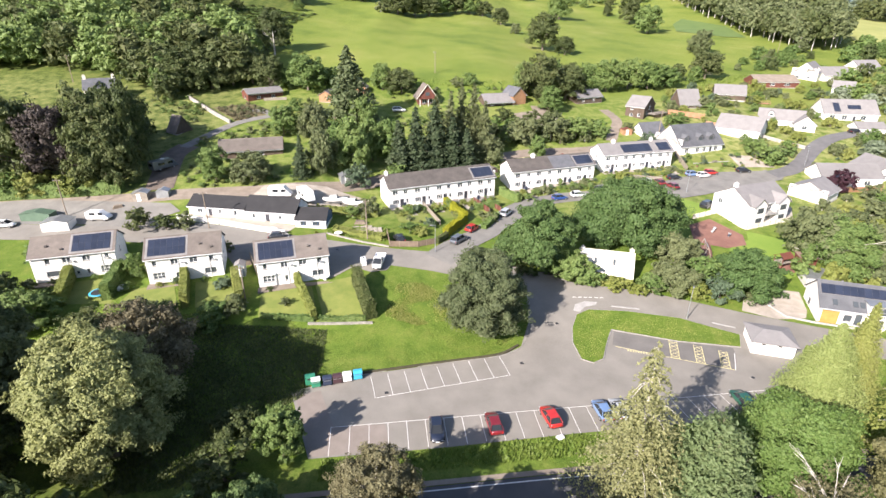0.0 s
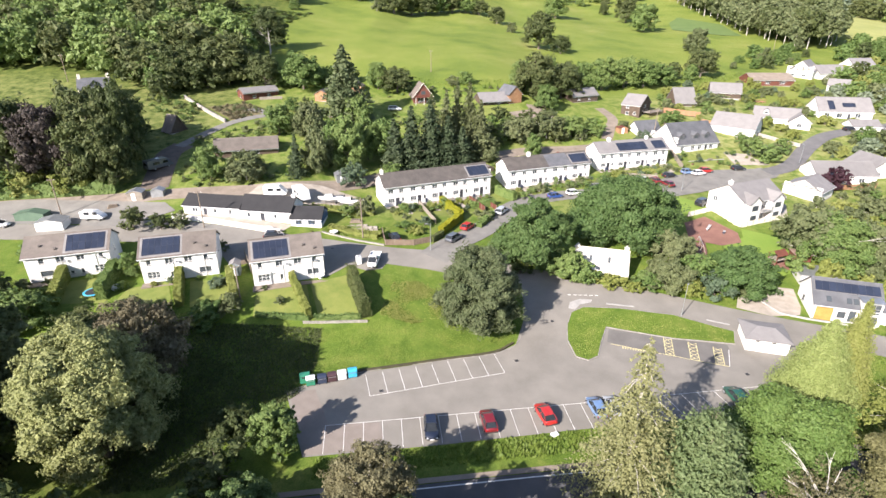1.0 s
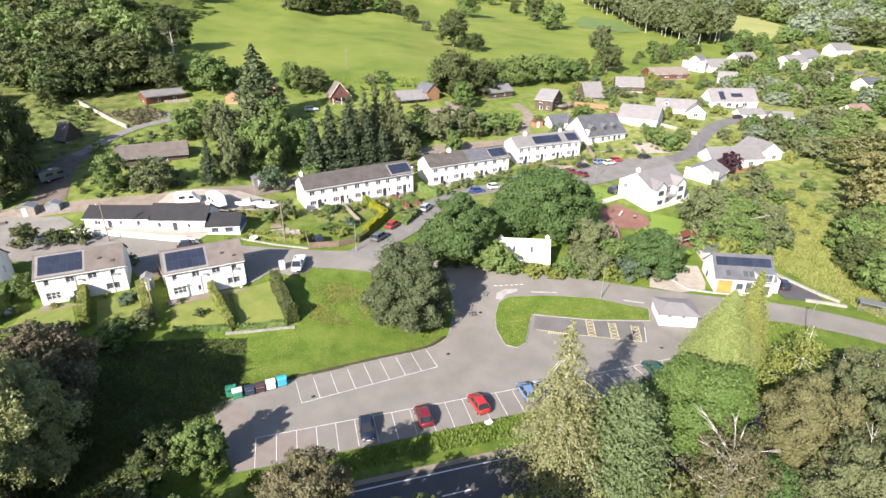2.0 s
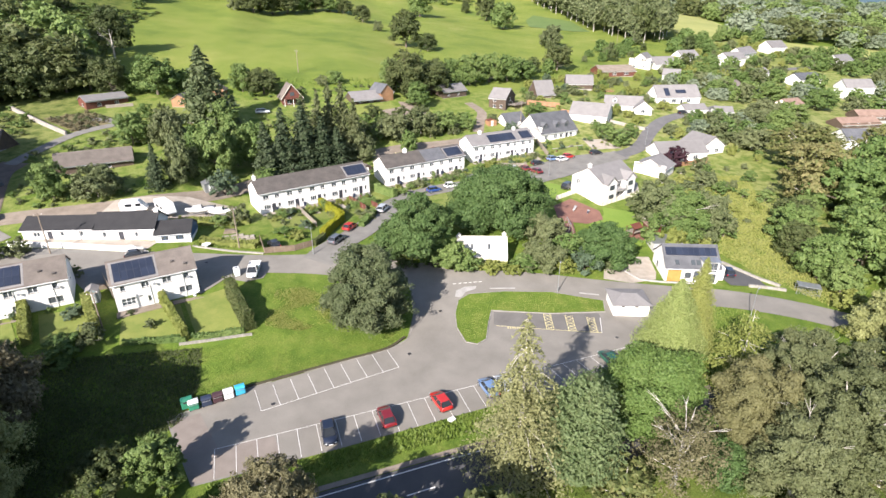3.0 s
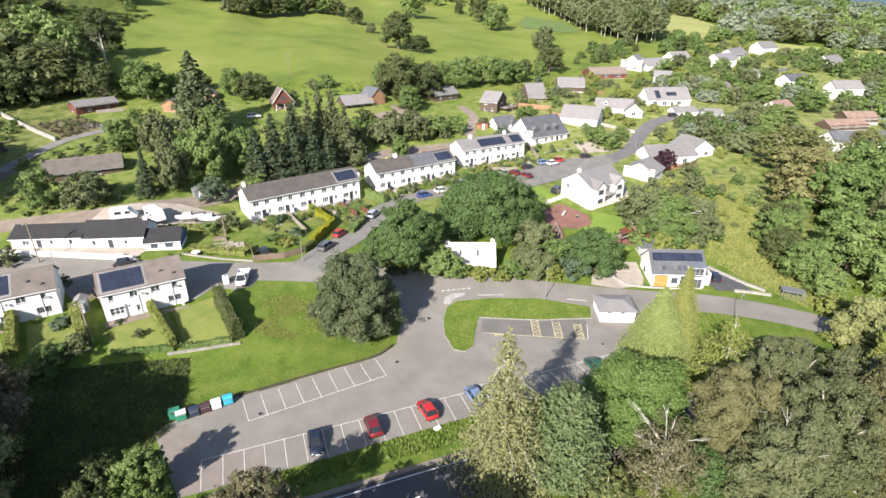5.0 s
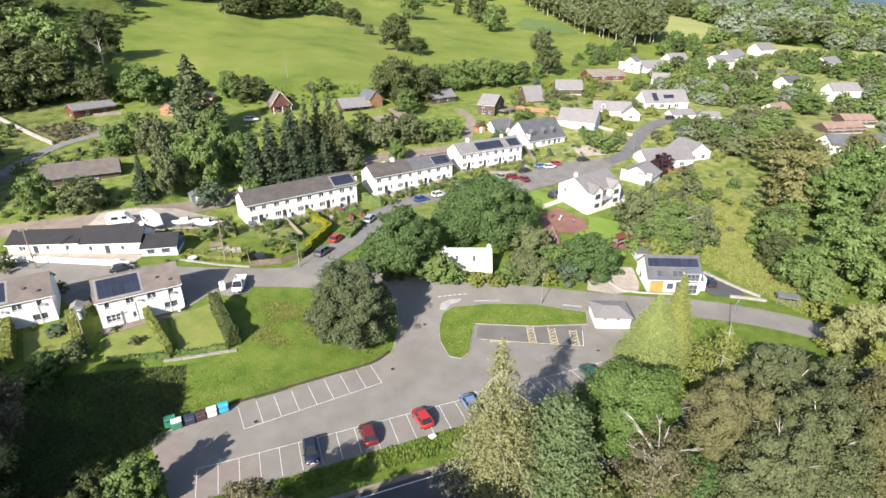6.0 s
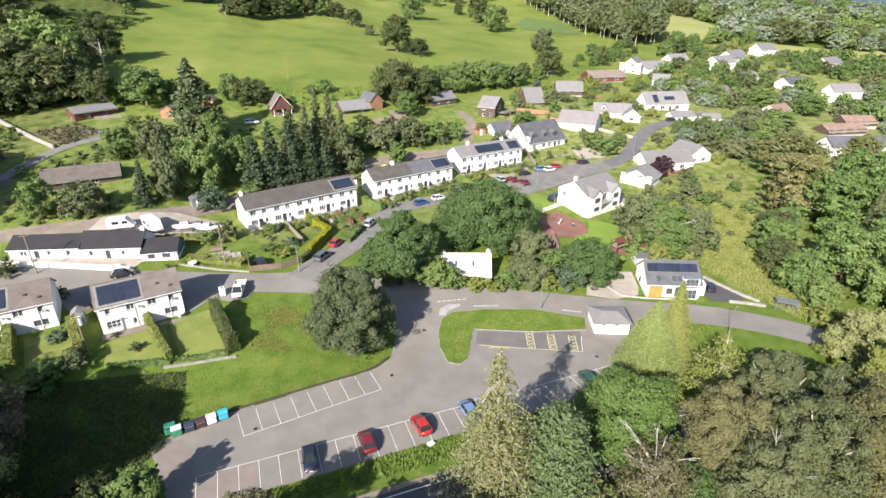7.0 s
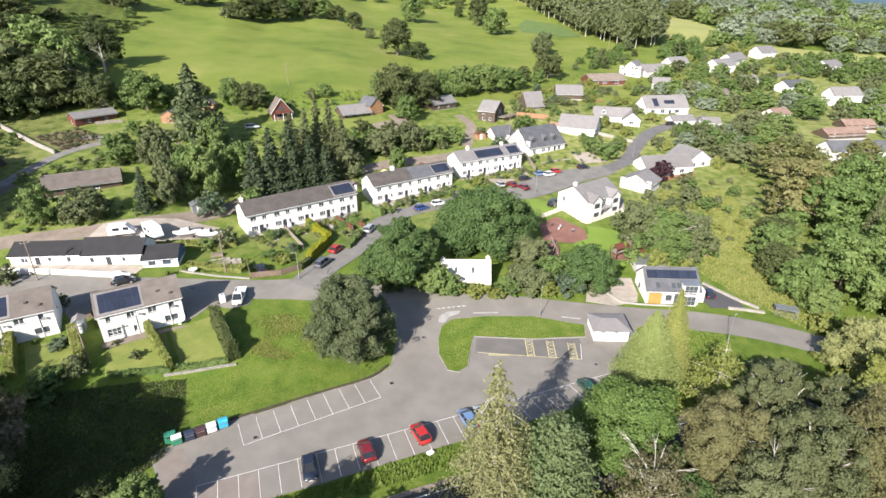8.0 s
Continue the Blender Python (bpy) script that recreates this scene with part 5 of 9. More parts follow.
# the new white house with larch boards and a slate roof
h = house("new_house", 62.3, 76.0, -17.0, 9.8, 7.6, 3.1, 2.9, HARL, SLATE, "new white house with slate roof, solar strip and larch boards", windows=((3.6, 0.9, 1.2, 1.2, 2), (5.2, 0.4, 1.0, 2.0, 1)), base=-0.2, gable_windows=(("l", 2.0, 0.9, 1.2, 1.2, 2),), solar=((0.2, 2.85, 9, 1, 1.04, 1.75, 0.06),), trim=DARK_TRIM)
part("larch_cladding", boxes((0.4, -0.06, 0.1, 2.9, -0.004, 2.95)), LARCH, h, "golden larch boards")
for x in (1.7, 4.6, 5.6):
    part("skylight", boxes((x, 0.9, 0.17, x + 0.7, 1.9, 0.25)), GLASS, h, at=slope_pose(0, 0, 3.1, 3.8, 2.9, 0.35))
part("bay_wall", boxes((6.5, -0.5, -0.3, 6.75, 2.0, 4.5), (9.05, -0.5, -0.3, 9.3, 2.0, 4.5), (6.75, -0.5, 2.1, 9.05, 2.0, 2.5), (6.75, -0.5, -0.3, 9.05, 2.0, 0.2), (6.75, -0.5, 4.3, 9.05, 2.0, 4.5)), HARL, h)
part("bay_roof", boxes((6.3, -0.75, 4.5, 9.5, 2.5, 4.64)), METAL, h, "pale metal roof of the glazed bay")
for z0, z1 in ((0.2, 2.1), (2.5, 4.3)):
    pane = part("bay_glazing", boxes((6.75, -0.40, z0, 9.05, -0.37, z1)), GLASS, h)
    part("glazing_bar", boxes((7.48, -0.46, z0, 7.56, -0.402, z1), (8.24, -0.46, z0, 8.32, -0.402, z1), (6.75, -0.455, (z0 + z1) / 2 - 0.04, 9.05, -0.403, (z0 + z1) / 2 + 0.04)), METAL, pane)
part("side_extension", boxes((9.8, 1.0, -0.3, 11.2, 6.6, 2.7)), HARL, h)
h = thing("garden_room", pose(66.5, 86.2, 0.7, 0, 0, -12), "grey metal-roofed store behind the new house", "shed")
part("wall", boxes((0, 0, -0.5, 5.6, 4.6, 2.1)), GREY_HARL, h)
part("roof", boxes((-0.2, -0.2, 2.1, 5.8, 4.8, 2.24)), METAL, h, "pale metal sheet roof")
h = thing("rusty_shed", pose(69.5, 93.5, 1.6, 0, 0, -12), "small rust-red shed in the trees", "shed")
part("wall", boxes((0, 0, -0.4, 3, 2.6, 1.9)), TIMBER_RED, h)
part("roof", boxes((-0.15, -0.15, 1.9, 3.15, 2.75, 2.0)), RED_ROOF, h)
sheet("gravel_yard", ((51.2, 78.6), (53.4, 82.5), (57.5, 86), (64.5, 84.6), (62.6, 79.0), (61.0, 76.6), (56, 76.2)), GRAVEL, 0.06, "pale gravel yard beside the new house", "drive")
sheet("new_drive", ((73.6, 75.2), (77.6, 79.2), (80.2, 72.2), (79.6, 69.6), (73.4, 71.6)), ASPHALT_DARK, 0.11, "fresh dark asphalt drive", "drive")
kerb_run("stone_wall", ((77.9, 79.8), (80.4, 72.6), (82.2, 69.4)), 0.45, 0.45, DRYSTONE, "pale drystone wall beside the drive", "wall", False)
kerb_run("stone_wall", ((76.4, 70.6), (79.2, 69.4), (82.0, 67.8)), 0.45, 0.45, DRYSTONE, "pale stone wall along the road", "wall", False)
kerb_run("yard_wall", ((57.5, 86.2), (56.4, 81.0), (57.8, 77.0), (61.4, 75.4), (67, 73.6)), 0.2, 0.3, KERB, "low concrete wall round the yard", "wall", False)

# the large white house with balcony, and the garage beside it
h = house("villa", 66.7, 109.4, 22.6, 12.4, 9.4, 5.0, 2.7, HARL, TILE_GREY, "large white two-storey house with grey roof and balcony", windows=((0.8, 0.9, 1.8, 1.3, 2), (4.0, 0.4, 3.2, 2.1, 3), (9.0, 0.9, 1.6, 1.3, 2), (4.0, 3.0, 3.4, 1.7, 4), (9.2, 3.2, 1.4, 1.2, 2)), gable_windows=(("l", 1.4, 3.2, 1.1, 1.2, 2),), chimneys=((0.5, 0.9, 0.8, 1),), base=3.5)
for x in (0.5, 7.6):
    part("front_gable", prism(bmesh.new(), ((x, 0.0), (x + 3.6, 0.0), (x + 3.6, 4.9), (x + 1.8, 6.4), (x, 4.9)), -1.2, 2.6, "y"), HARL, h)
    part("gable_roof", prism(bmesh.new(), ((x - 0.3, 4.7), (x + 1.8, 6.45), (x + 3.9, 4.7), (x + 3.9, 4.85), (x + 1.8, 6.62), (x - 0.3, 4.85)), -1.5, 3.4, "y"), TILE_GREY, h)
    part("gable_pane", boxes((x + 0.9, -1.24, 3.2, x + 2.7, -1.205, 4.4)), GLASS, h)
    part("gable_pane", boxes((x + 0.9, -1.24, 0.9, x + 2.7, -1.205, 2.1)), GLASS, h)
part("balcony_floor", boxes((4.1, -1.6, 2.55, 7.6, -0.01, 2.72)), KERB, h)
part("balcony_rail", boxes((4.1, -1.6, 3.65, 7.6, -1.54, 3.72), *[(4.1 + i * 0.35, -1.59, 2.72, 4.14 + i * 0.35, -1.55, 3.65) for i in range(11)]), METAL, h)
gable_house("garage", 92.7, 122.2, -52, 8.6, 8.0, 2.6, 2.2, HARL, TILE_GREY, "white garage with grey tiled roof", gable_windows=(("l", 3.4, 2.6, 0.9, 0.9, 1),), base=4.0, category="garage")
house("bungalow", 100.6, 136.4, -4, 15.5, 8.4, 2.9, 2.6, HARL, TILE_GREY, "white bungalow with pale grey roof", windows=((2, 0.9, 1.4, 1.2, 2), (6, 0.9, 1.6, 1.2, 2), (11, 0.9, 1.6, 1.2, 2)), base=4.0)
gable_house("bungalow", 126.5, 141.0, 8, 9.0, 9.5, 3.0, 2.8, HARL, TILE_GREY, "end wing of the white bungalow with grey roof", gable_windows=(("l", 1.6, 0.9, 1.6, 1.2, 2), ("l", 5.4, 0.9, 1.6, 1.2, 2)), base=4.2)

sheet("house_apron", ((62.6, 117.4), (66.2, 108.2), (79.8, 113.2), (83.5, 120.5), (76, 127), (65, 122)), GRAVEL, 0.055, "pale paving round the white house", "paving")

# houses along the street up the hill
house("slate_house", 69.9, 154.7, 17.0, 15.0, 12.0, 2.7, 5.0, HARL, SLATE, "white house with slate roof and three dormers", windows=((1.6, 0.7, 1.3, 1.3, 2), (5.4, 0.7, 1.3, 1.3, 2), (7.8, 0.7, 1.3, 1.3, 2), (12.0, 0.7, 1.3, 1.3, 2)), doors=((10.2, 0.95, 2.05),), dormers=((1.6, 0.9, 1.7, 1.3), (6.6, 0.9, 1.7, 1.3), (10.4, 0.9, 1.7, 1.3)), base=7.9, gable_windows=(("l", 5.4, 3.4, 1.2, 1.2, 2),))
house("rear_wing", 62.8, 166.5, 17.0, 8.0, 6.5, 2.8, 2.8, HARL, SLATE, "white rear wing with slate roof behind the dormered house", base=8.9)
house("grey_roofed_house", 87.8, 172.9, -40, 13.0, 9.6, 2.6, 3.4, HARL, TILE_GREY, "white house with a large plain grey roof", base=10.4, gable_windows=(("r", 3.4, 0.9, 1.6, 1.3, 2),), category="house")
house("cross_house", 107.4, 184.2, -30, 13.5, 7.6, 2.6, 2.8, HARL, TILE_GREY, "white house with grey roof and small dormers", windows=((2, 0.9, 1.4, 1.2, 2), (5.2, 0.9, 1.2, 1.2, 2)), dormers=((3.0, 0.8, 1.5, 1.1),), base=11.0)
gable_house("cross_house", 121.3, 174.2, -22, 6.2, 6.0, 2.6, 2.4, HARL, TILE_GREY, "white gabled wing of the grey-roofed house", gable_windows=(("l", 2.3, 0.9, 1.5, 1.2, 2),), base=10.6)
house("solar_house", 133.0, 188.8, -8, 17.6, 10.0, 2.9, 4.0, HARL, TILE_GREY, "broad white house with pale roof and two dark solar panels", windows=((2, 0.8, 1.8, 1.4, 2), (6, 0.8, 1.8, 1.4, 2), (12, 0.8, 1.8, 1.4, 2)), doors=((9.5, 0.95, 2.05),), solar=((3.4, 1.2, 2, 2, 1.0, 2.0), (8.0, 2.4, 4, 1, 1.05, 1.8)), base=11.6)
house("timber_house", 62.3, 185.3, -40, 6.4, 9.4, 4.2, 2.8, TIMBER_DARK, TILE_GREY, "brown timber two-storey house with grey roof and deck", windows=((1.6, 0.8, 1.1, 1.1, 1), (1.6, 3.0, 1.1, 1.0, 1), (4.2, 1.0, 1.0, 1.0, 1)), gable_windows=(("r", 2.0, 0.4, 2.2, 2.0, 2), ("r", 5.6, 0.4, 1.8, 2.0, 2), ("r", 3.6, 3.0, 2.0, 1.2, 2)), base=13.3)
h = thing("timber_deck", pose(70.6, 185.2, 15.0, 0, 0, 36), "dark timber deck in front of the brown house", "deck")
part("deck_floor", boxes((-2, -3.4, 0, 6, -0.2, 0.15)), TIMBER_GREY, h)
part("deck_rail", boxes((-2, -3.4, 1.0, 6, -3.32, 1.08), *[(-2 + i * 1.0, -3.4, -2.4, -1.9 + i * 1.0, -3.3, 1.0) for i in range(9)]), TIMBER_DARK, h)
house("steep_house", 85.0, 195.4, 4, 7.5, 7.8, 1.4, 4.6, TIMBER_DARK, TILE_GREY, "house with a very steep grey roof down to the ground", base=14.9)
house("timber_house", 105.4, 213.4, -20, 11.0, 8.0, 2.2, 3.0, TIMBER_DARK, TILE_GREY, "low timber house with grey roof and yellow deck", base=15.4, gable_windows=(("r", 2.6, 0.6, 2.4, 1.6, 2),))
h = thing("timber_deck", pose(116, 211.5, 14.6, 0, 0, -12), "yellowish timber deck on posts", "deck")
part("deck_floor", boxes((0, -2.4, 0, 9, 0, 0.15)), TIMBER_ORANGE, h)
part("deck_rail", boxes((0, -2.4, 0.95, 9, -2.3, 1.05), *[(i * 1.0, -2.4, -1.5, 0.1 + i * 1.0, -2.3, 0.95) for i in range(10)]), TIMBER_ORANGE, h)
house("round_lodge", 133.0, 235.4, -2, 18.0, 11.0, 2.4, 2.2, TIMBER_RED, TRACK, "low red lodge under a broad sandy roof", windows=((2, 0.8, 2.0, 1.2, 3), (6, 0.8, 2.0, 1.2, 3), (12, 0.8, 2.4, 1.2, 3)), base=17.0)
gable_house("gabled_house", 168.6, 250.7, -45, 10.6, 13.0, 3.4, 4.2, HARL, TILE_GREY, "white gabled house with grey roof", gable_windows=(("l", 2, 0.9, 1.5, 1.2, 2), ("l", 6.4, 0.9, 1.5, 1.2, 2), ("l", 4.4, 4.2, 1.4, 1.1, 2)), base=17.8)
house("house_wing", 173.0, 252.6, 8, 14, 9, 2.6, 3.2, HARL, TILE_GREY, "white wing with grey roof beside the gabled house", base=17.6)
house("cabin", 47.6, 194.2, 24, 11.0, 6.5, 2.3, 2.0, TIMBER_DARK, TILE_GREY, "brown timber cabin with grey roof", windows=((2, 0.8, 1.2, 1.0, 2), (6.5, 0.8, 1.2, 1.0, 2)), base=16.3, category="cabin")
house("white_bungalow", 136.0, 175.0, -4, 9.0, 6.0, 1.9, 1.6, HARL, TILE_GREY, "white bungalow with pale roof among trees", base=10.0, category="bungalow")
house("white_bungalow", 147.0, 172.4, -20, 6.4, 5.2, 1.9, 1.5, HARL, TILE_GREY, "small white bungalow with grey roof", base=9.4, category="bungalow")
for x, y, a, l, w, e, r, wall, roof, label in (
    (226.7, 265, 20, 17, 9, 4.4, 3.0, HARL, TILE_GREY, "white house with grey roof, far along the street"),
    (249, 281, 33, 26, 9, 3.4, 3.2, HARL, TILE_GREY, "long white house with broad grey roof, far off"),
    (283, 297, 10, 14, 10, 3.6, 3.6, HARL, TILE_GREY, "white house with pale hipped roof at the top of the street"),
    (238.5, 226.8, 8, 15, 8.5, 3.4, 2.6, HARL, SLATE, "white house with slate roof among far trees"),
    (243.5, 205.4, -12, 13.5, 9, 5.0, 3.2, HARL, TILE_GREY, "bright white two-storey house among trees"),
    (190.5, 157.5, -4, 16.5, 7.5, 1.5, 1.9, TIMBER_DARK, RED_ROOF, "low house with weathered red roof"),
    (211, 168.5, -12, 12.5, 8, 1.6, 2.0, TIMBER_DARK, RED_ROOF, "barn with dull red roof"),
    (172, 138.5, -13, 20, 9, 3.0, 2.6, HARL, SLATE, "white house with grey slate roof beside the wood"),
    (169, 124.5, -25, 7, 5, 2.4, 1.5, HARL, METAL, "small white outbuilding with metal roof"),
    (306, 268, 20, 18, 9, 3.0, 3.0, HARL, TILE_GREY, "far white house with grey roof"),
    (202, 272, 7, 12, 9, 3.2, 3.0, HARL, TILE_GREY, "white house behind conifers"),
    (188.4, 181.2, 10, 9, 6.5, 2.0, 1.8, CREAM, RED_ROOF, "cream cottage with reddish roof"),
    (184, 211.5, 15, 10, 7, 2.0, 2.0, GREY_HARL, TILE_BROWN, "low brown-roofed house in trees"),
    (161.5, 229, -35, 7.5, 6.5, 2.3, 2.3, HARL, TILE_GREY, "white cottage in the trees"),
    (248, 186, -10, 8, 7, 2.6, 2.3, GREY_HARL, TILE_BROWN, "small grey house with brown roof"),
    (224, 240, 12, 10, 7, 2.8, 2.2, HARL, TILE_GREY, "white garage beside the far houses"),
):
    house("far_house", x, y, a, l, w, e, r, wall, roof, label, windows=tuple((1.5 + i * (l - 3) / 3, 0.9, 1.3, 1.1, 2) for i in range(3)), base=hz(x + 4, y + 3) + 0.1, group="houses up the valley")

# timber chalets and sheds under the pasture
house("red_cabin", -64.6, 180.6, 38, 12.0, 5.6, 2.6, 1.2, TIMBER_RED, TILE_GREY, "red timber cabin with weathered grey roof", windows=((3, 0.8, 1.2, 1.0, 2), (8, 0.8, 1.2, 1.0, 2)), gable_windows=(("l", 2.2, 0.8, 1.3, 1.0, 1),), base=18.9, category="cabin", group="timber chalets", over=0.4)
gable_house("orange_shed", -36.9, 181.0, -10, 4.6, 5.0, 2.4, 1.3, TIMBER_ORANGE, TILE_BROWN, "small orange-brown timber shed", gable_windows=(("l", 2.7, 1.2, 0.7, 0.6, 1),), base=18.7, category="shed", group="timber chalets")
gable_house("orange_shed", -27.5, 193.0, -10, 4.0, 4.0, 2.2, 1.2, TIMBER_ORANGE, TILE_BROWN, "orange timber shed beside the pasture", base=hz(-28, 193), category="shed", group="timber chalets")
gable_house("red_chalet", -2.2, 186.6, 12, 6.6, 8.0, 2.1, 4.2, TIMBER_RED, TILE_BROWN, "steep red timber chalet with white-edged gable and balcony", gable_windows=(("l", 1.4, 0.5, 1.6, 1.6, 2), ("l", 4.2, 0.5, 1.6, 1.6, 2)), base=17.4, category="chalet", group="timber chalets", trim=WHITE_TRIM)
h = thing("chalet_balcony", pose(-8.66, 185.2, 19.5, 0, 0, 12), "red timber balcony on the front of the chalet", "balcony")
part("balcony_floor", boxes((0.3, -1.5, 0, 6.3, -0.05, 0.14)), TIMBER_RED, h)
for side in (-1, 1):
    part("bargeboard", prism(bmesh.new(), ((3.3, 4.55), (3.3, 4.75), (3.3 + side * 3.65, 0.1), (3.3 + side * 3.65, -0.1)), -0.42, -0.30, "y"), CREAM, h)
part("upper_window", boxes((2.6, -0.06, 0.9, 4.0, 0.0, 2.0)), GLASS, h)
part("balcony_rail", boxes((0.3, -1.5, 0.9, 6.3, -1.42, 1.0), *[(0.3 + i * 0.6, -1.48, 0.1, 0.36 + i * 0.6, -1.44, 0.9) for i in range(11)]), TIMBER_RED, h)
for x in (0.4, 3.2, 6.0):
    part("post", boxes((x, -1.45, -2.4, x + 0.16, -1.3, 0.0)), WHITE_TRIM, h)
gable_house("orange_barn", 28.6, 190.0, 28, 5.2, 7.0, 3.2, 2.4, TIMBER_ORANGE, SLATE, "orange timber barn with slate roof", base=17.0, category="barn", group="timber chalets")
house("low_cabin", 14.0, 185.0, 17, 10.5, 6.0, 2.2, 1.8, TIMBER_DARK, TILE_GREY, "long dark timber cabin with grey roof and veranda", windows=((2, 0.7, 1.6, 1.1, 2), (6, 0.7, 1.6, 1.1, 2)), base=16.6, category="cabin", group="timber chalets", over=1.2)
house("brown_barn", -57.0, 133.0, 14.5, 15.6, 7.0, 2.3, 1.9, TIMBER_DARK, TILE_BROWN, "low timber house with broad brown roof", windows=((9.5, 0.7, 1.4, 1.1, 2),), base=12.0, category="cabin", over=0.7)
gable_house("steep_shed", -72.5, 153.6, 60, 5.0, 3.8, 0.8, 3.9, TIMBER_DARK, TILE_BROWN, "dark steep-roofed shed by the track", base=14.8, category="shed")
house("stone_house", -113.5, 173.0, 25, 9.0, 8.0, 4.4, 2.6, CREAM, SLATE, "pale stone house with slate roof and chimneys", windows=((1.2, 0.9, 1.2, 1.2, 2), (5.6, 0.9, 1.2, 1.2, 2), (1.2, 3.0, 1.0, 1.0, 2), (5.6, 3.0, 1.0, 1.0, 2)), chimneys=((0.5, 0.9, 1.0), (8.5, 0.9, 1.0)), dormers=((3.5, 0.15, 2.0, 1.1),), base=19.4)
kerb_run("retaining_wall", ((-84.6, 181.3), (-77, 173.4), (-70, 166.0), (-63.4, 159.4)), 0.45, 1.1, DRYSTONE, "pale stone retaining wall on the slope", "wall", False)


def small_shed(x, y, deg, w, d, h, wall, roof, label, door=True):
    s = thing("garden_shed", pose(x, y, hz(x, y), 0, 0, deg), label, "shed", "garden sheds")
    part("wall", boxes((0, 0, -0.3, w, d, h)), wall, s)
    bm = prism(bmesh.new(), ((-0.12, h - 0.02), (w / 2, h + 0.55), (w + 0.12, h - 0.02), (w + 0.12, h + 0.06), (w / 2, h + 0.64), (-0.12, h + 0.06)), -0.12, d + 0.12, "y")
    part("roof", bm, roof, s)
    part("gable", prism(bmesh.new(), ((0.01, h), (w - 0.01, h), (w / 2, h + 0.53)), 0.005, d - 0.005, "y"), wall, s)
    if door:
        part("door", boxes((w * 0.3, -0.04, 0.02, w * 0.3 + 0.8, -0.004, 1.8)), WHITE_TRIM, s)
    return s


small_shed(-36.6, 83.4, 12, 1.7, 2.0, 2.0, BLUE_GREY, TILE_GREY, "blue-grey painted garden shed between the houses")
small_shed(-69.5, 112.8, 10, 3.2, 2.6, 1.9, TIMBER_GREY, METAL, "pale metal-roofed shed beside the track")
small_shed(-64.8, 114.2, 10, 2.6, 2.2, 1.5, METAL, METAL, "low polythene and metal cold frame", False)
small_shed(-25.0, 125.8, 25, 3.0, 2.6, 2.0, METAL, METAL, "blue-grey metal shed in the bushes")
small_shed(-89.4, 104.9, 1, 6.2, 2.4, 1.6, GREEN_STORE, GREEN_STORE, "low green panelled store beside the road", False)
small_shed(-82.0, 100.4, 8, 5.2, 3.4, 1.9, HARL, METAL, "low white store with metal roof beside the road", False)
small_shed(22.0, 143.5, 22, 2.6, 2.2, 1.9, TIMBER_ORANGE, YELLOW_PAINT, "small yellow-roofed shed behind the terrace")
small_shed(33.5, 147.0, 20, 2.4, 2.0, 1.9, TIMBER_RED, TIMBER_RED, "red timber shed behind the terrace")
small_shed(57.0, 168.5, 10, 3.0, 2.4, 1.8, TIMBER_ORANGE, TIMBER_RED, "small orange shed on the grass")
for x, y in ((-2.0, 133.0), (4.5, 135.5), (-6.5, 130.5), (12.5, 138.5)):
    small_shed(x, y, 22, 2.4, 2.0, 1.9, TIMBER_DARK, TILE_BROWN, "dark timber garden shed behind the terrace")


# ---- lawns, gardens and play area ----
sheet("garden_lawn", ((-29.5, 72.6), (-30.6, 78.6), (-22.8, 81.5), (-20.0, 73.0)), LAWN, 0.05, "mown garden lawn in front of the white house", "lawn")
sheet("garden_lawn", ((-19.2, 73.2), (-22.2, 81.6), (-16.4, 84.2), (-11.6, 73.6)), LAWN, 0.05, "mown yellow-green lawn inside hedges", "lawn")
sheet("garden_lawn", ((-40.2, 74.6), (-43.0, 81.8), (-37.2, 82.2), (-33.6, 75.2)), LAWN, 0.05, "small mown lawn between two hedges", "lawn")
sheet("garden_lawn", ((-53.0, 75.4), (-52.6, 79.6), (-46.6, 81.4), (-43.2, 75.0)), LAWN, 0.05, "mown garden lawn under the house", "lawn")
sheet("garden_lawn", ((-62.0, 75.4), (-64.0, 81.8), (-57.0, 83.8), (-54.4, 75.6)), LAWN, 0.05, "mown lawn with a trampoline", "lawn")
sheet("garden_lawn", ((-9.6, 108.4), (-11.4, 114.8), (-5.2, 117.2), (-1.6, 108.2)), LAWN, 0.05, "garden lawn in front of the terrace", "lawn")
sheet("garden_lawn", ((-2.0, 112), (-4.0, 118.6), (2.6, 121.2), (4.6, 112.4)), LAWN, 0.05, "small terrace garden lawn", "lawn")
for x0, y0, deg, length in ((-12.4, 116.2, 22.4, 27), (17.6, 130.3, 20.0, 24), (43.7, 142.2, 15.4, 22)):
    c_, s_ = math.cos(radians(deg)), math.sin(radians(deg))
    sheet("terrace_path", tuple((x0 + c_ * u - s_ * v, y0 + s_ * u + c_ * v) for u, v in ((0, -1.5), (length, -1.5), (length, -0.1), (0, -0.1))), GRAVEL, 0.07, "pale paved path along the terrace", "path")
    for k in range(4):
        u = length * (k + 0.55) / 4
        sheet("garden_path", tuple((x0 + c_ * (u + a) - s_ * v, y0 + s_ * (u + a) + c_ * v) for a, v in ((0, -6.0), (1.1, -6.0), (1.1, -1.52), (0, -1.52))), GRAVEL, 0.07, "pale path through a front garden", "path")
sheet("bright_lawn", ((55.0, 112.4), (56.4, 127.0), (62.0, 120.8), (63.4, 116.2)), LAWN_BRIGHT, 0.06, "bright mown lawn beside the play area", "lawn")
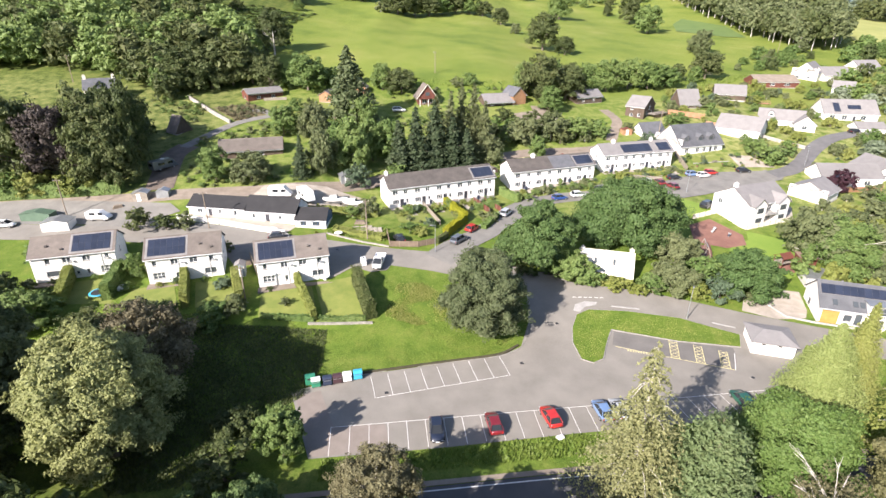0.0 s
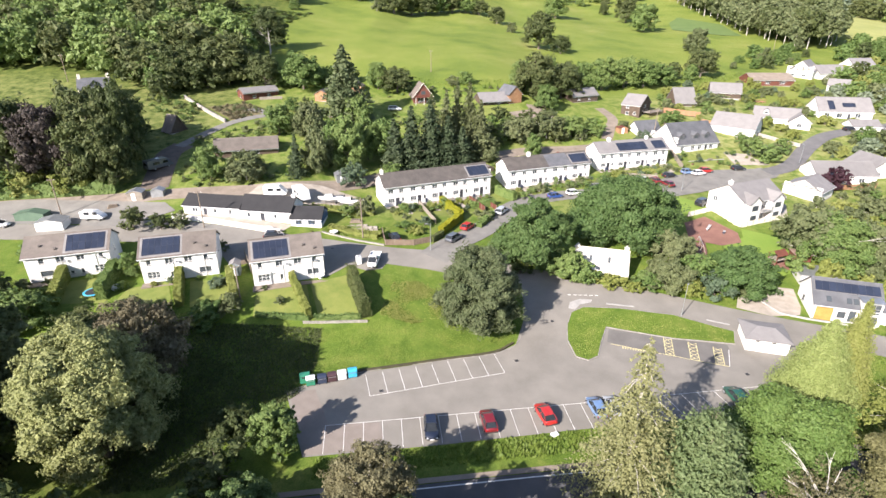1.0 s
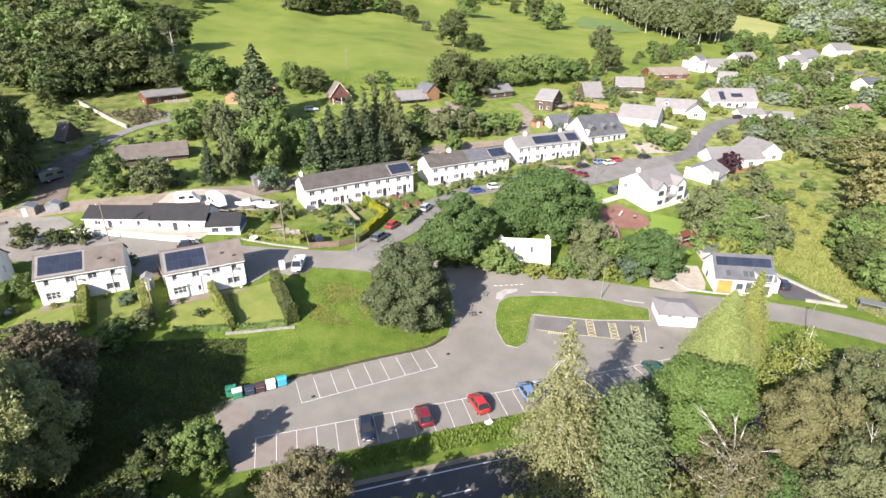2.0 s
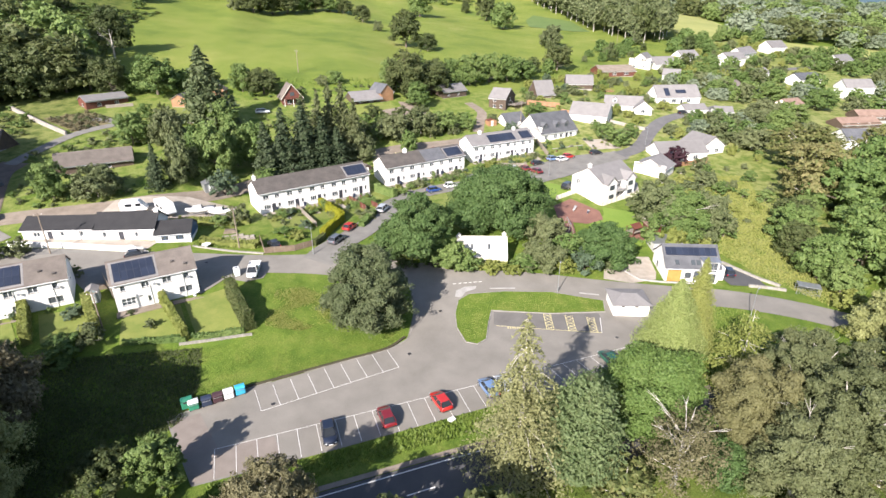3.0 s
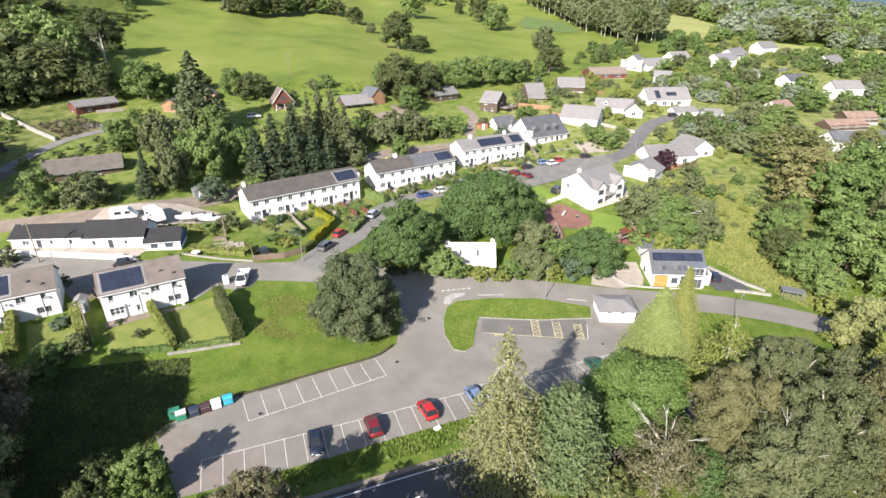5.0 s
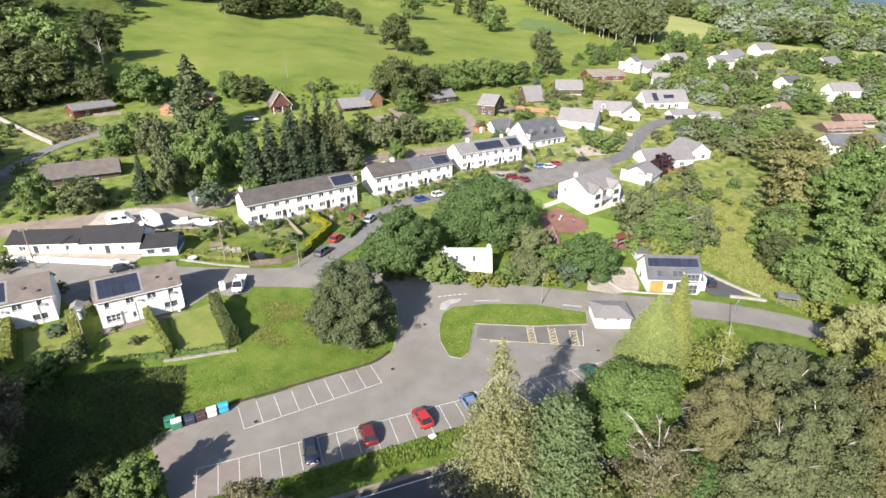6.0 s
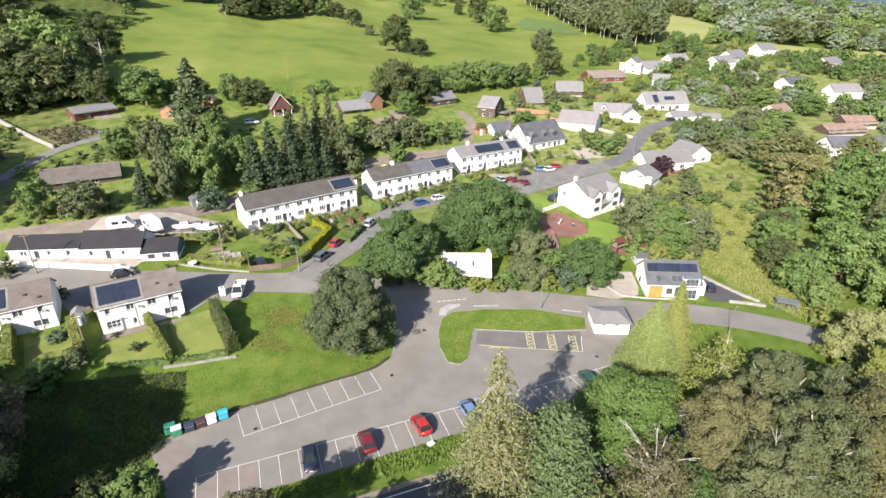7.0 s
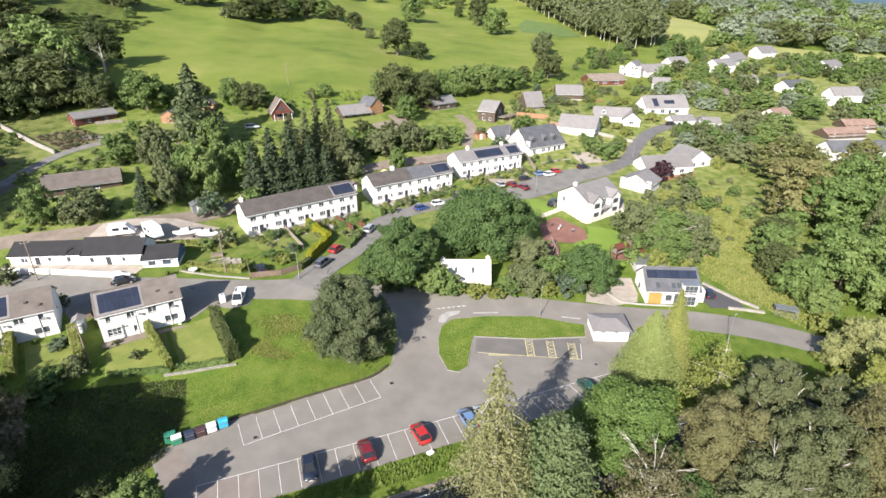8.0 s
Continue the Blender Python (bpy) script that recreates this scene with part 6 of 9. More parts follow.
sheet("play_green", ((58.6, 99.4), (64.6, 103.4), (66.0, 107.2), (77.0, 101), (72, 92.0), (64.5, 88.6), (58, 92)), LAWN_BRIGHT, 0.05, "mown grass round the swings", "lawn")
sheet("play_surface", ((52.6, 102.2), (54.6, 109.6), (60.4, 112.8), (64.4, 105.4), (63.2, 101.2), (58.4, 99.8)), MULCH, 0.08, "reddish bark surface of the play area", "play area")
sheet("play_surface", ((48.6, 94.2), (51.0, 100.4), (55.6, 101.2), (53.2, 94.2)), MULCH, 0.08, "reddish bark patch under the swings", "play area")
sheet("play_surface", ((64.0, 92.0), (65.6, 95.4), (68.6, 94.4), (67.4, 90.8)), MULCH, 0.08, "reddish bark patch under a climbing frame", "play area")
sheet("front_garden", ((71.5, 146.8), (72.6, 152.8), (83.0, 155.4), (82.6, 147.8)), LAWN, 0.05, "small lawn in front of the dormered house", "lawn")
kerb_run("garden_path", ((71.9, 149.6), (82.8, 151.4)), 0.8, 0.07, KERB, "pale path across the lawn", "path", False)
sheet("chalet_lawn", ((-60, 176.5), (-44, 181.5), (-33, 180), (-36, 172), (-50, 169), (-57, 172)), LAWN, 0.05, "mown grass in front of the cabins", "lawn")
sheet("chalet_lawn", ((11.5, 178.0), (13.5, 183.6), (24, 186.6), (29, 181.5), (22, 177)), LAWN, 0.05, "mown grass in front of the dark cabin", "lawn")
sheet("chalet_drive", ((26, 176), (23, 180.6), (30.5, 184), (30, 188.5), (33.5, 188.5), (38.5, 180), (36, 174)), TRACK, 0.06, "brown gravel drive beside the orange barn", "drive")
sheet("street_bank", ((54, 170), (62, 181), (72, 179.5), (79, 170), (70, 166), (60, 164)), LAWN, 0.05, "sunlit grass bank below the timber house", "lawn")
strip("house_drive", ((52, 164), (55, 172), (58, 180), (56, 190)), 3.4, TRACK, 0.07, "pale gravel drive up to the timber house", "drive")
sheet("house_paving", ((84.4, 147.6), (84.8, 156), (91, 155), (94.5, 147.6)), GRAVEL, 0.06, "pale paved forecourt of the dormered house", "paving")
sheet("lawn_terrace", ((255, 283), (276, 298), (300, 300), (292, 286), (270, 272)), LAWN, 0.08, "yellowish terraced lawn below far houses", "lawn", 4)
sheet("far_field", ((300, 318), (330, 340), (420, 330), (400, 300), (330, 300)), PALE_FIELD, 0.3, "pale far field beyond the houses", "field", 6)
sheet("far_field", ((246, 328), (290, 345), (330, 388), (386, 528), (312, 448), (263, 372)), PALE_FIELD, 0.3, "pale green field beside the wood", "field", 6)
sheet("rush_patch", ((169, 426), (185, 451), (201, 412), (193, 364), (180, 366), (168, 379), (158, 390)), DEEP_GREEN, 0.25, "dark green rushes below the plantation", "rushes", 5)

sheet("earth_slope", ((-61, 160.5), (-74, 173.5), (-64, 178.5), (-53, 171.5)), BRACKEN, 0.06, "red-brown bracken and bare earth slope beside the wall", "soil")
stone_rng = random.Random(9)
slabs = thing("slab_stack", turned(-16.6, 103.9, 8), "pale stone slabs laid out in rows on the bank", "slabs")
for i in range(22):
    u, v = -3.2 + (i % 8) * 0.9 + stone_rng.uniform(-0.2, 0.2), -1.3 + (i // 8) * 1.1 + stone_rng.uniform(-0.15, 0.15)
    part("slab", boxes((-0.40, -0.42, -0.35, 0.40, 0.42, 0.14)), GRAVEL, slabs, at=pose(u, v, 0.12 + stone_rng.uniform(0, 0.12), stone_rng.uniform(-4, 4), stone_rng.uniform(-4, 4), stone_rng.uniform(-12, 12)))
sheet("caravan_yard", ((-44, 114.2), (-42, 120.0), (-28, 123), (-19, 121), (-17.6, 114.6), (-26, 113.0), (-36, 113.0)), GRAVEL, 0.085, "pale gravel yard with caravans", "paving")
sheet("roadside_apron", ((-104, 104), (-104, 112), (-91.5, 113.6), (-75, 113.0), (-61, 112.4), (-57.5, 109.4), (-64, 104.4), (-72, 103.8), (-81, 103.6)), ASPHALT_OLD, 0.095, "broad worn grey apron between the track and the road", "yard")
sheet("side_drive", ((-24.0, 93.0), (-12.7, 91.0), (-9.1, 89.6), (-10.2, 86.4), (-12.9, 85.6), (-14.2, 86.2), (-16.4, 87.4), (-18.4, 85.0), (-20.0, 83.4), (-21.6, 86.6)), ASPHALT, 0.07, "grey drive beside the white house", "drive")
sheet("side_drive", ((-44.2, 95.8), (-33.6, 94.6), (-34.6, 89.8), (-37.6, 86.6), (-40.4, 90.4)), ASPHALT_OLD, 0.07, "shaded asphalt drive between two houses", "drive")
kerb_run("garden_edge_wall", ((-21.4, 71.9), (-11.2, 72.4)), 0.18, 0.4, STONE, "low dark stone wall below the gardens", "wall", False)
kerb_run("roadside_wall", ((-24.0, 101.3), (-16.3, 97.6), (-10.6, 95.4)), 0.35, 0.25, DRYSTONE, "low pale stones along the road", "wall", False)


kerb_run("garden_fence", ((101.0, 169.0), (108, 162.5), (110.5, 160.8)), 0.3, 1.1, DRYSTONE, "pale wall along the street", "wall", False)


def board_fence(pts, height, material, label, lift=0.0):
    """A boarded fence that steps with the ground: posts, and between them panels of upright boards on two rails."""
    f = thing("boarded_fence", pose(*pts[0], hz(*pts[0])), label, "fence", "garden fences")
    home = Vector((*pts[0], hz(*pts[0])))
    for a, b in zip(pts, pts[1:]):
        n = max(1, round(math.dist(a, b) / 1.8))
        turn = math.degrees(math.atan2(b[1] - a[1], b[0] - a[0]))
        w = math.dist(a, b) / n
        step = (w - 0.1) / 22
        front = [(0.05 + i * step, -0.02 if i // 2 % 2 else -0.008) for i in range(23) for _ in (0,)]
        panel = prism(bmesh.new(), front + [(w - 0.05, 0.02), (0.05, 0.02)], 0.05, height, "z")
        data = bpy.data.meshes.new("panel")
        panel.to_mesh(data)
        panel.free()
        data.materials.append(material)
        for i in range(n + 1):
            x, y = a[0] + (b[0] - a[0]) * i / n, a[1] + (b[1] - a[1]) * i / n
            part("post", kept(("fence_post", height), lambda: boxes((-0.05, -0.05, -0.4, 0.05, 0.05, height + 0.06))), POLE_WOOD, f, at=pose(x - home.x, y - home.y, hz(x, y) - home.z + lift, 0, 0, turn))
            if i < n:
                mid = hz(x + (b[0] - a[0]) / n / 2, y + (b[1] - a[1]) / n / 2)
                part("panel", data, material, f, at=pose(x - home.x, y - home.y, mid - home.z + lift, 0, 0, turn))


board_fence(((-11.6, 101.5), (-10.4, 95.5), (-4.9, 95.6), (-1.6, 97.2), (0.6, 100.8)), 1.25, TIMBER_BROWN, "brown weathered boarded fence round the corner garden")
board_fence(((-4.6, 118.2), (-0.6, 107.0)), 1.2, TIMBER_GREY, "weathered boarded fence between terrace gardens")
board_fence(((7.4, 122.6), (10.6, 114.8)), 1.4, TIMBER_RED, "red-brown boarded fence between terrace gardens")
board_fence(((10.0, 122.9), (13.4, 116.0)), 1.2, TIMBER_RED, "red-brown boarded fence beside the street")
board_fence(((86.5, 176.8), (99, 170.5)), 1.5, TIMBER_ORANGE, "orange timber fence behind the grey-roofed house", 0.4)
board_fence(((77.0, 186.0), (88.5, 182.5)), 1.7, TIMBER_ORANGE, "orange timber fence on the slope", 0.3)
board_fence(((100.8, 131.0), (108.5, 132.6), (115.5, 134.0)), 1.4, TIMBER_ORANGE, "orange timber fence in front of the bungalow")
board_fence(((47.5, 139.2), (58.5, 137.2)), 1.0, TIMBER_GREY, "timber fence along the parking court")
board_fence(((68.5, 155.0), (68.2, 149.0), (67.8, 143.8)), 1.6, TIMBER_GREY, "silvered timber fence at the end of the terrace")
board_fence(((56.5, 112.6), (63.6, 115.8), (65.3, 109.6), (66.2, 107.6), (79, 112.6)), 1.2, CREAM, "pale boarded fence round the white house")
board_fence(((-59.9, 182.0), (-56.2, 183.0), (-52.8, 183.6)), 1.0, TIMBER_GREY, "pale silvered low boarded screen beside the red cabin")
board_fence(((-36.4, 90.8), (-33.2, 84.4)), 1.6, TIMBER_GREY, "weathered fence between two white houses")
board_fence(((-55.6, 91.0), (-53.0, 84.8)), 1.6, TIMBER_GREY, "weathered fence beside the middle white house")

GOLD = "golden hedges"
hedge(0.6, 119.2, 4.9, 110.2, 1.2, 2.0, LEAF_GOLD, "bright golden clipped hedge beside the garden", 0.18, group=GOLD, density=2.2)
hedge(4.9, 110.2, 0.5, 101.0, 1.2, 1.7, LEAF_GOLD, "bright golden clipped hedge along the street", 0.18, group=GOLD, density=2.2)
hedge(-65.2, 83.0, -62.2, 75.0, 1.5, 2.6, LEAF_LIME, "lime-green clipped garden hedge")
hedge(-57.2, 84.6, -55.4, 76.4, 1.6, 2.8, LEAF_GREEN, "rough green garden hedge between houses")
hedge(-45.2, 83.2, -41.8, 74.6, 1.3, 2.4, LEAF_LIME, "tall clipped lime-green hedge")
hedge(-36.2, 82.4, -33.2, 75.6, 1.3, 2.6, LEAF_LIME, "tall clipped lime-green hedge beside a shed")
hedge(-25.4, 82.0, -20.6, 72.8, 1.0, 2.0, LEAF_LIME, "slender clipped hedge between two lawns")
hedge(-15.0, 82.6, -11.5, 73.4, 2.0, 3.0, LEAF_DARK, "tall dark untrimmed hedge at the end of the gardens", 0.22, 0.25, taper=0.45, density=1.4)
hedge(0.8, 100.2, -1.2, 97.2, 0.8, 1.2, LEAF_DARK, "low dark hedge at the street corner", 0.22)
hedge(7.6, 117.5, 13.0, 119.5, 1.6, 1.5, LEAF_GREEN, "low green garden hedge by the terrace", 0.3)
hedge(8.6, 105.2, 12.0, 112.0, 1.5, 1.2, LEAF_GREEN, "rough green verge hedge", 0.3)
hedge(14.5, 128.5, 18.5, 122.5, 1.4, 2.0, LEAF_GREEN, "green hedge at the end of the terrace garden", 0.3)
hedge(47.0, 139.0, 62.0, 142.0, 1.6, 1.0, LEAF_LIME, "low yellow-green planting in front of the terrace", 0.35)
hedge(-28.0, 111.6, -14.6, 111.8, 2.2, 1.1, LEAF_LIME, "yellow-green bank planting below the caravans", 0.35)
hedge(-22.5, 103.0, -12.0, 98.8, 2.0, 0.9, LEAF_LIME, "rough yellow-green bank beside the road", 0.3)
hedge(-100, 114.6, -74, 117.4, 3.0, 2.4, LEAF_GREEN, "rough bright green hedgerow beside the track", 0.4, 0.35)
hedge(-29.0, 73.0, -20.6, 72.7, 0.8, 0.8, LEAF_GREEN, "low flower border by the garden wall", 0.25)
hedge(-19.6, 72.9, -12.4, 73.1, 0.9, 0.8, LEAF_GREEN, "low green border at the lawn's end", 0.25)
hedge(22, 87.5, 34, 85.0, 1.8, 1.4, LEAF_LIME, "yellow-green shrubs in front of the old cottage", 0.32)


# ---- vehicles ----
def paint(name, c):
    m, n, l, p = nodes_of(name)
    flake = noise_node(n, l, 3.0, 3, 0.6)
    l.new(mix_node(n, l, flake.outputs["Fac"], tuple(v * 0.85 for v in c), tuple(min(1, v * 1.12) for v in c)), p.inputs["Base Color"])
    p.inputs["Roughness"].default_value = 0.32
    p.inputs["Coat Weight"].default_value = 0.8
    p.inputs["Coat Roughness"].default_value = 0.06
    return m


PAINTS = {"red": paint("red_car_paint", (0.42, 0.022, 0.016)), "dark red": paint("dark_red_car_paint", (0.16, 0.012, 0.016)), "navy": paint("navy_car_paint", (0.012, 0.017, 0.032)), "white": paint("white_car_paint", (0.72, 0.72, 0.70)), "light blue": paint("light_blue_car_paint", (0.13, 0.21, 0.36)), "silver": paint("silver_car_paint", (0.36, 0.38, 0.40)), "green": paint("green_car_paint", (0.012, 0.075, 0.045)), "black": paint("black_car_paint", (0.014, 0.014, 0.016)), "blue": paint("blue_car_paint", (0.02, 0.06, 0.22)), "grey": paint("grey_car_paint", (0.10, 0.11, 0.125))}
LAMP_RED = surface("tail_lamp", (0.28, 0.01, 0.01), (0.36, 0.02, 0.02), 2, 0.25, bump=0)
LAMP_CLEAR = surface("head_lamp", (0.55, 0.57, 0.6), (0.68, 0.7, 0.72), 2, 0.15, metal=0.3, bump=0)
PLASTIC = surface("black_plastic", (0.02, 0.02, 0.021), (0.032, 0.032, 0.034), 2, 0.6, bump=0.05)


def loft(stations, section):
    """A closed skin through cross sections: each station (x, low, top, half width)."""
    bm = bmesh.new()
    rings = []
    for x, low, top, w in stations:
        rings.append([bm.verts.new((x, y * w, low + (top - low) * z)) for y, z in section])
    k = len(section)
    for a, b in zip(rings, rings[1:]):
        for i in range(k):
            bm.faces.new((a[i], a[(i + 1) % k], b[(i + 1) % k], b[i]))
    bm.faces.new(rings[0][::-1])
    bm.faces.new(rings[-1])
    bmesh.ops.recalc_face_normals(bm, faces=bm.faces)
    for f in bm.faces:
        f.smooth = True
    return bm


SECTION = ((-0.86, 0.0), (-0.97, 0.18), (-1.0, 0.5), (-0.97, 0.86), (-0.86, 1.0), (0.86, 1.0), (0.97, 0.86), (1.0, 0.5), (0.97, 0.18), (0.86, 0.0))
STYLES = {
    # lower body stations, and the glasshouse: rear and front at the belt, rear and front at the roof, roof height
    "hatch": (((-2.0, 0.38, 0.80, 0.52), (-1.93, 0.30, 0.88, 0.68), (-1.75, 0.25, 0.93, 0.80), (-1.2, 0.22, 0.95, 0.87), (0.0, 0.22, 0.93, 0.88), (0.95, 0.22, 0.91, 0.87), (1.5, 0.24, 0.81, 0.82), (1.82, 0.27, 0.70, 0.70), (1.96, 0.31, 0.61, 0.54), (2.0, 0.38, 0.55, 0.40)), (-1.80, 1.15, -1.25, 0.22, 1.46), 1.22),
    "estate": (((-2.25, 0.36, 0.86, 0.74), (-2.15, 0.26, 0.95, 0.84), (-1.3, 0.22, 0.96, 0.90), (0.0, 0.22, 0.95, 0.91), (1.05, 0.22, 0.94, 0.90), (1.75, 0.24, 0.84, 0.87), (2.15, 0.28, 0.70, 0.77), (2.25, 0.36, 0.60, 0.66)), (-2.12, 1.15, -1.75, 0.35, 1.55), 1.36),
    "pick_up": (((-2.6, 0.42, 0.72, 0.84), (-2.5, 0.36, 0.80, 0.90), (-1.2, 0.32, 0.82, 0.92), (0.0, 0.30, 0.84, 0.92), (0.3, 0.28, 1.02, 0.92), (1.6, 0.28, 1.00, 0.91), (2.2, 0.30, 0.92, 0.86), (2.5, 0.34, 0.76, 0.74)), (0.1, 1.9, 0.25, 1.15, 1.82), 1.55),
    "four_by_four": (((-2.2, 0.46, 1.0, 0.80), (-2.1, 0.36, 1.06, 0.88), (-1.2, 0.32, 1.08, 0.93), (0.0, 0.32, 1.07, 0.94), (1.05, 0.32, 1.06, 0.93), (1.75, 0.34, 0.98, 0.90), (2.15, 0.38, 0.84, 0.80), (2.22, 0.46, 0.74, 0.70)), (-2.08, 1.10, -1.8, 0.4, 1.74), 1.38),
}


def make_car(colour, style, m, label, category="car"):
    stations, (r0, f0, r1, f1, top), base = STYLES[style]
    car = thing(style if style != "hatch" else "hatchback", m, label, category, "parked cars")
    body = PAINTS[colour]
    part("body", kept(("body", style, colour), lambda: loft(stations, SECTION)), body, car)
    belt = stations[4][2] - 0.03
    w0, w1 = stations[4][3] * 0.93, stations[4][3] * 0.70

    def glasshouse():
        bm = bmesh.new()
        lo = [bm.verts.new(p) for p in ((r0, -w0, belt), (f0, -w0, belt), (f0, w0, belt), (r0, w0, belt))]
        hi = [bm.verts.new(p) for p in ((r1, -w1, top - 0.04), (f1, -w1, top - 0.04), (f1, w1, top - 0.04), (r1, w1, top - 0.04))]
        for i in range(4):
            bm.faces.new((lo[i], lo[(i + 1) % 4], hi[(i + 1) % 4], hi[i]))
        bm.faces.new(hi)
        uprights = [e for e in bm.edges if abs(e.verts[0].co.z - e.verts[1].co.z) > 0.2]
        bmesh.ops.bevel(bm, geom=uprights, offset=0.12, segments=2, affect="EDGES")
        return bm

    def roof():
        return bevelled(boxes((r1 - 0.04, -w1 - 0.01, top - 0.06, f1 + 0.04, w1 + 0.01, top)), 0.05)

    for i, (a, b) in enumerate(((r0, r1), (f0, f1), ((r0 + f0) / 2 + 0.1, (r1 + f1) / 2 + 0.05))):
        for y in (-1, 1):
            part("pillar", kept(("pillar", style, colour, i, y), lambda: tube(bmesh.new(), [(a, y * (w0 + 0.005), belt), (b, y * (w1 + 0.005), top - 0.03)], [0.04, 0.035], 4)), body, car)
    part("glasshouse", kept(("glasshouse", style), glasshouse), CAR_GLASS, car)
    part("roof", kept(("roof", style, colour), roof), body, car)
    part("rear_bumper", kept(("rear_bumper", style), lambda: bevelled(boxes((stations[0][0] - 0.04, -0.7, 0.34, stations[0][0] + 0.2, 0.7, 0.52)), 0.03)), PLASTIC, car)
    part("front_bumper", kept(("front_bumper", style), lambda: bevelled(boxes((stations[-1][0] - 0.22, -0.66, 0.30, stations[-1][0] + 0.03, 0.66, 0.46)), 0.03)), PLASTIC, car)
    wheel_r = 0.36 if style == "four_by_four" else 0.31

    def tyre():
        bm = tube(bmesh.new(), [(0, -0.10, 0), (0, -0.09, 0), (0, 0.09, 0), (0, 0.10, 0)], [wheel_r - 0.04, wheel_r, wheel_r, wheel_r - 0.04], 18)
        return bm

    for x in (-base, base + 0.05):
        for y in (-1, 1):
            wheel = part("wheel", kept(("tyre", style), tyre), RUBBER, car, at=pose(x, y * (stations[4][3] - 0.10), wheel_r))
            part("rim", kept(("rim", style), lambda: tube(bmesh.new(), [(0, -0.112, 0), (0, -0.10, 0), (0, 0.10, 0), (0, 0.112, 0)], [wheel_r * 0.55, wheel_r * 0.66, wheel_r * 0.66, wheel_r * 0.55], 12)), METAL, wheel)
    for y in (-0.55, 0.55):
        part("headlight", kept(("headlight",), lambda: bevelled(boxes((-0.1, -0.14, -0.06, 0.05, 0.14, 0.07)), 0.03)), LAMP_CLEAR, car, at=pose(stations[-2][0] - 0.02, y, stations[-2][2] - 0.08))
        part("tail_light", kept(("tail_light",), lambda: bevelled(boxes((-0.05, -0.09, -0.14, 0.06, 0.09, 0.12)), 0.02)), LAMP_RED, car, at=pose(stations[1][0] - 0.03, y * 1.25, stations[1][2] - 0.16))
    part("number_plate", kept(("number_plate",), lambda: boxes((-0.015, -0.26, -0.055, 0.015, 0.26, 0.055))), WHITE_TRIM, car, at=pose(stations[-1][0] + 0.04, 0, 0.42))
    if style == "pick_up":
        part("load_bed", boxes((-2.62, -0.98, 0.82, 0.0, 0.98, 0.92), (-2.62, -0.98, 0.92, -2.56, 0.98, 1.22), (-2.56, -0.98, 0.92, 0.0, -0.92, 1.22), (-2.56, 0.92, 0.92, 0.0, 0.98, 1.22), (-0.06, -0.92, 0.92, 0.0, 0.92, 1.5)), body, car, "white dropside load bed")
    for y in (-1, 1):
        part("mirror", kept(("mirror",), lambda: bevelled(boxes((0, -0.09, 0, 0.12, 0.09, 0.12)), 0.03)), body, car, at=pose(f0 - 0.25, y * (w0 + 0.11), belt + 0.02))
    return car


def on_road(x, y, deg, lift=0.085):
    return pose(x, y, hz(x, y) + lift, 0, 0, deg)


for colour, style, x, y, deg, label in (
    ("navy", "hatch", -0.7, 50.4, -85, "dark navy hatchback parked nose out in a bay"),
    ("dark red", "hatch", 6.4, 51.5, 99, "dark red hatchback parked in a bay"),
    ("red", "hatch", 13.7, 52.7, 104, "bright red hatchback parked in a bay"),
    ("light blue", "hatch", 20.6, 53.9, 99, "light blue hatchback half hidden by a larch"),
    ("silver", "hatch", 22.9, 54.1, 99, "silver hatchback behind the larch"),
    ("green", "hatch", 39.7, 56.0, 95, "dark green hatchback in the last bays"),
    ("red", "hatch", 6.2, 104.4, 56, "red hatchback beside the golden hedge"),
    ("grey", "estate", 3.2, 98.4, 54, "grey-blue estate car on the corner"),
    ("white", "pick_up", -11.8, 88.2, -94, "white flatbed pick-up truck beside the grass bank"),
    ("silver", "estate", 14.4, 114.0, 60, "silver estate car by the terrace gardens"),
    ("black", "hatch", -8.8, 98.2, 110, "black car in the corner garden drive"),
    ("blue", "hatch", 28.6, 124.2, 15, "blue hatchback on the terrace street"),
    ("white", "hatch", 33.6, 126.2, 15, "white hatchback on the terrace street"),
    ("black", "estate", 40.6, 129.8, 20, "black estate car in front of the terrace"),
    ("silver", "hatch", 53.4, 135.0, 100, "silver hatchback in the parking court"),
    ("dark red", "hatch", 56.6, 134.4, 105, "dark red hatchback in the parking court"),
    ("dark red", "hatch", 59.0, 131.6, 105, "dark red car beside another in the court"),
    ("black", "hatch", 62.0, 138.0, 15, "black hatchback by the terrace end"),
    ("light blue", "hatch", 68.0, 140.6, 10, "light blue hatchback by the forecourt"),
    ("white", "hatch", 70.6, 139.8, 15, "white hatchback with open boot"),
    ("red", "hatch", 73.4, 141.8, 10, "bright red hatchback by the forecourt"),
    ("black", "hatch", 83.4, 143.8, 5, "black hatchback at the roadside"),
    ("black", "four_by_four", 62.6, 119.0, 35, "black car beside the large white house"),
    ("navy", "hatch", 75.8, 75.6, 70, "navy hatchback beside the new house"),
    ("black", "hatch", 134.4, 174.4, 10, "black car on the upper street"),
    ("white", "estate", -14.7, 178.7, 8, "white car on the grass below the chalet"),
    ("black", "hatch", -33.0, 98.2, 12, "black car parked behind the houses"),
    ("white", "hatch", -91.0, 102.6, 5, "white car at the roadside"),
    ("silver", "hatch", -96.5, 102.0, 5, "silver car at the roadside"),
):
    make_car(colour, style, on_road(x, y, deg), label)


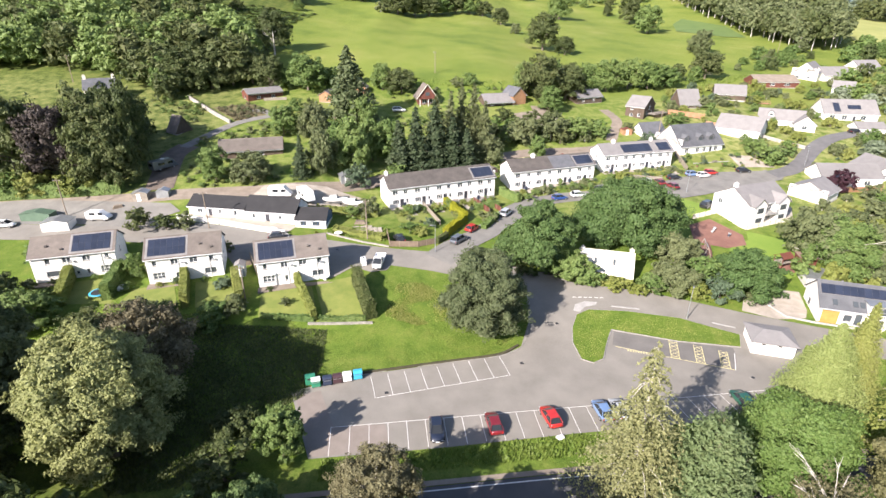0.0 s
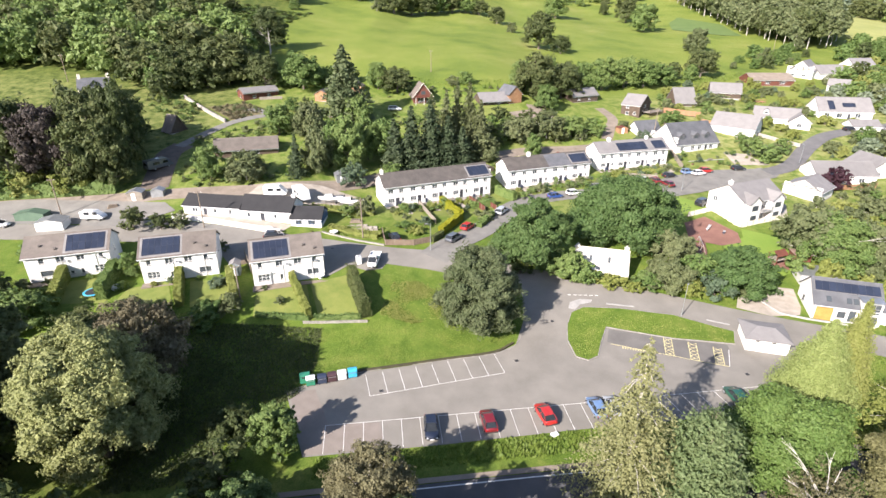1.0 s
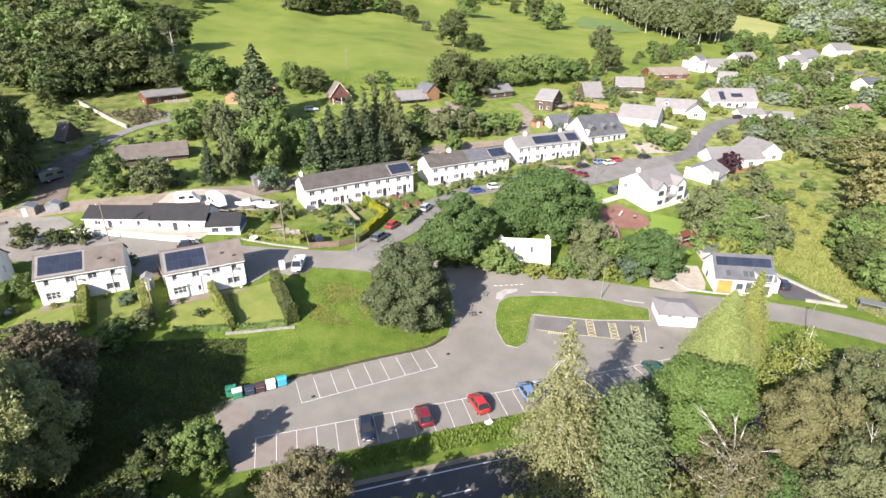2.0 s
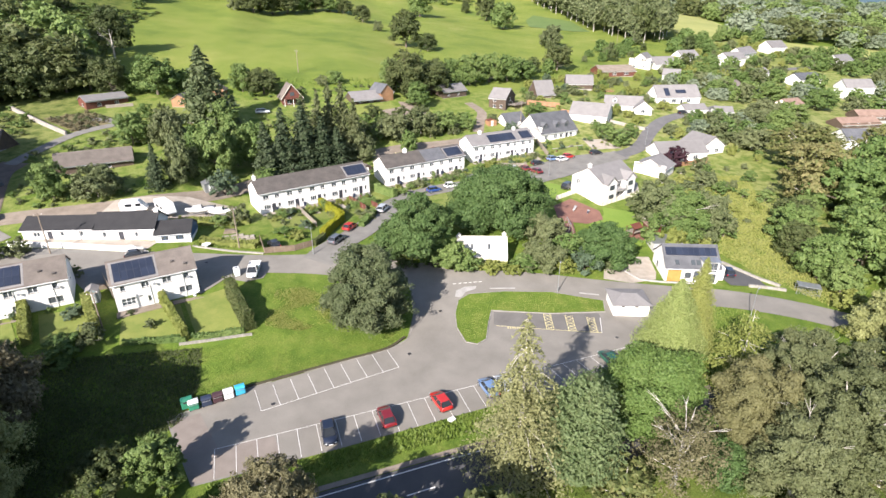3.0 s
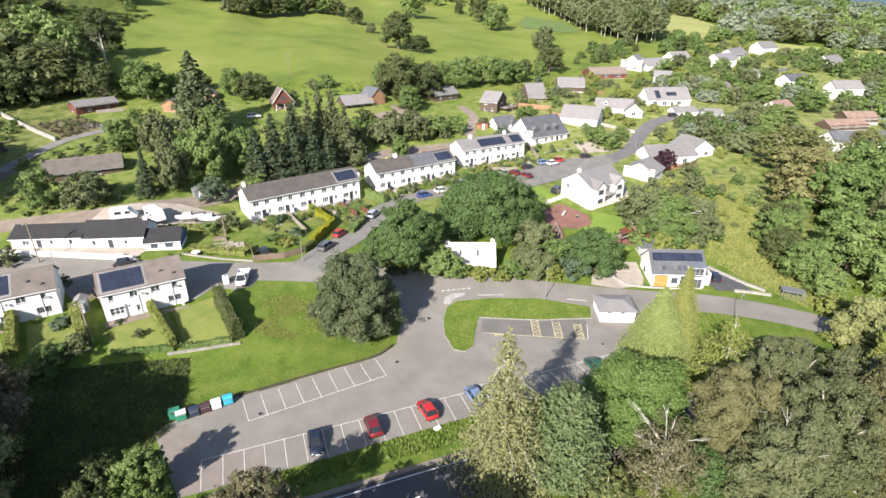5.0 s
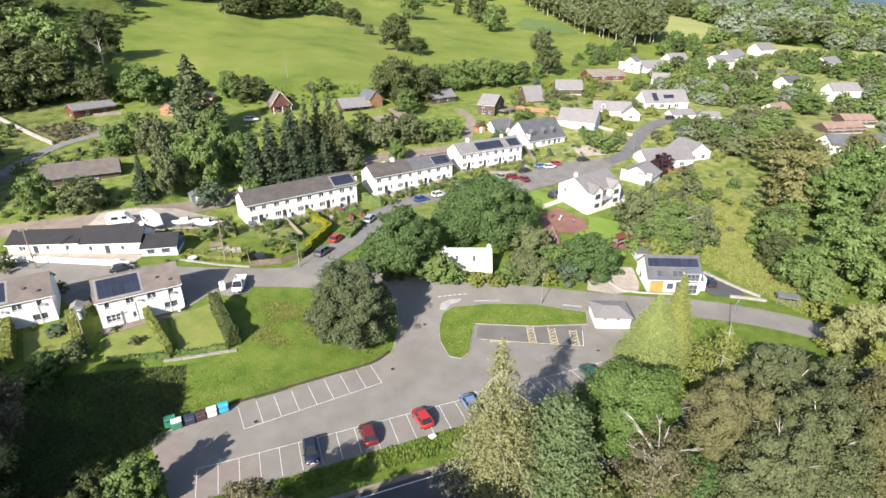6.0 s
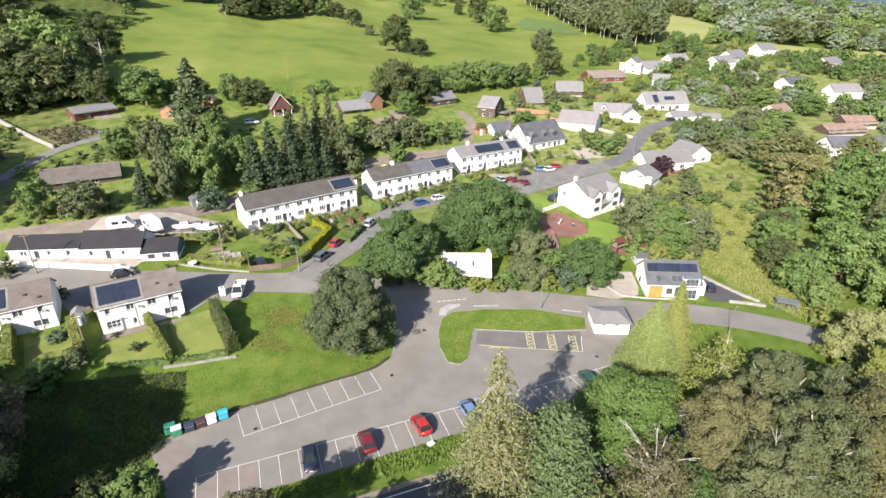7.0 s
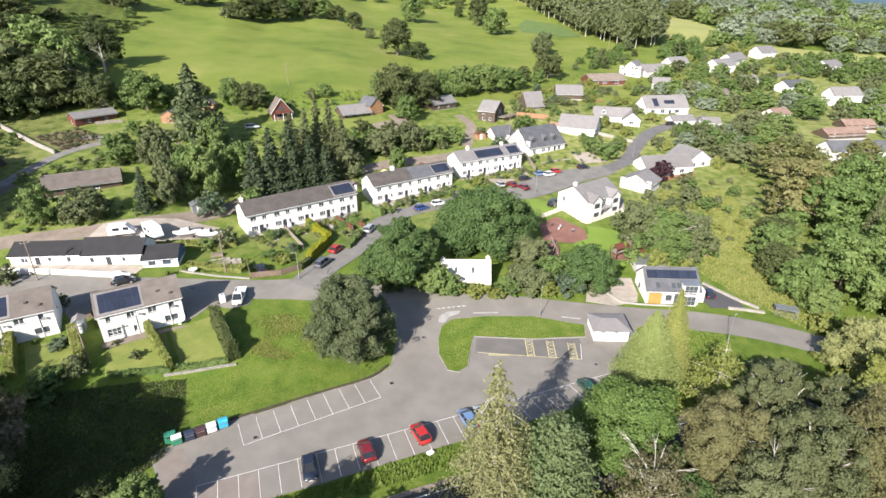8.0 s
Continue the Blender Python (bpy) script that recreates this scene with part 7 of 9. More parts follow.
def box_van(name, m, length, width, height, nose, label, category, colour="white"):
    """A motorhome or van: a rounded tall body with a sloping nose, windows and wheels."""
    v = thing(name, m, label, category, "vans and caravans")
    outline = ((-length / 2, 0.4), (length / 2 - 0.1, 0.4), (length / 2, 0.7), (length / 2 - nose * 0.35, 1.2), (length / 2 - nose, height - 0.15), (length / 2 - nose - 0.2, height), (-length / 2 + 0.15, height), (-length / 2, height - 0.2))
    bm = prism(bmesh.new(), outline, -width / 2, width / 2, "y")
    part("body", bevelled(bm, 0.06), PAINTS[colour], v)
    part("window", boxes((-length * 0.3, -width / 2 - 0.012, 1.3, -length * 0.05, -width / 2 + 0.02, 1.9)), CAR_GLASS, v)
    part("window", boxes((length * 0.08, -width / 2 - 0.012, 1.3, length * 0.28, -width / 2 + 0.02, 1.9)), CAR_GLASS, v)
    part("window", boxes((-length * 0.3, width / 2 - 0.02, 1.3, -length * 0.05, width / 2 + 0.012, 1.9)), CAR_GLASS, v)
    part("rear_window", boxes((-length / 2 - 0.012, -0.6, 1.3, -length / 2 + 0.03, 0.6, 1.9)), CAR_GLASS, v)
    part("roof_hatch", bevelled(boxes((-0.5, -0.35, height, 0.2, 0.35, height + 0.12)), 0.03), WHITE_TRIM, v)
    for x in (-length * 0.25, length * 0.3):
        for y in (-1, 1):
            w = part("wheel", kept(("van_tyre",), lambda: tube(bmesh.new(), [(0, -0.11, 0), (0, -0.1, 0), (0, 0.1, 0), (0, 0.11, 0)], [0.29, 0.33, 0.33, 0.29], 16)), RUBBER, v, at=pose(x, y * (width / 2 - 0.13), 0.33))
            part("rim", kept(("van_rim",), lambda: tube(bmesh.new(), [(0, -0.12, 0), (0, 0.12, 0)], [0.2, 0.2], 12)), METAL, w)
    return v


box_van("motorhome", on_road(-37.0, 115.4, 4, 0.09), 5.1, 2.1, 2.4, 1.4, "white motorhome parked on the gravel yard", "motorhome")
box_van("caravan", on_road(-31.2, 115.2, -58, 0.09), 6.0, 2.3, 2.6, 0.8, "large white caravan on the gravel yard", "caravan")
box_van("camper_van", on_road(-69.0, 128.0, 58, 0.1), 6.6, 2.2, 2.5, 1.4, "blue-grey camper van in deep shade by the track", "van", "grey")
box_van("white_van", on_road(-73.2, 105.9, 0, 0.05), 4.8, 1.9, 2.0, 1.6, "white van beside the road", "van")


def boat(m, label):
    b = thing("boat_on_trailer", m, label, "boat")
    st = ((-2.8, 0.75, 1.45, 0.9), (-2.6, 0.65, 1.5, 1.0), (-1.0, 0.55, 1.5, 1.08), (0.8, 0.55, 1.55, 1.0), (2.0, 0.75, 1.65, 0.62), (2.9, 1.2, 1.75, 0.12))
    part("hull", loft(st, ((-0.35, 0.0), (-0.85, 0.45), (-1.0, 1.0), (1.0, 1.0), (0.85, 0.45), (0.35, 0.0))), PAINTS["white"], b)
    part("cabin", bevelled(boxes((-0.4, -0.7, 1.5, 1.4, 0.7, 2.05)), 0.12), PAINTS["white"], b)
    part("windscreen", boxes((-0.55, -0.65, 1.6, -0.42, 0.65, 2.15)), CAR_GLASS, b)
    part("engine", bevelled(boxes((-3.2, -0.2, 0.7, -2.85, 0.2, 1.75)), 0.06), PLASTIC, b)
    part("trailer_frame", boxes((-2.6, -0.6, 0.42, 3.6, -0.5, 0.52), (-2.6, 0.5, 0.42, 3.6, 0.6, 0.52), (-1.2, -0.95, 0.4, -1.05, 0.95, 0.5), (1.5, -0.6, 0.42, 1.6, 0.6, 0.52)), METAL, b)
    for y in (-0.95, 0.95):
        part("wheel", kept(("trailer_tyre",), lambda: tube(bmesh.new(), [(0, -0.09, 0), (0, 0.09, 0)], [0.3, 0.3], 14)), RUBBER, b, at=pose(-1.1, y, 0.3))
    return b


boat(on_road(-24.6, 115.6, 190, 0.09), "white motor boat on a road trailer")
boat(on_road(-20.4, 115.4, 178, 0.09), "small white boat under repair on a trailer")


# ---- bins, poles, lamps and play equipment ----
BIN_PAINT = {"blue": surface("blue_plastic", (0.03, 0.30, 0.46), (0.05, 0.40, 0.58), 2, 0.5, bump=0.05), "white": surface("white_plastic", (0.58, 0.59, 0.58), (0.70, 0.71, 0.70), 2, 0.5, bump=0.05), "brown": surface("brown_plastic", (0.045, 0.022, 0.026), (0.07, 0.035, 0.04), 2, 0.5, bump=0.05), "navy": surface("navy_plastic", (0.018, 0.026, 0.05), (0.03, 0.042, 0.075), 2, 0.5, bump=0.05), "green": surface("green_plastic", (0.02, 0.16, 0.09), (0.035, 0.22, 0.13), 2, 0.5, bump=0.05)}


def recycling_bin(x, y, deg, colour, lid, label):
    b = thing("recycling_bin", on_road(x, y, deg, 0.05), label, "bin", "recycling bins")
    part("body", kept(("bin_body", colour), lambda: bevelled(boxes((-0.6, -0.5, 0.14, 0.6, 0.5, 1.12)), 0.05)), BIN_PAINT[colour], b)
    part("lid", kept(("bin_lid", lid), lambda: bevelled(prism(bmesh.new(), ((-0.54, 1.12), (0.54, 1.12), (0.5, 1.22), (0.15, 1.36), (-0.3, 1.36), (-0.52, 1.24)), -0.63, 0.63), 0.03)), BIN_PAINT[lid], b)
    for u in (-0.48, 0.48):
        for v in (-0.38, 0.38):
            part("castor", kept(("castor",), lambda: tube(bmesh.new(), [(0, -0.03, 0), (0, 0.03, 0)], [0.085, 0.085], 10)), RUBBER, b, at=pose(u, v, 0.085))
    part("handle", kept(("bin_handle",), lambda: boxes((-0.5, -0.60, 0.95, 0.5, -0.55, 1.0), (-0.5, -0.55, 0.95, -0.45, -0.5, 1.0), (0.45, -0.55, 0.95, 0.5, -0.5, 1.0))), METAL, b)


for x, y, c, lid, label in ((-17.4, 59.0, "green", "white", "green recycling bin with white flaps"), (-15.9, 59.4, "navy", "navy", "dark navy recycling bin"), (-14.6, 59.8, "brown", "brown", "dark brown recycling bin"), (-13.3, 60.2, "white", "white", "white plastic recycling bin with lid"), (-11.9, 60.7, "blue", "blue", "bright blue recycling bin with a label")):
    recycling_bin(x, y, 15, c, lid, label)
b = thing("clothes_bank", on_road(-18.3, 59.6, 15, 0.05), "low green steel recycling box", "bin")
part("body", bevelled(boxes((-0.7, -0.5, 0, 0.7, 0.5, 1.3)), 0.06), BIN_PAINT["green"], b)
part("chute", bevelled(boxes((-0.4, -0.6, 0.9, 0.4, -0.5, 1.15)), 0.03), PLASTIC, b)


def telegraph_pole(x, y, height, label="weathered timber telegraph pole with crossarm"):
    p = thing("telegraph_pole", turned(x, y, 20), label, "pole", "telegraph poles")
    part("pole", tube(bmesh.new(), [(0, 0, -0.4), (0, 0, height)], [0.14, 0.09], 8), POLE_WOOD, p)
    part("crossarm", boxes((-0.7, -0.06, height - 0.5, 0.7, 0.06, height - 0.38)), POLE_WOOD, p)
    for u in (-0.6, 0.6):
        part("insulator", kept(("insulator",), lambda: tube(bmesh.new(), [(0, 0, 0), (0, 0, 0.16)], [0.05, 0.03], 6)), WHITE_TRIM, p, at=pose(u, 0, height - 0.38))


for x, y, hgt in ((-15.3, 99.0, 8.5), (-81, 107.2, 8.5), (-48.6, 102.4, 8.0), (-3.3, 216.5, 8.0), (186, 315, 9), (-29, 143, 9), (-32.6, 76.5, 6.5), (68, 168, 8.5), (-128, 191, 9.0)):
    telegraph_pole(x, y, hgt)


def street_lamp(x, y, deg, height=5.6):
    s = thing("street_lamp", turned(x, y, deg), "slender grey street lamp with a short arm", "street lamp", "street lamps")
    part("column", tube(bmesh.new(), [(0, 0, -0.3), (0, 0, 1.2), (0, 0, 1.25), (0, 0, height)], [0.1, 0.1, 0.06, 0.045], 8), METAL, s)
    part("arm", tube(bmesh.new(), [(0, 0, height - 0.05), (0.5, 0, height + 0.1)], [0.035, 0.03], 6), METAL, s)
    part("lantern", bevelled(boxes((0.45, -0.12, height + 0.04, 1.05, 0.12, height + 0.18)), 0.04), METAL, s)


for x, y, d in ((68.2, 60.9, 30), (-1.5, 93.6, 200), (40.6, 75.9, 60), (104, 149.5, 210), (61.5, 128.5, 200)):
    street_lamp(x, y, d)

s = thing("steel_cage", on_road(83.0, 66.6, -38, 0.0), "galvanised mesh storage cage beside the road", "cage")
part("frame", boxes((0, 0, 0, 0.06, 0.06, 1.7), (3.6, 0, 0, 3.66, 0.06, 1.7), (0, 2.0, 0, 0.06, 2.06, 1.7), (3.6, 2.0, 0, 3.66, 2.06, 1.7), (0, 0, 1.64, 3.66, 0.06, 1.7), (0, 2.0, 1.64, 3.66, 2.06, 1.7)), METAL, s)
part("mesh", boxes(*[(0.06 + i * 0.18, 0.02, 0.05, 0.075 + i * 0.18, 0.035, 1.64) for i in range(20)], *[(0.06, 0.02, 0.2 + i * 0.25, 3.6, 0.03, 0.215 + i * 0.25) for i in range(6)]), METAL, s)
part("lid", boxes((0.0, 0.0, 1.701, 3.66, 2.06, 1.74)), METAL, s)

s = thing("swing_frame", turned(52.6, 97.2, 75), "timber and steel swing frame on bark", "swing")
part("crossbar", tube(bmesh.new(), [(-2.4, 0, 2.4), (2.4, 0, 2.4)], [0.06, 0.06], 8), METAL, s)
for x in (-2.4, 2.4):
    for y in (-0.9, 0.9):
        part("leg", tube(bmesh.new(), [(x, y, -0.1), (x, 0, 2.4)], [0.07, 0.06], 8), TIMBER_GREY, s)
for x in (-1.1, 1.1):
    seat = part("seat", boxes((x - 0.24, -0.1, 0.5, x + 0.24, 0.1, 0.55)), PLASTIC, s)
    part("chain", boxes((x - 0.23, -0.012, 0.55, x - 0.21, 0.012, 2.36), (x + 0.21, -0.012, 0.55, x + 0.23, 0.012, 2.36)), METAL, seat)
s = thing("climbing_frame", turned(66.0, 93.2, 20), "brown timber climbing frame", "climbing frame")
for x in (-1.2, 1.2):
    for y in (-0.9, 0.9):
        part("post", boxes((x - 0.07, y - 0.07, -0.1, x + 0.07, y + 0.07, 2.2)), TIMBER_RED, s)
part("platform", boxes((-1.3, -1.0, 1.1, 1.3, 1.0, 1.2)), TIMBER_GREY, s)
part("roof", prism(bmesh.new(), ((-1.2, 2.1), (0, 2.9), (1.2, 2.1), (1.2, 2.18), (0, 2.98), (-1.2, 2.18)), -1.4, 1.4), TIMBER_RED, s)
for x, y, label, m in ((58.2, 106.2, "white spring rocker on the play surface", "white"), (61.0, 104.6, "dark roundabout on the play surface", "navy"), (59.0, 107.2, "pale balance seat on the play surface", "white")):
    s = thing("spring_rocker", turned(x, y, 40), label, "play equipment", "play equipment")
    part("spring", tube(bmesh.new(), [(0, 0, 0), (0, 0, 0.45)], [0.12, 0.10], 10), METAL, s)
    part("seat", bevelled(boxes((-0.55, -0.18, 0.45, 0.55, 0.18, 0.62)), 0.05), BIN_PAINT[m], s)
    part("handle", boxes((0.1, -0.3, 0.62, 0.16, 0.3, 0.95)), METAL, s)

s = thing("trampoline", turned(-57.4, 77.8, 0), "round blue garden trampoline on the lawn", "trampoline")
part("mat", tube(bmesh.new(), [(0, 0, 0.62), (0, 0, 0.66)], [1.2, 1.2], 20), PLASTIC, s)
part("pad", tube(bmesh.new(), [(0, 0, 0.6), (0, 0, 0.655)], [1.55, 1.5], 20), BIN_PAINT["blue"], s)
for i in range(6):
    part("leg", kept(("trampoline_leg",), lambda: tube(bmesh.new(), [(1.4, 0, 0), (1.4, 0, 0.62)], [0.03, 0.03], 6)), METAL, s, at=pose(0, 0, 0, 0, 0, i * 60))
s = thing("paddling_pool", turned(-54.6, 79.8, 0), "pale blue paddling pool on the lawn", "pool")
part("wall", tube(bmesh.new(), [(0, 0, 0.0), (0, 0, 0.4)], [0.9, 0.85], 18), BIN_PAINT["white"], s)

for x, y, deg, label in ((-21.4, 100.4, 10, "pale plastic water butt"), (-35.0, 101.2, 0, "white round garden table"), (-20.8, 83.2, 0, "white round garden drum table")):
    s = thing("garden_table", turned(x, y, deg), label, "table", "garden tables")
    part("top", tube(bmesh.new(), [(0, 0, 0.7), (0, 0, 0.75)], [0.85, 0.85], 18), BIN_PAINT["white"], s)
    part("pedestal", tube(bmesh.new(), [(0, 0, 0), (0, 0, 0.7)], [0.3, 0.08], 10), BIN_PAINT["white"], s)
s = thing("white_tank", turned(-14.6, 88.2, 15), "white upright tank beside the hedge", "tank")
part("shell", bevelled(boxes((-0.5, -0.7, 0, 0.5, 0.7, 1.4)), 0.12), BIN_PAINT["white"], s)
part("cap", tube(bmesh.new(), [(0, 0, 1.38), (0, 0, 1.48)], [0.15, 0.15], 10), PLASTIC, s)
s = thing("rubble_bag", on_road(14.4, 49.6, 20, 0.0), "white rubble bag on the verge", "bag")
part("sack", bevelled(boxes((-0.5, -0.35, 0, 0.5, 0.35, 0.35), ), 0.12), BIN_PAINT["white"], s)

for x, y in ((11.6, 64.2), (-7.6, 57.6), (18.6, 74.0), (44.0, 61.2), (-20.5, 93.8)):
    d = thing("drain_cover", on_road(x, y, 20, 0.055), "dark iron drain cover in the asphalt", "drain cover", "drain covers")
    part("frame", boxes((-0.32, -0.32, 0.0, 0.32, 0.32, 0.045)), STONE, d)
    part("grate", boxes((-0.26, -0.26, 0.045, 0.26, 0.26, 0.055)), PLASTIC, d)


# ---- small garden things ----
def garden_bench(x, y, deg):
    s = thing("garden_bench", turned(x, y, deg), "weathered timber garden bench beside a house", "bench", "garden benches")
    for i in range(4):
        part("seat_slat", kept(("bench_slat",), lambda: boxes((-0.75, -0.05, 0, 0.75, 0.05, 0.03))), TIMBER_GREY, s, at=pose(0, -0.18 + i * 0.12, 0.43))
    for i in range(3):
        part("back_slat", kept(("bench_slat",), lambda: boxes((-0.75, -0.05, 0, 0.75, 0.05, 0.03))), TIMBER_GREY, s, at=pose(0, 0.26 + 0.03 * i, 0.55 + i * 0.14, 80))
    for q in (-0.65, 0.65):
        part("leg", boxes((q - 0.04, -0.22, 0, q + 0.04, -0.16, 0.43), (q - 0.04, 0.24, 0, q + 0.04, 0.30, 0.9), (q - 0.04, -0.22, 0.38, q + 0.04, 0.30, 0.43)), TIMBER_GREY, s)


for x, y, d in ((-66.4, 83.6, 12), (-47.4, 83.0, 12), (-28.4, 82.2, 12), (3.0, 121.6, 22), (20.0, 127.4, 20), (78.0, 150.0, 190)):
    garden_bench(x, y, d)


def log_stack(x, y, deg, n, label):
    """Sawn logs stacked on the ground."""
    s = thing("log_stack", turned(x, y, deg), label, "log stack", "log stacks")
    for row in range(3):
        for i in range(n - row):
            part("log", kept(("log",), lambda: tube(bmesh.new(), [(0, -0.5, 0), (0, 0.5, 0)], [0.14, 0.13], 8)), POLE_WOOD, s, at=pose((i + row * 0.5) * 0.28, 0, 0.14 + row * 0.24))


for x, y, d, n in ((-37.2, 87.6, 20, 8), (-52.0, 91.0, 10, 6), (27.6, 141.6, 20, 9), (5.6, 137.4, 20, 7), (-19.0, 106.8, 0, 9), (-72.6, 110.2, 30, 8)):
    log_stack(x, y, d, n, "stack of cut brown logs")


def wheelie_bin(x, y, deg, colour, label):
    s = thing("wheelie_bin", turned(x, y, deg), label, "bin", "wheelie bins")
    part("body", prism(bmesh.new(), ((-0.24, 0.08), (0.24, 0.08), (0.29, 0.98), (-0.29, 0.98)), -0.32, 0.32, "y"), BIN_PAINT[colour], s)
    part("lid", bevelled(boxes((-0.31, -0.36, 0.985, 0.31, 0.36, 1.06)), 0.03), BIN_PAINT[colour], s)
    for q in (-0.22, 0.22):
        part("wheel", tube(bmesh.new(), [(q - 0.03, 0.3, 0.1), (q + 0.03, 0.3, 0.1)], [0.1, 0.1], 10), RUBBER, s)


for x, y, d, c in ((-66.0, 91.2, 10, "navy"), (-54.8, 90.4, 10, "blue"), (-45.8, 90.6, 12, "navy"), (-34.2, 90.6, 10, "navy"), (-33.4, 90.8, 10, "blue"), (-20.4, 84.8, 100, "navy"), (-9.0, 117.9, 20, "navy"), (-3.0, 120.2, 20, "navy"), (8.6, 124.9, 20, "navy"), (21.2, 130.8, 20, "navy"), (33.4, 135.4, 20, "navy"), (46.0, 141.9, 15, "navy"), (58.6, 145.2, 15, "navy"), (65.4, 79.2, 340, "navy")):
    wheelie_bin(x, y, d, c, "dark plastic wheelie bin beside a house" if c == "navy" else "blue plastic wheelie bin beside a house")


def flower_pot(x, y, size):
    s = thing("flower_pot", turned(x, y, 0), "clay pot with a green garden plant", "pot", "flower pots")
    part("pot", tube(bmesh.new(), [(0, 0, 0), (0, 0, size * 0.8), (0, 0, size * 0.82)], [size * 0.32, size * 0.48, size * 0.4], 12), MULCH, s)
    part("plant", crown_data("plant", [((0, 0, size * 1.15), (size * 0.55, size * 0.55, size * 0.5))], 90, size * 0.3, int(abs(x * 10)), 0.6, 1.4, 5), LEAF_GREEN, s)


for x, y, q in ((-67.8, 83.2, 0.6), (-64.0, 84.4, 0.5), (-49.4, 82.6, 0.6), (-44.8, 83.6, 0.5), (-30.6, 81.8, 0.6), (-25.0, 83.2, 0.5), (-8.2, 116.9, 0.6), (1.0, 120.5, 0.6), (10.4, 124.6, 0.6), (26.4, 132.6, 0.6), (37.2, 136.4, 0.6), (51.0, 143.2, 0.6), (61.6, 146.0, 0.6), (72.0, 147.2, 0.6), (80.0, 148.8, 0.6)):
    flower_pot(x, y, q)


# ---- planting: kinds of trees built once, then copied ----
KINDS = {}
MAKERS = {
    "d": lambda m, s, n, q, k: broad_tree("broadleaf_tree", m, "dark green spreading broadleaved tree", s, 14, 7.5, LEAF_DARK, BARK, n, q, 0.06, k, "village trees"),
    "g": lambda m, s, n, q, k: broad_tree("broadleaf_tree", m, "mid-green rounded broadleaved garden tree", s, 12, 6.5, LEAF_GREEN, BARK, n, q, 0.05, k, "village trees"),
    "o": lambda m, s, n, q, k: broad_tree("willow_tree", m, "olive-green bushy willow with pale twigs", s, 9, 6.0, LEAF_OLIVE, PALE_BARK, n, q, 0.03, k, "village trees"),
    "f": lambda m, s, n, q, k: broad_tree("field_oak", m, "spreading dark oak in the pasture", s, 17, 11, LEAF_DARK, BARK, n, q * 1.3, 0.16, k, "field trees"),
    "l": lambda m, s, n, q, k: broad_tree("lime_bush", m, "bright yellow-green rounded garden bush", s, 6, 5.0, LEAF_LIME, BARK, n, q * 0.75, 0.02, k, "village trees"),
    "b": lambda m, s, n, q, k: broad_tree("blue_bush", m, "dense blue-green rounded garden bush", s, 6, 4.0, LEAF_BLUE, BARK, n, q * 0.6, 0.02, k, "village trees"),
    "p": lambda m, s, n, q, k: broad_tree("plum_tree", m, "dark purple-leaved plum tree", s, 6, 3.6, LEAF_PLUM, BARK, n, q * 0.6, 0.08, k, "village trees"),
    "s": lambda m, s, n, q, k: conifer("spruce_tree", m, "dark green spruce with drooping boughs", s, 18, 4.2, LEAF_FIR, BARK, 36, 0.46, "spruces", 0.35, 0.35, 0.02, 14, inner=0.5),
    "w": lambda m, s, n, q, k: conifer("larch_tree", m, "brown-green larch with ragged boughs", s, 20, 4.8, LEAF_DULL, BARK, 34, 0.46, "spruces", 0.45, 0.25, 0.04, 13, inner=0.4),
    "c": lambda m, s, n, q, k: broad_tree("copper_beech", m, "dull purple-brown copper beech tree", s, 18, 9.0, LEAF_COPPER, BARK, n, q * 1.2, 0.05, k, "village trees"),
    "y": lambda m, s, n, q, k: broad_tree("birch_tree", m, "yellow-brown birch with turning leaves", s, 16, 8.0, LEAF_WARM, PALE_BARK, n, q * 1.1, 0.05, k, "village trees"),
}
SIZES = {"d": (14, 7.5), "g": (12, 6.5), "o": (9, 6.0), "f": (17, 11), "l": (6, 5.0), "b": (6, 4.0), "p": (6, 3.6), "c": (18, 9.0), "s": (18, 4.2), "w": (20, 4.8), "y": (16, 8.0)}
pick = random.Random(5)


def plant(kind, x, y, height, radius):
    """Plants a tree of a kind: the first of each variety and size is built, and the rest are its copies, turned and stretched."""
    h0, r0 = SIZES[kind]
    variety = pick.randrange(3)
    grade = 0 if height < 3.2 else 1 if height < 7 else 2
    m = pose(x, y, hz(x, y) - 0.1, 0, 0, pick.uniform(0, 360)) @ Matrix.Diagonal((radius / r0, radius / r0, height / h0, 1))
    key = (kind, grade, variety)
    if key not in KINDS:
        n, q, k = ((420, 0.95, 6), (850, 0.74, 9), (3600, 0.44, 18))[grade]
        KINDS[key] = MAKERS[kind](Matrix.Identity(4), 100 + 7 * variety + 31 * ord(kind) + grade, n, q, k)
        KINDS[key].matrix_basis = m
        return KINDS[key]
    t = KINDS[key]
    t2 = copy_thing(t, m)
    t2.matrix_basis = m
    return t2


for row in (
    ("d", -89, 193, 15, 8), ("d", -81, 193, 14, 8), ("d", -75, 197, 13, 8), ("d", -69, 200, 11, 7), ("d", -71.5, 240, 18, 8.4), ("d", -61, 194, 13, 6), ("g", -48, 195, 13, 8), ("g", -22, 198, 10, 4.3), ("d", -15, 196, 9, 7), ("g", -45, 150, 9, 5), ("o", -36, 149, 9.5, 4.8), ("g", -54, 122, 9, 3.9), ("o", -45.6, 122.0, 7.2, 4.9), ("s", -34.5, 126, 10, 2.6), ("o", -30, 129, 11.5, 4.2), ("g", -23, 134, 14, 5.2), ("g", -27, 138, 11, 4.2),
):
    plant(*row)
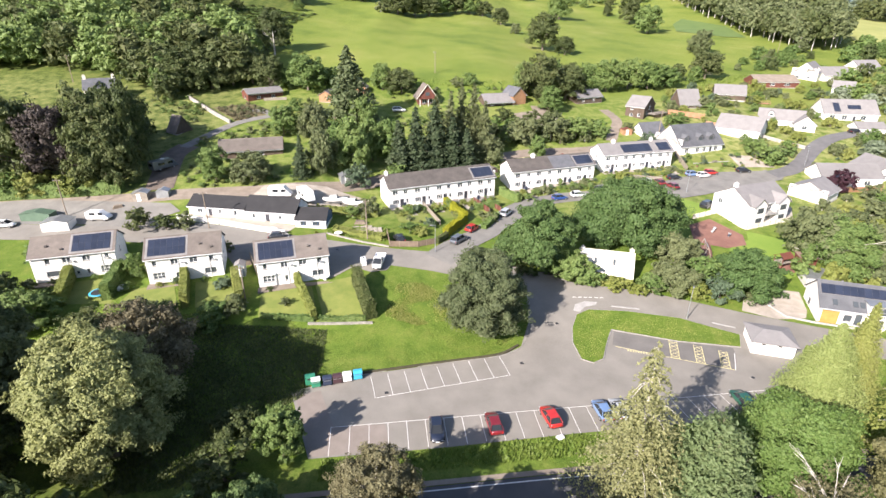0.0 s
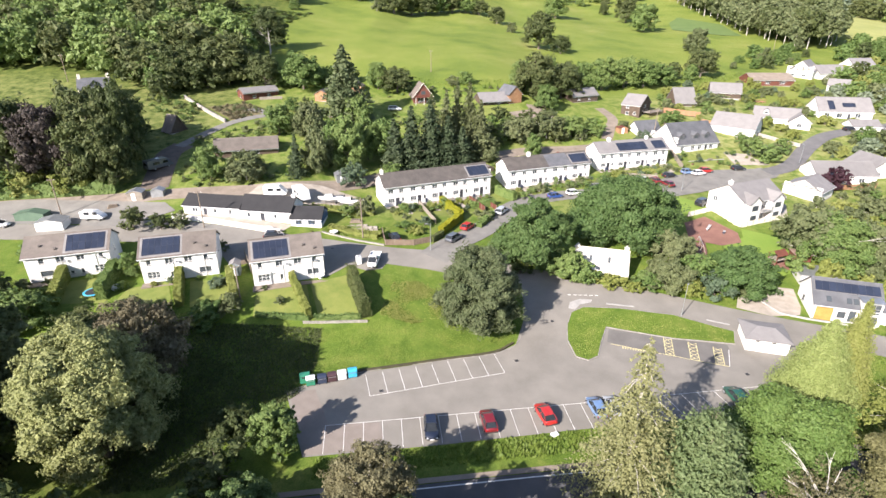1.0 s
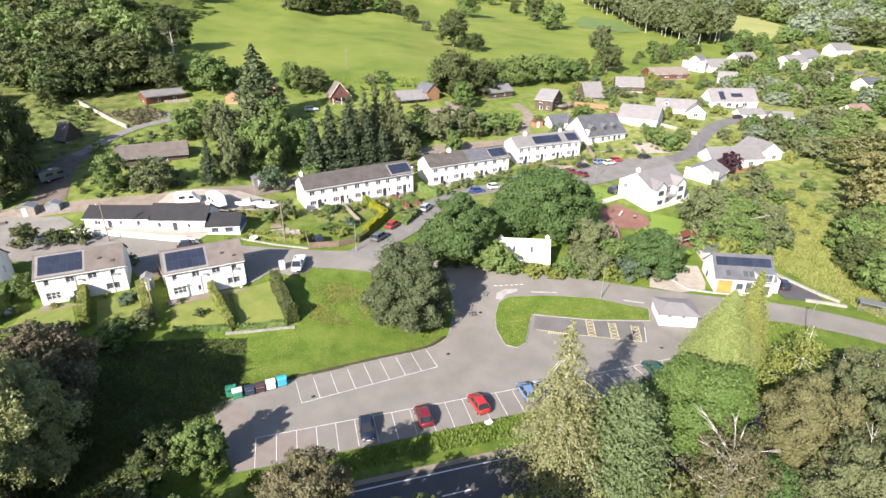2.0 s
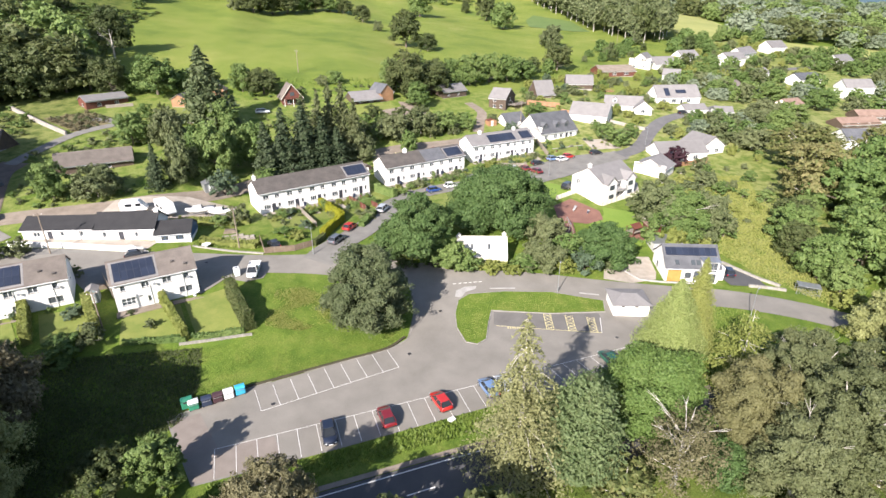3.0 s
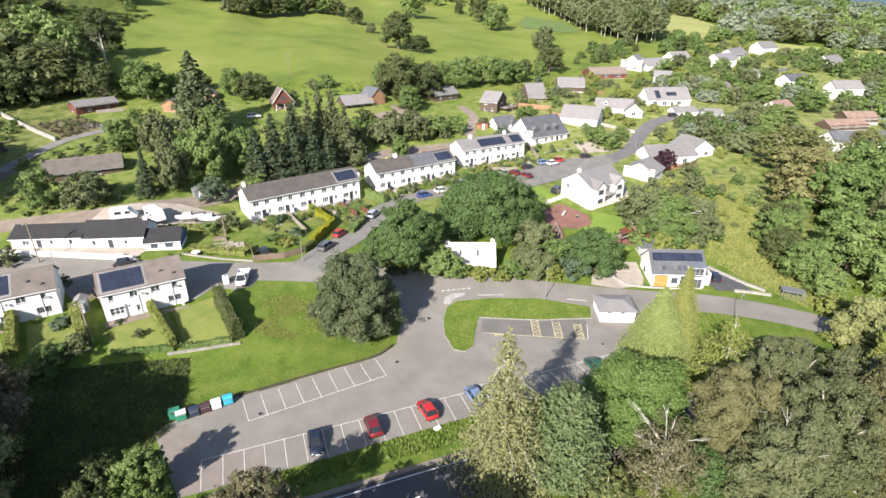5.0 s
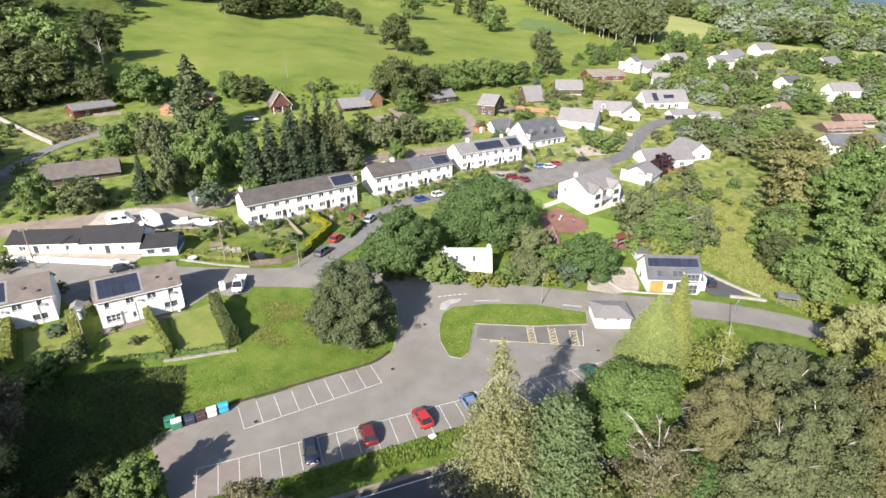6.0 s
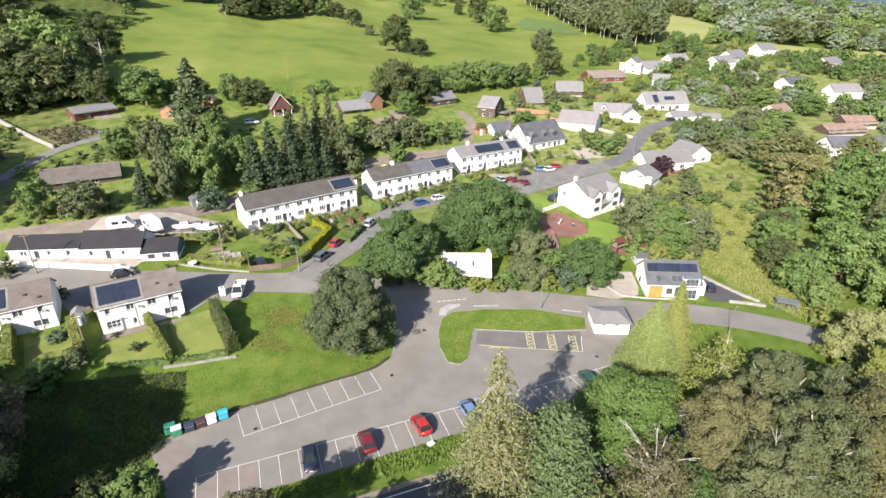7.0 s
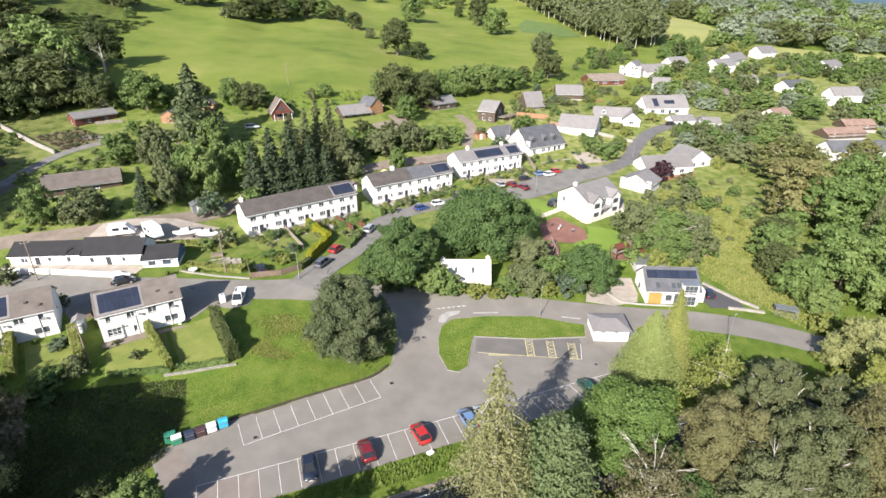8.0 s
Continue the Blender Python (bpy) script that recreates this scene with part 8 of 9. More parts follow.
for row in (
    ("g", -19, 141, 12, 4.4), ("b", -21, 126.5, 6.4, 3.4), ("s", -11.5, 135, 14, 4.2), ("s", -7, 137, 17, 4.8), ("s", -2.2, 139, 18.5, 4.9), ("s", 2.4, 140, 15, 4.6), ("s", 6.2, 140.5, 12.5, 4.0), ("w", 2, 145, 20, 4.0), ("w", 8.5, 150, 21, 4.4), ("w", 5, 149, 22, 4.2), ("w", 11.5, 148, 17, 4.0), ("o", 12, 147, 8, 5), ("g", -14, 142, 12, 5), ("w", -2, 148, 17, 5), ("g", -12, 130.5, 5, 3.6), ("o", 24, 160, 8, 5.6), ("o", 33, 163, 9, 5.6), ("g", 41, 165, 7, 5), ("g", 48, 167, 6, 4), ("g", 27, 150, 7, 2.7), ("d", 34, 194, 17, 8.6), ("d", 44, 198, 13, 7.4), ("g", 36, 184, 9, 4.5),
):
    plant(*row)
for row in (
    ("g", 55, 214, 11, 5.7), ("g", 63, 214, 13, 6.2), ("g", 73, 219, 12, 6.9), ("g", 82, 222, 11, 6.6), ("g", 91, 227, 9, 6.3), ("d", 48, 210, 11, 6), ("d", 50.4, 289.5, 19, 9.6), ("d", 60.5, 283, 9.4, 5.6), ("d", 117, 249, 13, 7.6), ("o", 138, 306, 13, 6.6), ("g", 83.8, 422, 20, 9.5), ("d", 139, 433, 22, 9.5), ("g", 135, 381, 19, 10.5), ("d", 35.6, 361, 11, 6.2), ("o", 41.7, 333.6, 6, 3.3), ("d", 26, 386, 10, 7), ("g", 17, 387, 13, 8), ("d", 8, 386, 14, 8), ("g", -1, 380, 14, 8), ("d", -9.3, 371, 15, 9), ("d", -18, 366, 16, 9), ("d", -28, 357, 16, 9.5), ("d", 134, 476, 9, 4.8), ("d", -87, 346, 14, 8.5), ("d", -95, 350, 13, 8), ("g", -82, 329.5, 6, 3.8), ("d", -53, 381, 14, 9), ("d", -64, 380, 14, 8), ("o", -38, 351, 6.5, 4), ("d", -120, 293, 13, 9), ("g", 60, 330, 3, 2.4), ("d", -108, 305, 6, 5),
):
    plant(*row)
for row in (
    ("o", 74, 96, 11, 7), ("o", 83, 92, 10, 5.6), ("g", 95, 149.6, 6, 4.2), ("g", 92, 154, 6, 3.6), ("g", 102, 156, 5, 3.0), ("p", 103.5, 132.5, 6.4, 3.6), ("d", 95, 80, 8, 4.6), ("g", 100, 86, 9, 5), ("d", 106, 92, 8, 5), ("g", 112, 95, 7, 4.4), ("g", 92, 71, 9, 5), ("o", 93, 112, 4, 4), ("o", 101, 116, 5, 4.6), ("y", 140, 124, 15, 11), ("y", 122, 104, 18, 9.5), ("g", 124, 95, 16, 9.4), ("g", 138, 99, 20, 10), ("g", 104, 72, 14, 8), ("g", 104, 62, 14, 6.8), ("g", 91, 65, 7, 3.6), ("o", 131, 151, 6.5, 6), ("o", 138, 142, 7.5, 6), ("g", 146, 147, 7, 5.5), ("l", 125, 147, 4, 3.6), ("y", 152, 104, 17, 9),
):
    plant(*row)
for row in (
    ("o", 152, 160, 7, 6), ("g", 160, 156, 8, 6), ("g", 173, 164, 8, 6.5), ("o", 166, 170, 7, 6), ("g", 206, 184, 9, 7), ("g", 194, 197, 8, 7), ("g", 168, 200, 7, 6), ("d", -100, 121, 22, 10), ("c", -89, 120.5, 20, 8.6), ("d", -79, 121, 21, 8.6), ("d", -76, 118.5, 17, 6.4), ("d", -82, 134, 19, 8), ("d", -84, 143, 14.5, 6.5), ("d", -74.5, 124, 24, 6), ("d", -84, 127, 22, 8), ("d", -94, 138, 14, 8), ("d", -110, 134, 15, 9), ("l", -94, 116.5, 6, 5), ("l", -84, 117, 6, 5), ("g", -99, 116, 6, 5.8), ("d", -62.7, 101.5, 5.5, 3.4), ("d", -57, 101.5, 4.0, 2.4), ("o", -53.6, 102.6, 3.6, 2.2), ("g", -104, 166, 5, 4.3)
):
    plant(*row)
for row in (
    ("d", -133, 156, 9, 7), ("o", -26, 76, 1.6, 1.2), ("b", -37.2, 80.6, 2.0, 1.6), ("g", -20, 110, 3.0, 2.4), ("o", -16.5, 111.5, 4.5, 2.6), ("g", -7, 103.6, 2.2, 2.4), ("b", -3, 105.6, 2.6, 1.7), ("l", -4.4, 101.6, 1.9, 2.2), ("g", 1.2, 116.5, 3.2, 1.2), ("l", 3.0, 112.6, 1.6, 1.4), ("o", 10.6, 110.4, 2.2, 2.2), ("g", 21, 124, 2.2, 1.8), ("o", 25.5, 128.5, 2.4, 1.8), ("l", 48, 137.6, 2.4, 2.2), ("g", 38, 131.5, 2.0, 1.6), ("o", -45.5, 70.5, 4.5, 3.4), ("g", -36, 72, 3.6, 3.0),
):
    plant(*row)
for row in (
    ("o", -48, 72, 4.0, 3.6), ("d", -52, 66, 7, 5), ("g", -64, 70, 7, 5), ("d", -72, 72, 9, 6), ("d", -76, 64, 10, 7), ("g", -73, 88, 5, 3.6), ("g", -54.6, 84.0, 4.6, 2.0), ("o", 59, 172, 3, 2.6), ("o", 66, 172, 2.5, 2.2), ("g", 77, 176, 5, 4), ("l", 84, 189.5, 3, 2.2), ("o", 94, 198, 4, 4), ("o", 103, 202, 4, 4), ("l", 118, 208, 3.5, 3), ("l", 130, 180, 3.5, 3), ("l", 140, 180, 3, 3),
):
    plant(*row)
for row in (
    ("g", 47, 86, 6, 4.4), ("l", 30.6, 83.6, 2.6, 2.4), ("l", 34.2, 82.8, 2.2, 2.0), ("g", 26.0, 84.6, 4.6, 3.0), ("g", 20.4, 86.6, 3.6, 2.6), ("d", 15.0, 86.8, 3.0, 2.6), ("g", -44.4, 91.2, 2.4, 1.8), ("d", -41.6, 92.6, 2.6, 1.8), ("g", -47.6, 92.6, 3.0, 2.2), ("d", -62.5, 93.0, 3.0, 2.2), ("g", 37.4, 83.2, 3.6, 2.4), ("l", 44.5, 82.4, 3.4, 2.6), ("b", 49, 82.5, 5, 3.8), ("g", 37, 84.6, 3.2, 2.4), ("l", 88, 60.5, 3.4, 3.2), ("l", 93, 57.5, 3.2, 3.0), ("l", 86, 50, 4, 3.6), ("l", 76, 47, 3.6, 3.4), ("l", 81, 53, 3, 3), ("o", 72, 52, 2.6, 2.6), ("o", 67.5, 51.5, 4.2, 3.4), ("g", 62.8, 49.5, 4.0, 3.2), ("y", 29, 34, 6, 4), ("g", -26, 36, 5, 4), ("d", -32, 33, 7, 5), ("d", -24, 43, 5, 4), ("l", -44, 48, 4, 4),
):
    plant(*row)


dead = thing("dead_tree", turned(-70.2, 234.5, 0), "pale leafless dead tree at the pasture's edge", "tree")
part("trunk", tube(bmesh.new(), [(0, 0, -0.3), (0.3, 0, 5), (0.1, 0.2, 10)], [0.4, 0.28, 0.08], 8), PALE_BARK, dead)
bare_branches(dead, 12.0, 4.2, 7, 11, 0.3)
LEAVES = {"d": LEAF_DARK, "g": LEAF_GREEN, "o": LEAF_OLIVE, "l": LEAF_LIME, "s": LEAF_SPRUCE, "w": LEAF_WARM, "y": LEAF_WARM, "k": LEAF_OLIVE, "m": LEAF_BROWN, "n": LEAF_GREEN, "v": LEAF_DARK, "q": LEAF_HAZY, "t": LEAF_SPRUCE}
FAR_CROWNS = {}


def far_crown(kind, variety):
    """Vertices and faces of a small-scale crown one metre high and one in radius."""
    if (kind, variety) not in FAR_CROWNS:
        rng = np.random.default_rng(900 + 10 * variety + ord(kind))
        if kind in "kmnev":
            lobes = broad_lobes(40 + variety + ord(kind), 2.0, 1.0, 0.0, 5)
            data = crown_data("scrub", lobes, 130, 0.30, 80 + variety, 0.6, 1.4, 4, 0.1)
            v = [(w.co.x, w.co.y, w.co.z / 2) for w in data.vertices]
            q = [tuple(p.vertices) for p in data.polygons]
            bpy.data.meshes.remove(data)
        elif kind in "sw":
            n = 420
            f = rng.uniform(0, 1, n) ** 1.3
            a = rng.uniform(0, math.tau, n)
            r = (1 - f) ** 0.9 * rng.uniform(0.45, 1.0, n) + 0.03
            p = np.stack([np.cos(a) * r, np.sin(a) * r, 0.2 + 3.8 * f - 0.3 * r], 1)
            nrm = np.stack([np.cos(a), np.sin(a), np.full(n, 0.8)], 1)
            v, q = leaf_quads(rng, p, nrm, 0.36, 1.6)
            v = (v * np.array((1, 1, 0.25))).tolist()
            q = q.tolist()
        else:
            lobes = broad_lobes(300 + variety * 13 + ord(kind), 2.0, 1.0, 0.05, 18)
            data = crown_data("far", lobes, 480, 0.175, 500 + variety, 0.6, 1.4, 5, 0.15)
            v = [(w.co.x, w.co.y, w.co.z / 2) for w in data.vertices]
            q = [tuple(p.vertices) for p in data.polygons]
            bpy.data.meshes.remove(data)
        FAR_CROWNS[kind, variety] = (np.array(v), q)
    return FAR_CROWNS[kind, variety]


def wood(outline, step, kinds, low, high, seed, width=0.55, near=False, label="dense mixed green woodland on the valley side", stem=0.0):
    """Trees scattered over a stretch of ground: single trees where near, one mass where far."""
    rng = random.Random(seed)
    xs, ys = [p[0] for p in outline], [p[1] for p in outline]
    verts, faces, mats, base, slots, stems = [], [], [], 0, [], bmesh.new()
    y = min(ys)
    while y < max(ys):
        x = min(xs)
        while x < max(xs):
            px, py = x + rng.uniform(-0.42, 0.42) * step, y + rng.uniform(-0.42, 0.42) * step
            inside, j = False, len(outline) - 1
            for i in range(len(outline)):
                (ax, ay), (bx, by) = outline[i], outline[j]
                if (ay > py) != (by > py) and px < (bx - ax) * (py - ay) / (by - ay) + ax:
                    inside = not inside
                j = i
            x += step
            if not inside:
                continue
            h = rng.uniform(low, high)
            k = rng.choice(kinds)
            r = h * width * rng.uniform(0.8, 1.2) * (0.5 if k in "sw" else 1)
            if h > 2.5 and any(math.hypot(px - a, py - b) < c + r * 0.8 for a, b, c in TAKEN):
                continue
            if near:
                plant(k, px, py, h, r)
                continue
            v, q = far_crown(k, rng.randrange(4))
            a = rng.uniform(0, math.tau)
            w = np.stack([(v[:, 0] * math.cos(a) - v[:, 1] * math.sin(a)) * r + px, (v[:, 0] * math.sin(a) + v[:, 1] * math.cos(a)) * r + py, v[:, 2] * h * (1 - stem) + h * stem + hz(px, py) - 0.2], 1)
            if stem:
                g = hz(px, py)
                tube(stems, [(px, py, g - 0.3), (px + rng.uniform(-0.3, 0.3), py, g + h * 0.8)], [0.26, 0.14], 5)
            verts.append(w)
            faces += [[base + i for i in f] for f in q]
            if LEAVES[k] not in slots:
                slots.append(LEAVES[k])
            mats += [slots.index(LEAVES[k])] * len(q)
            base += len(v)
        y += step
    if near or not verts:
        stems.free()
        return
    data = bpy.data.meshes.new("woodland")
    data.from_pydata(np.concatenate(verts).tolist(), [], faces)
    for m in slots:
        data.materials.append(m)
    data.polygons.foreach_set("material_index", mats)
    mass = tagged(part("woodland", data, None, None), label, "woodland", kind="stuff")
    if stem:
        part("stems", stems, PALE_BARK, mass, "pale bare pine stems")
    else:
        stems.free()


wood(((-176, 200), (-121, 198), (-103, 187), (-86, 188), (-72, 198), (-72, 222), (-84, 240), (-132, 278), (-150, 312), (-230, 330), (-250, 230)), 9.5, "dgdgdg", 12, 18, 1)
wood(((-116, 206), (-112, 186), (-100, 178), (-84, 177), (-71, 187), (-74, 200), (-90, 202)), 9, "dgd", 8, 14, 31)
wood(((-150, 312), (-132, 278), (-118, 300), (-130, 360), (-210, 420), (-300, 400), (-230, 330)), 14, "ddgs", 12, 18, 2)
wood(((-170, 118), (-112, 120), (-118, 150), (-180, 152)), 11, "ddg", 13, 20, 3)
wood(((212, 560), (203, 476), (204, 416), (194, 362), (200, 338), (204, 322), (230, 332), (262, 374), (300, 455), (342, 500), (380, 600)), 8.6, "tttdt", 16, 22, 4, 0.40, label="tall dark pine plantation with pale stems above the pasture", stem=0.22)
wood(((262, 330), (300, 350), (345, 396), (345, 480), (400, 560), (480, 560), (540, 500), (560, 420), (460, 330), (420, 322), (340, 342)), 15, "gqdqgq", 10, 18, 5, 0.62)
wood(((104, 56), (112, 78), (122, 96), (130, 108), (142, 118), (190, 128), (205, 118), (180, 64), (140, 40), (100, 40)), 12.5, "gggywgl", 9, 16, 6, 0.5, True)
wood(((141, 172), (166, 182), (184, 176), (182, 162), (178, 152), (150, 146), (142, 150)), 7.5, "qgok", 3, 6.5, 7)
wood(((200, 178), (206, 200), (236, 202), (238, 222), (262, 216), (330, 250), (380, 300), (420, 310), (470, 280), (420, 180), (300, 130), (230, 130)), 11.5, "gqqog", 6, 10, 8, 0.62)
wood(((150, 192), (160, 226), (182, 226), (186, 212), (196, 205), (180, 186), (160, 184)), 6.5, "gqgo", 5, 9, 9, 0.6)
wood(((123, 152), (131, 163), (142, 169), (150, 158), (140, 148), (134, 150)), 5.2, "qggo", 4, 7, 91, 0.6)
wood(((172, 236), (180, 262), (200, 268), (222, 262), (230, 240), (205, 222), (188, 232)), 12, "ggods", 5, 9, 10)
wood(((205, 285), (240, 335), (262, 326), (250, 296), (224, 280)), 13, "gsdg", 7, 12, 11)
wood(((100, 232), (128, 246), (128, 254), (100, 244)), 9, "ggd", 5, 9, 12)
wood(((140, 258), (200, 296), (196, 310), (140, 276)), 12, "go", 3, 6, 13)
wood(((-60, 500), (60, 490), (190, 520), (200, 600), (-60, 600)), 22, "gd", 9, 14, 17)
wood(((8, 148), (14, 158), (22, 168), (34, 172), (30, 176), (16, 176), (6, 166)), 6, "god", 3, 6, 18, 0.6, True)
wood(((-40, 140), (-26, 144), (-20, 152), (-24, 164), (-38, 162), (-44, 150)), 11.5, "goo", 7, 10, 19, 0.45, True)
wood(((-58, 196), (-20, 200), (20, 202), (20, 207), (-58, 204)), 7, "gdo", 4, 8, 20, 0.6)
wood(((60, 92), (66, 86), (80, 84), (92, 92), (90, 100), (76, 88)), 6, "ogl", 3, 6, 21, 0.6, True)
wood(((92, 92), (110, 126), (120, 126), (106, 96)), 9, "olg", 1.0, 2.2, 22, 0.9, True)
wood(((196, 232), (204, 262), (236, 282), (262, 268), (250, 244), (226, 226)), 9, "ggodl", 4, 8, 51, 0.6)
wood(((150, 262), (176, 285), (205, 300), (214, 322), (196, 322), (150, 290)), 11, "ggod", 4, 8, 52, 0.6)
wood(((268, 262), (300, 296), (350, 300), (360, 270), (320, 246), (280, 246)), 10, "ggdog", 5, 10, 53, 0.6)
wood(((236, 300), (262, 326), (300, 330), (330, 350), (300, 346), (262, 336), (232, 312)), 9, "ggd", 4, 9, 54, 0.6)
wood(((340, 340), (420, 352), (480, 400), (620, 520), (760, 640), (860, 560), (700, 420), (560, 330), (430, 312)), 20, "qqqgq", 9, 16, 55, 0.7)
wood(((10, 152), (20, 156), (42, 160), (56, 166), (50, 172), (34, 174), (16, 170), (8, 160)), 4.6, "gdoo", 2.6, 5.4, 61, 0.6, True)
wood(((20, 200), (36, 188), (46, 192), (52, 204), (40, 208), (24, 208)), 7, "dg", 9, 14, 63, 0.5, True)
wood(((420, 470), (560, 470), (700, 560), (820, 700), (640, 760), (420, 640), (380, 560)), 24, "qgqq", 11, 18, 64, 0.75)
wood(((-116, 291), (-102, 270), (-90, 270), (-82, 283), (-76, 304), (-72, 326), (-86, 319), (-101, 323), (-118, 314)), 2.6, "nnv", 0.5, 1.5, 90, 1.7, label="dense green bracken on the pasture")
SCRUB = "low scrub and bracken on the rough slope"
wood(((-61, 161), (-73, 173), (-64, 178), (-54, 171.5)), 1.5, "kmm", 0.6, 1.4, 71, 0.8, label="red-brown bracken and low scrub beside the wall")
wood(((-66, 122), (-62, 130), (-58, 131.5), (-44, 133), (-40, 127), (-30, 126), (-40, 120.5), (-58, 119)), 3.0, "kkn", 0.8, 1.8, 72, 0.8, label=SCRUB)
wood(((-68, 140), (-64, 150), (-52, 160), (-44, 168), (-34, 170), (-30, 160), (-46, 146), (-58, 142)), 3.4, "knk", 0.8, 2.0, 73, 0.8, label=SCRUB)
wood(((-78, 156), (-90, 170), (-98, 180), (-84, 182), (-76, 172), (-70, 160)), 3.4, "nkn", 0.8, 2.2, 74, 0.8, label=SCRUB)
wood(((-24, 164), (-8, 166), (10, 172), (22, 176), (10, 179), (-10, 176), (-24, 172)), 3.0, "nkn", 0.8, 2.2, 75, 0.8, label=SCRUB)
wood(((14, 136), (40, 148), (66, 158), (64, 163), (40, 153), (12, 143)), 2.6, "knn", 0.6, 1.6, 76, 0.8, label="low weeds and brambles behind the terraces")
wood(((-20, 190), (0, 196), (30, 197), (50, 204), (48, 208), (20, 202), (-20, 198)), 3.2, "nkn", 0.8, 2.0, 77, 0.8, label=SCRUB)
wood(((46, 85), (60, 88), (58, 82), (50, 80)), 2.2, "nkn", 0.8, 2.0, 79, 0.8, label="low bushes beside the gravel yard")


def gardens(outline, step, kinds, low, high, seed):
    """Garden shrubs and small trees scattered clear of houses and lanes."""
    rng = random.Random(seed)
    xs, ys = [p[0] for p in outline], [p[1] for p in outline]
    for y in np.arange(min(ys), max(ys), step):
        for x in np.arange(min(xs), max(xs), step):
            px, py = x + rng.uniform(-0.5, 0.5) * step, y + rng.uniform(-0.5, 0.5) * step
            k, h = rng.choice(kinds), rng.uniform(low, high)
            inside, j = False, len(outline) - 1
            for i in range(len(outline)):
                (ax, ay), (bx, by) = outline[i], outline[j]
                if (ay > py) != (by > py) and px < (bx - ax) * (py - ay) / (by - ay) + ax:
                    inside = not inside
                j = i
            r = h * rng.uniform(0.5, 0.75)
            if not inside or rng.random() < 0.25:
                continue
            if any(math.hypot(px - a, py - b) < c + r for a, b, c in TAKEN):
                continue
            if any(np.hypot(p[:, 0] - px, p[:, 1] - py).min() < w + r for p, w in LANES):
                continue
            plant(k, px, py, h, r)


gardens(((56, 150), (66, 172), (80, 200), (100, 228), (160, 246), (180, 230), (150, 190), (128, 158), (110, 148), (96, 150), (84, 158)), 5.0, "golgobl", 1.2, 4.2, 41)
gardens(((92, 108), (90, 120), (98, 128), (118, 128), (128, 116), (112, 106)), 5.0, "olgo", 1.6, 4.0, 50)
gardens(((96, 112), (92, 122), (100, 130), (118, 134), (140, 160), (150, 150), (130, 128), (112, 112)), 6.5, "lgol", 1.5, 4.5, 42)
gardens(((160, 226), (170, 262), (230, 300), (290, 330), (310, 300), (270, 240), (230, 215), (190, 205)), 6.5, "ggolgl", 2, 6.5, 43)
gardens(((-8, 128), (16, 141), (40, 150), (64, 158), (66, 164), (40, 158), (10, 146), (-10, 134)), 4.5, "golb", 1.2, 3.2, 44)
gardens(((-66, 158), (-50, 166), (-26, 170), (-26, 177), (-34, 178), (-58, 168)), 7, "ggod", 2.0, 6.0, 45)
gardens(((-58, 104), (-46, 103), (-26, 100), (-24, 98.8), (-34, 100.6), (-58, 103)), 3.4, "gol", 0.8, 1.8, 46)


gardens(((-10, 110), (16, 121), (18, 126), (40, 134.4), (64, 144.4), (68, 141), (44, 131), (24, 126.5), (12, 114), (-4, 106)), 2.8, "golob", 0.6, 1.9, 48)
gardens(((66, 146), (72, 154), (86, 158), (96, 150), (90, 146)), 3.4, "golb", 0.7, 2.2, 49)


# front gardens of the terraces
front = random.Random(77)
for x0, y0, deg, length in ((-12.4, 116.2, 22.4, 27), (17.6, 130.3, 20.0, 24), (43.7, 142.2, 15.4, 22)):
    for row, low, high in ((-1.3, 0.5, 1.1), (-2.6, 0.6, 1.7), (-3.9, 0.7, 2.0), (-5.2, 0.6, 1.6)):
        s = front.uniform(0, 1.5)
        while s < length:
            q = row + front.uniform(-0.5, 0.5)
            px, py = x0 + s * math.cos(radians(deg)) - q * math.sin(radians(deg)), y0 + s * math.sin(radians(deg)) + q * math.cos(radians(deg))
            h = front.uniform(low, high)
            s += front.uniform(1.3, 3.2)
            if any(np.hypot(p[:, 0] - px, p[:, 1] - py).min() < w + 0.6 for p, w in LANES):
                continue
            plant(front.choice("golggob"), px, py, h, h * front.uniform(0.55, 0.85))


# ---- rough grass ----
GRASS = foliage("rough_grass", (0.120, 0.185, 0.030), (0.160, 0.224, 0.042), (0.210, 0.256, 0.062), 0.5)


DRY_GRASS = foliage("dry_grass", (0.200, 0.235, 0.055), (0.280, 0.300, 0.080), (0.370, 0.365, 0.125), 0.5)


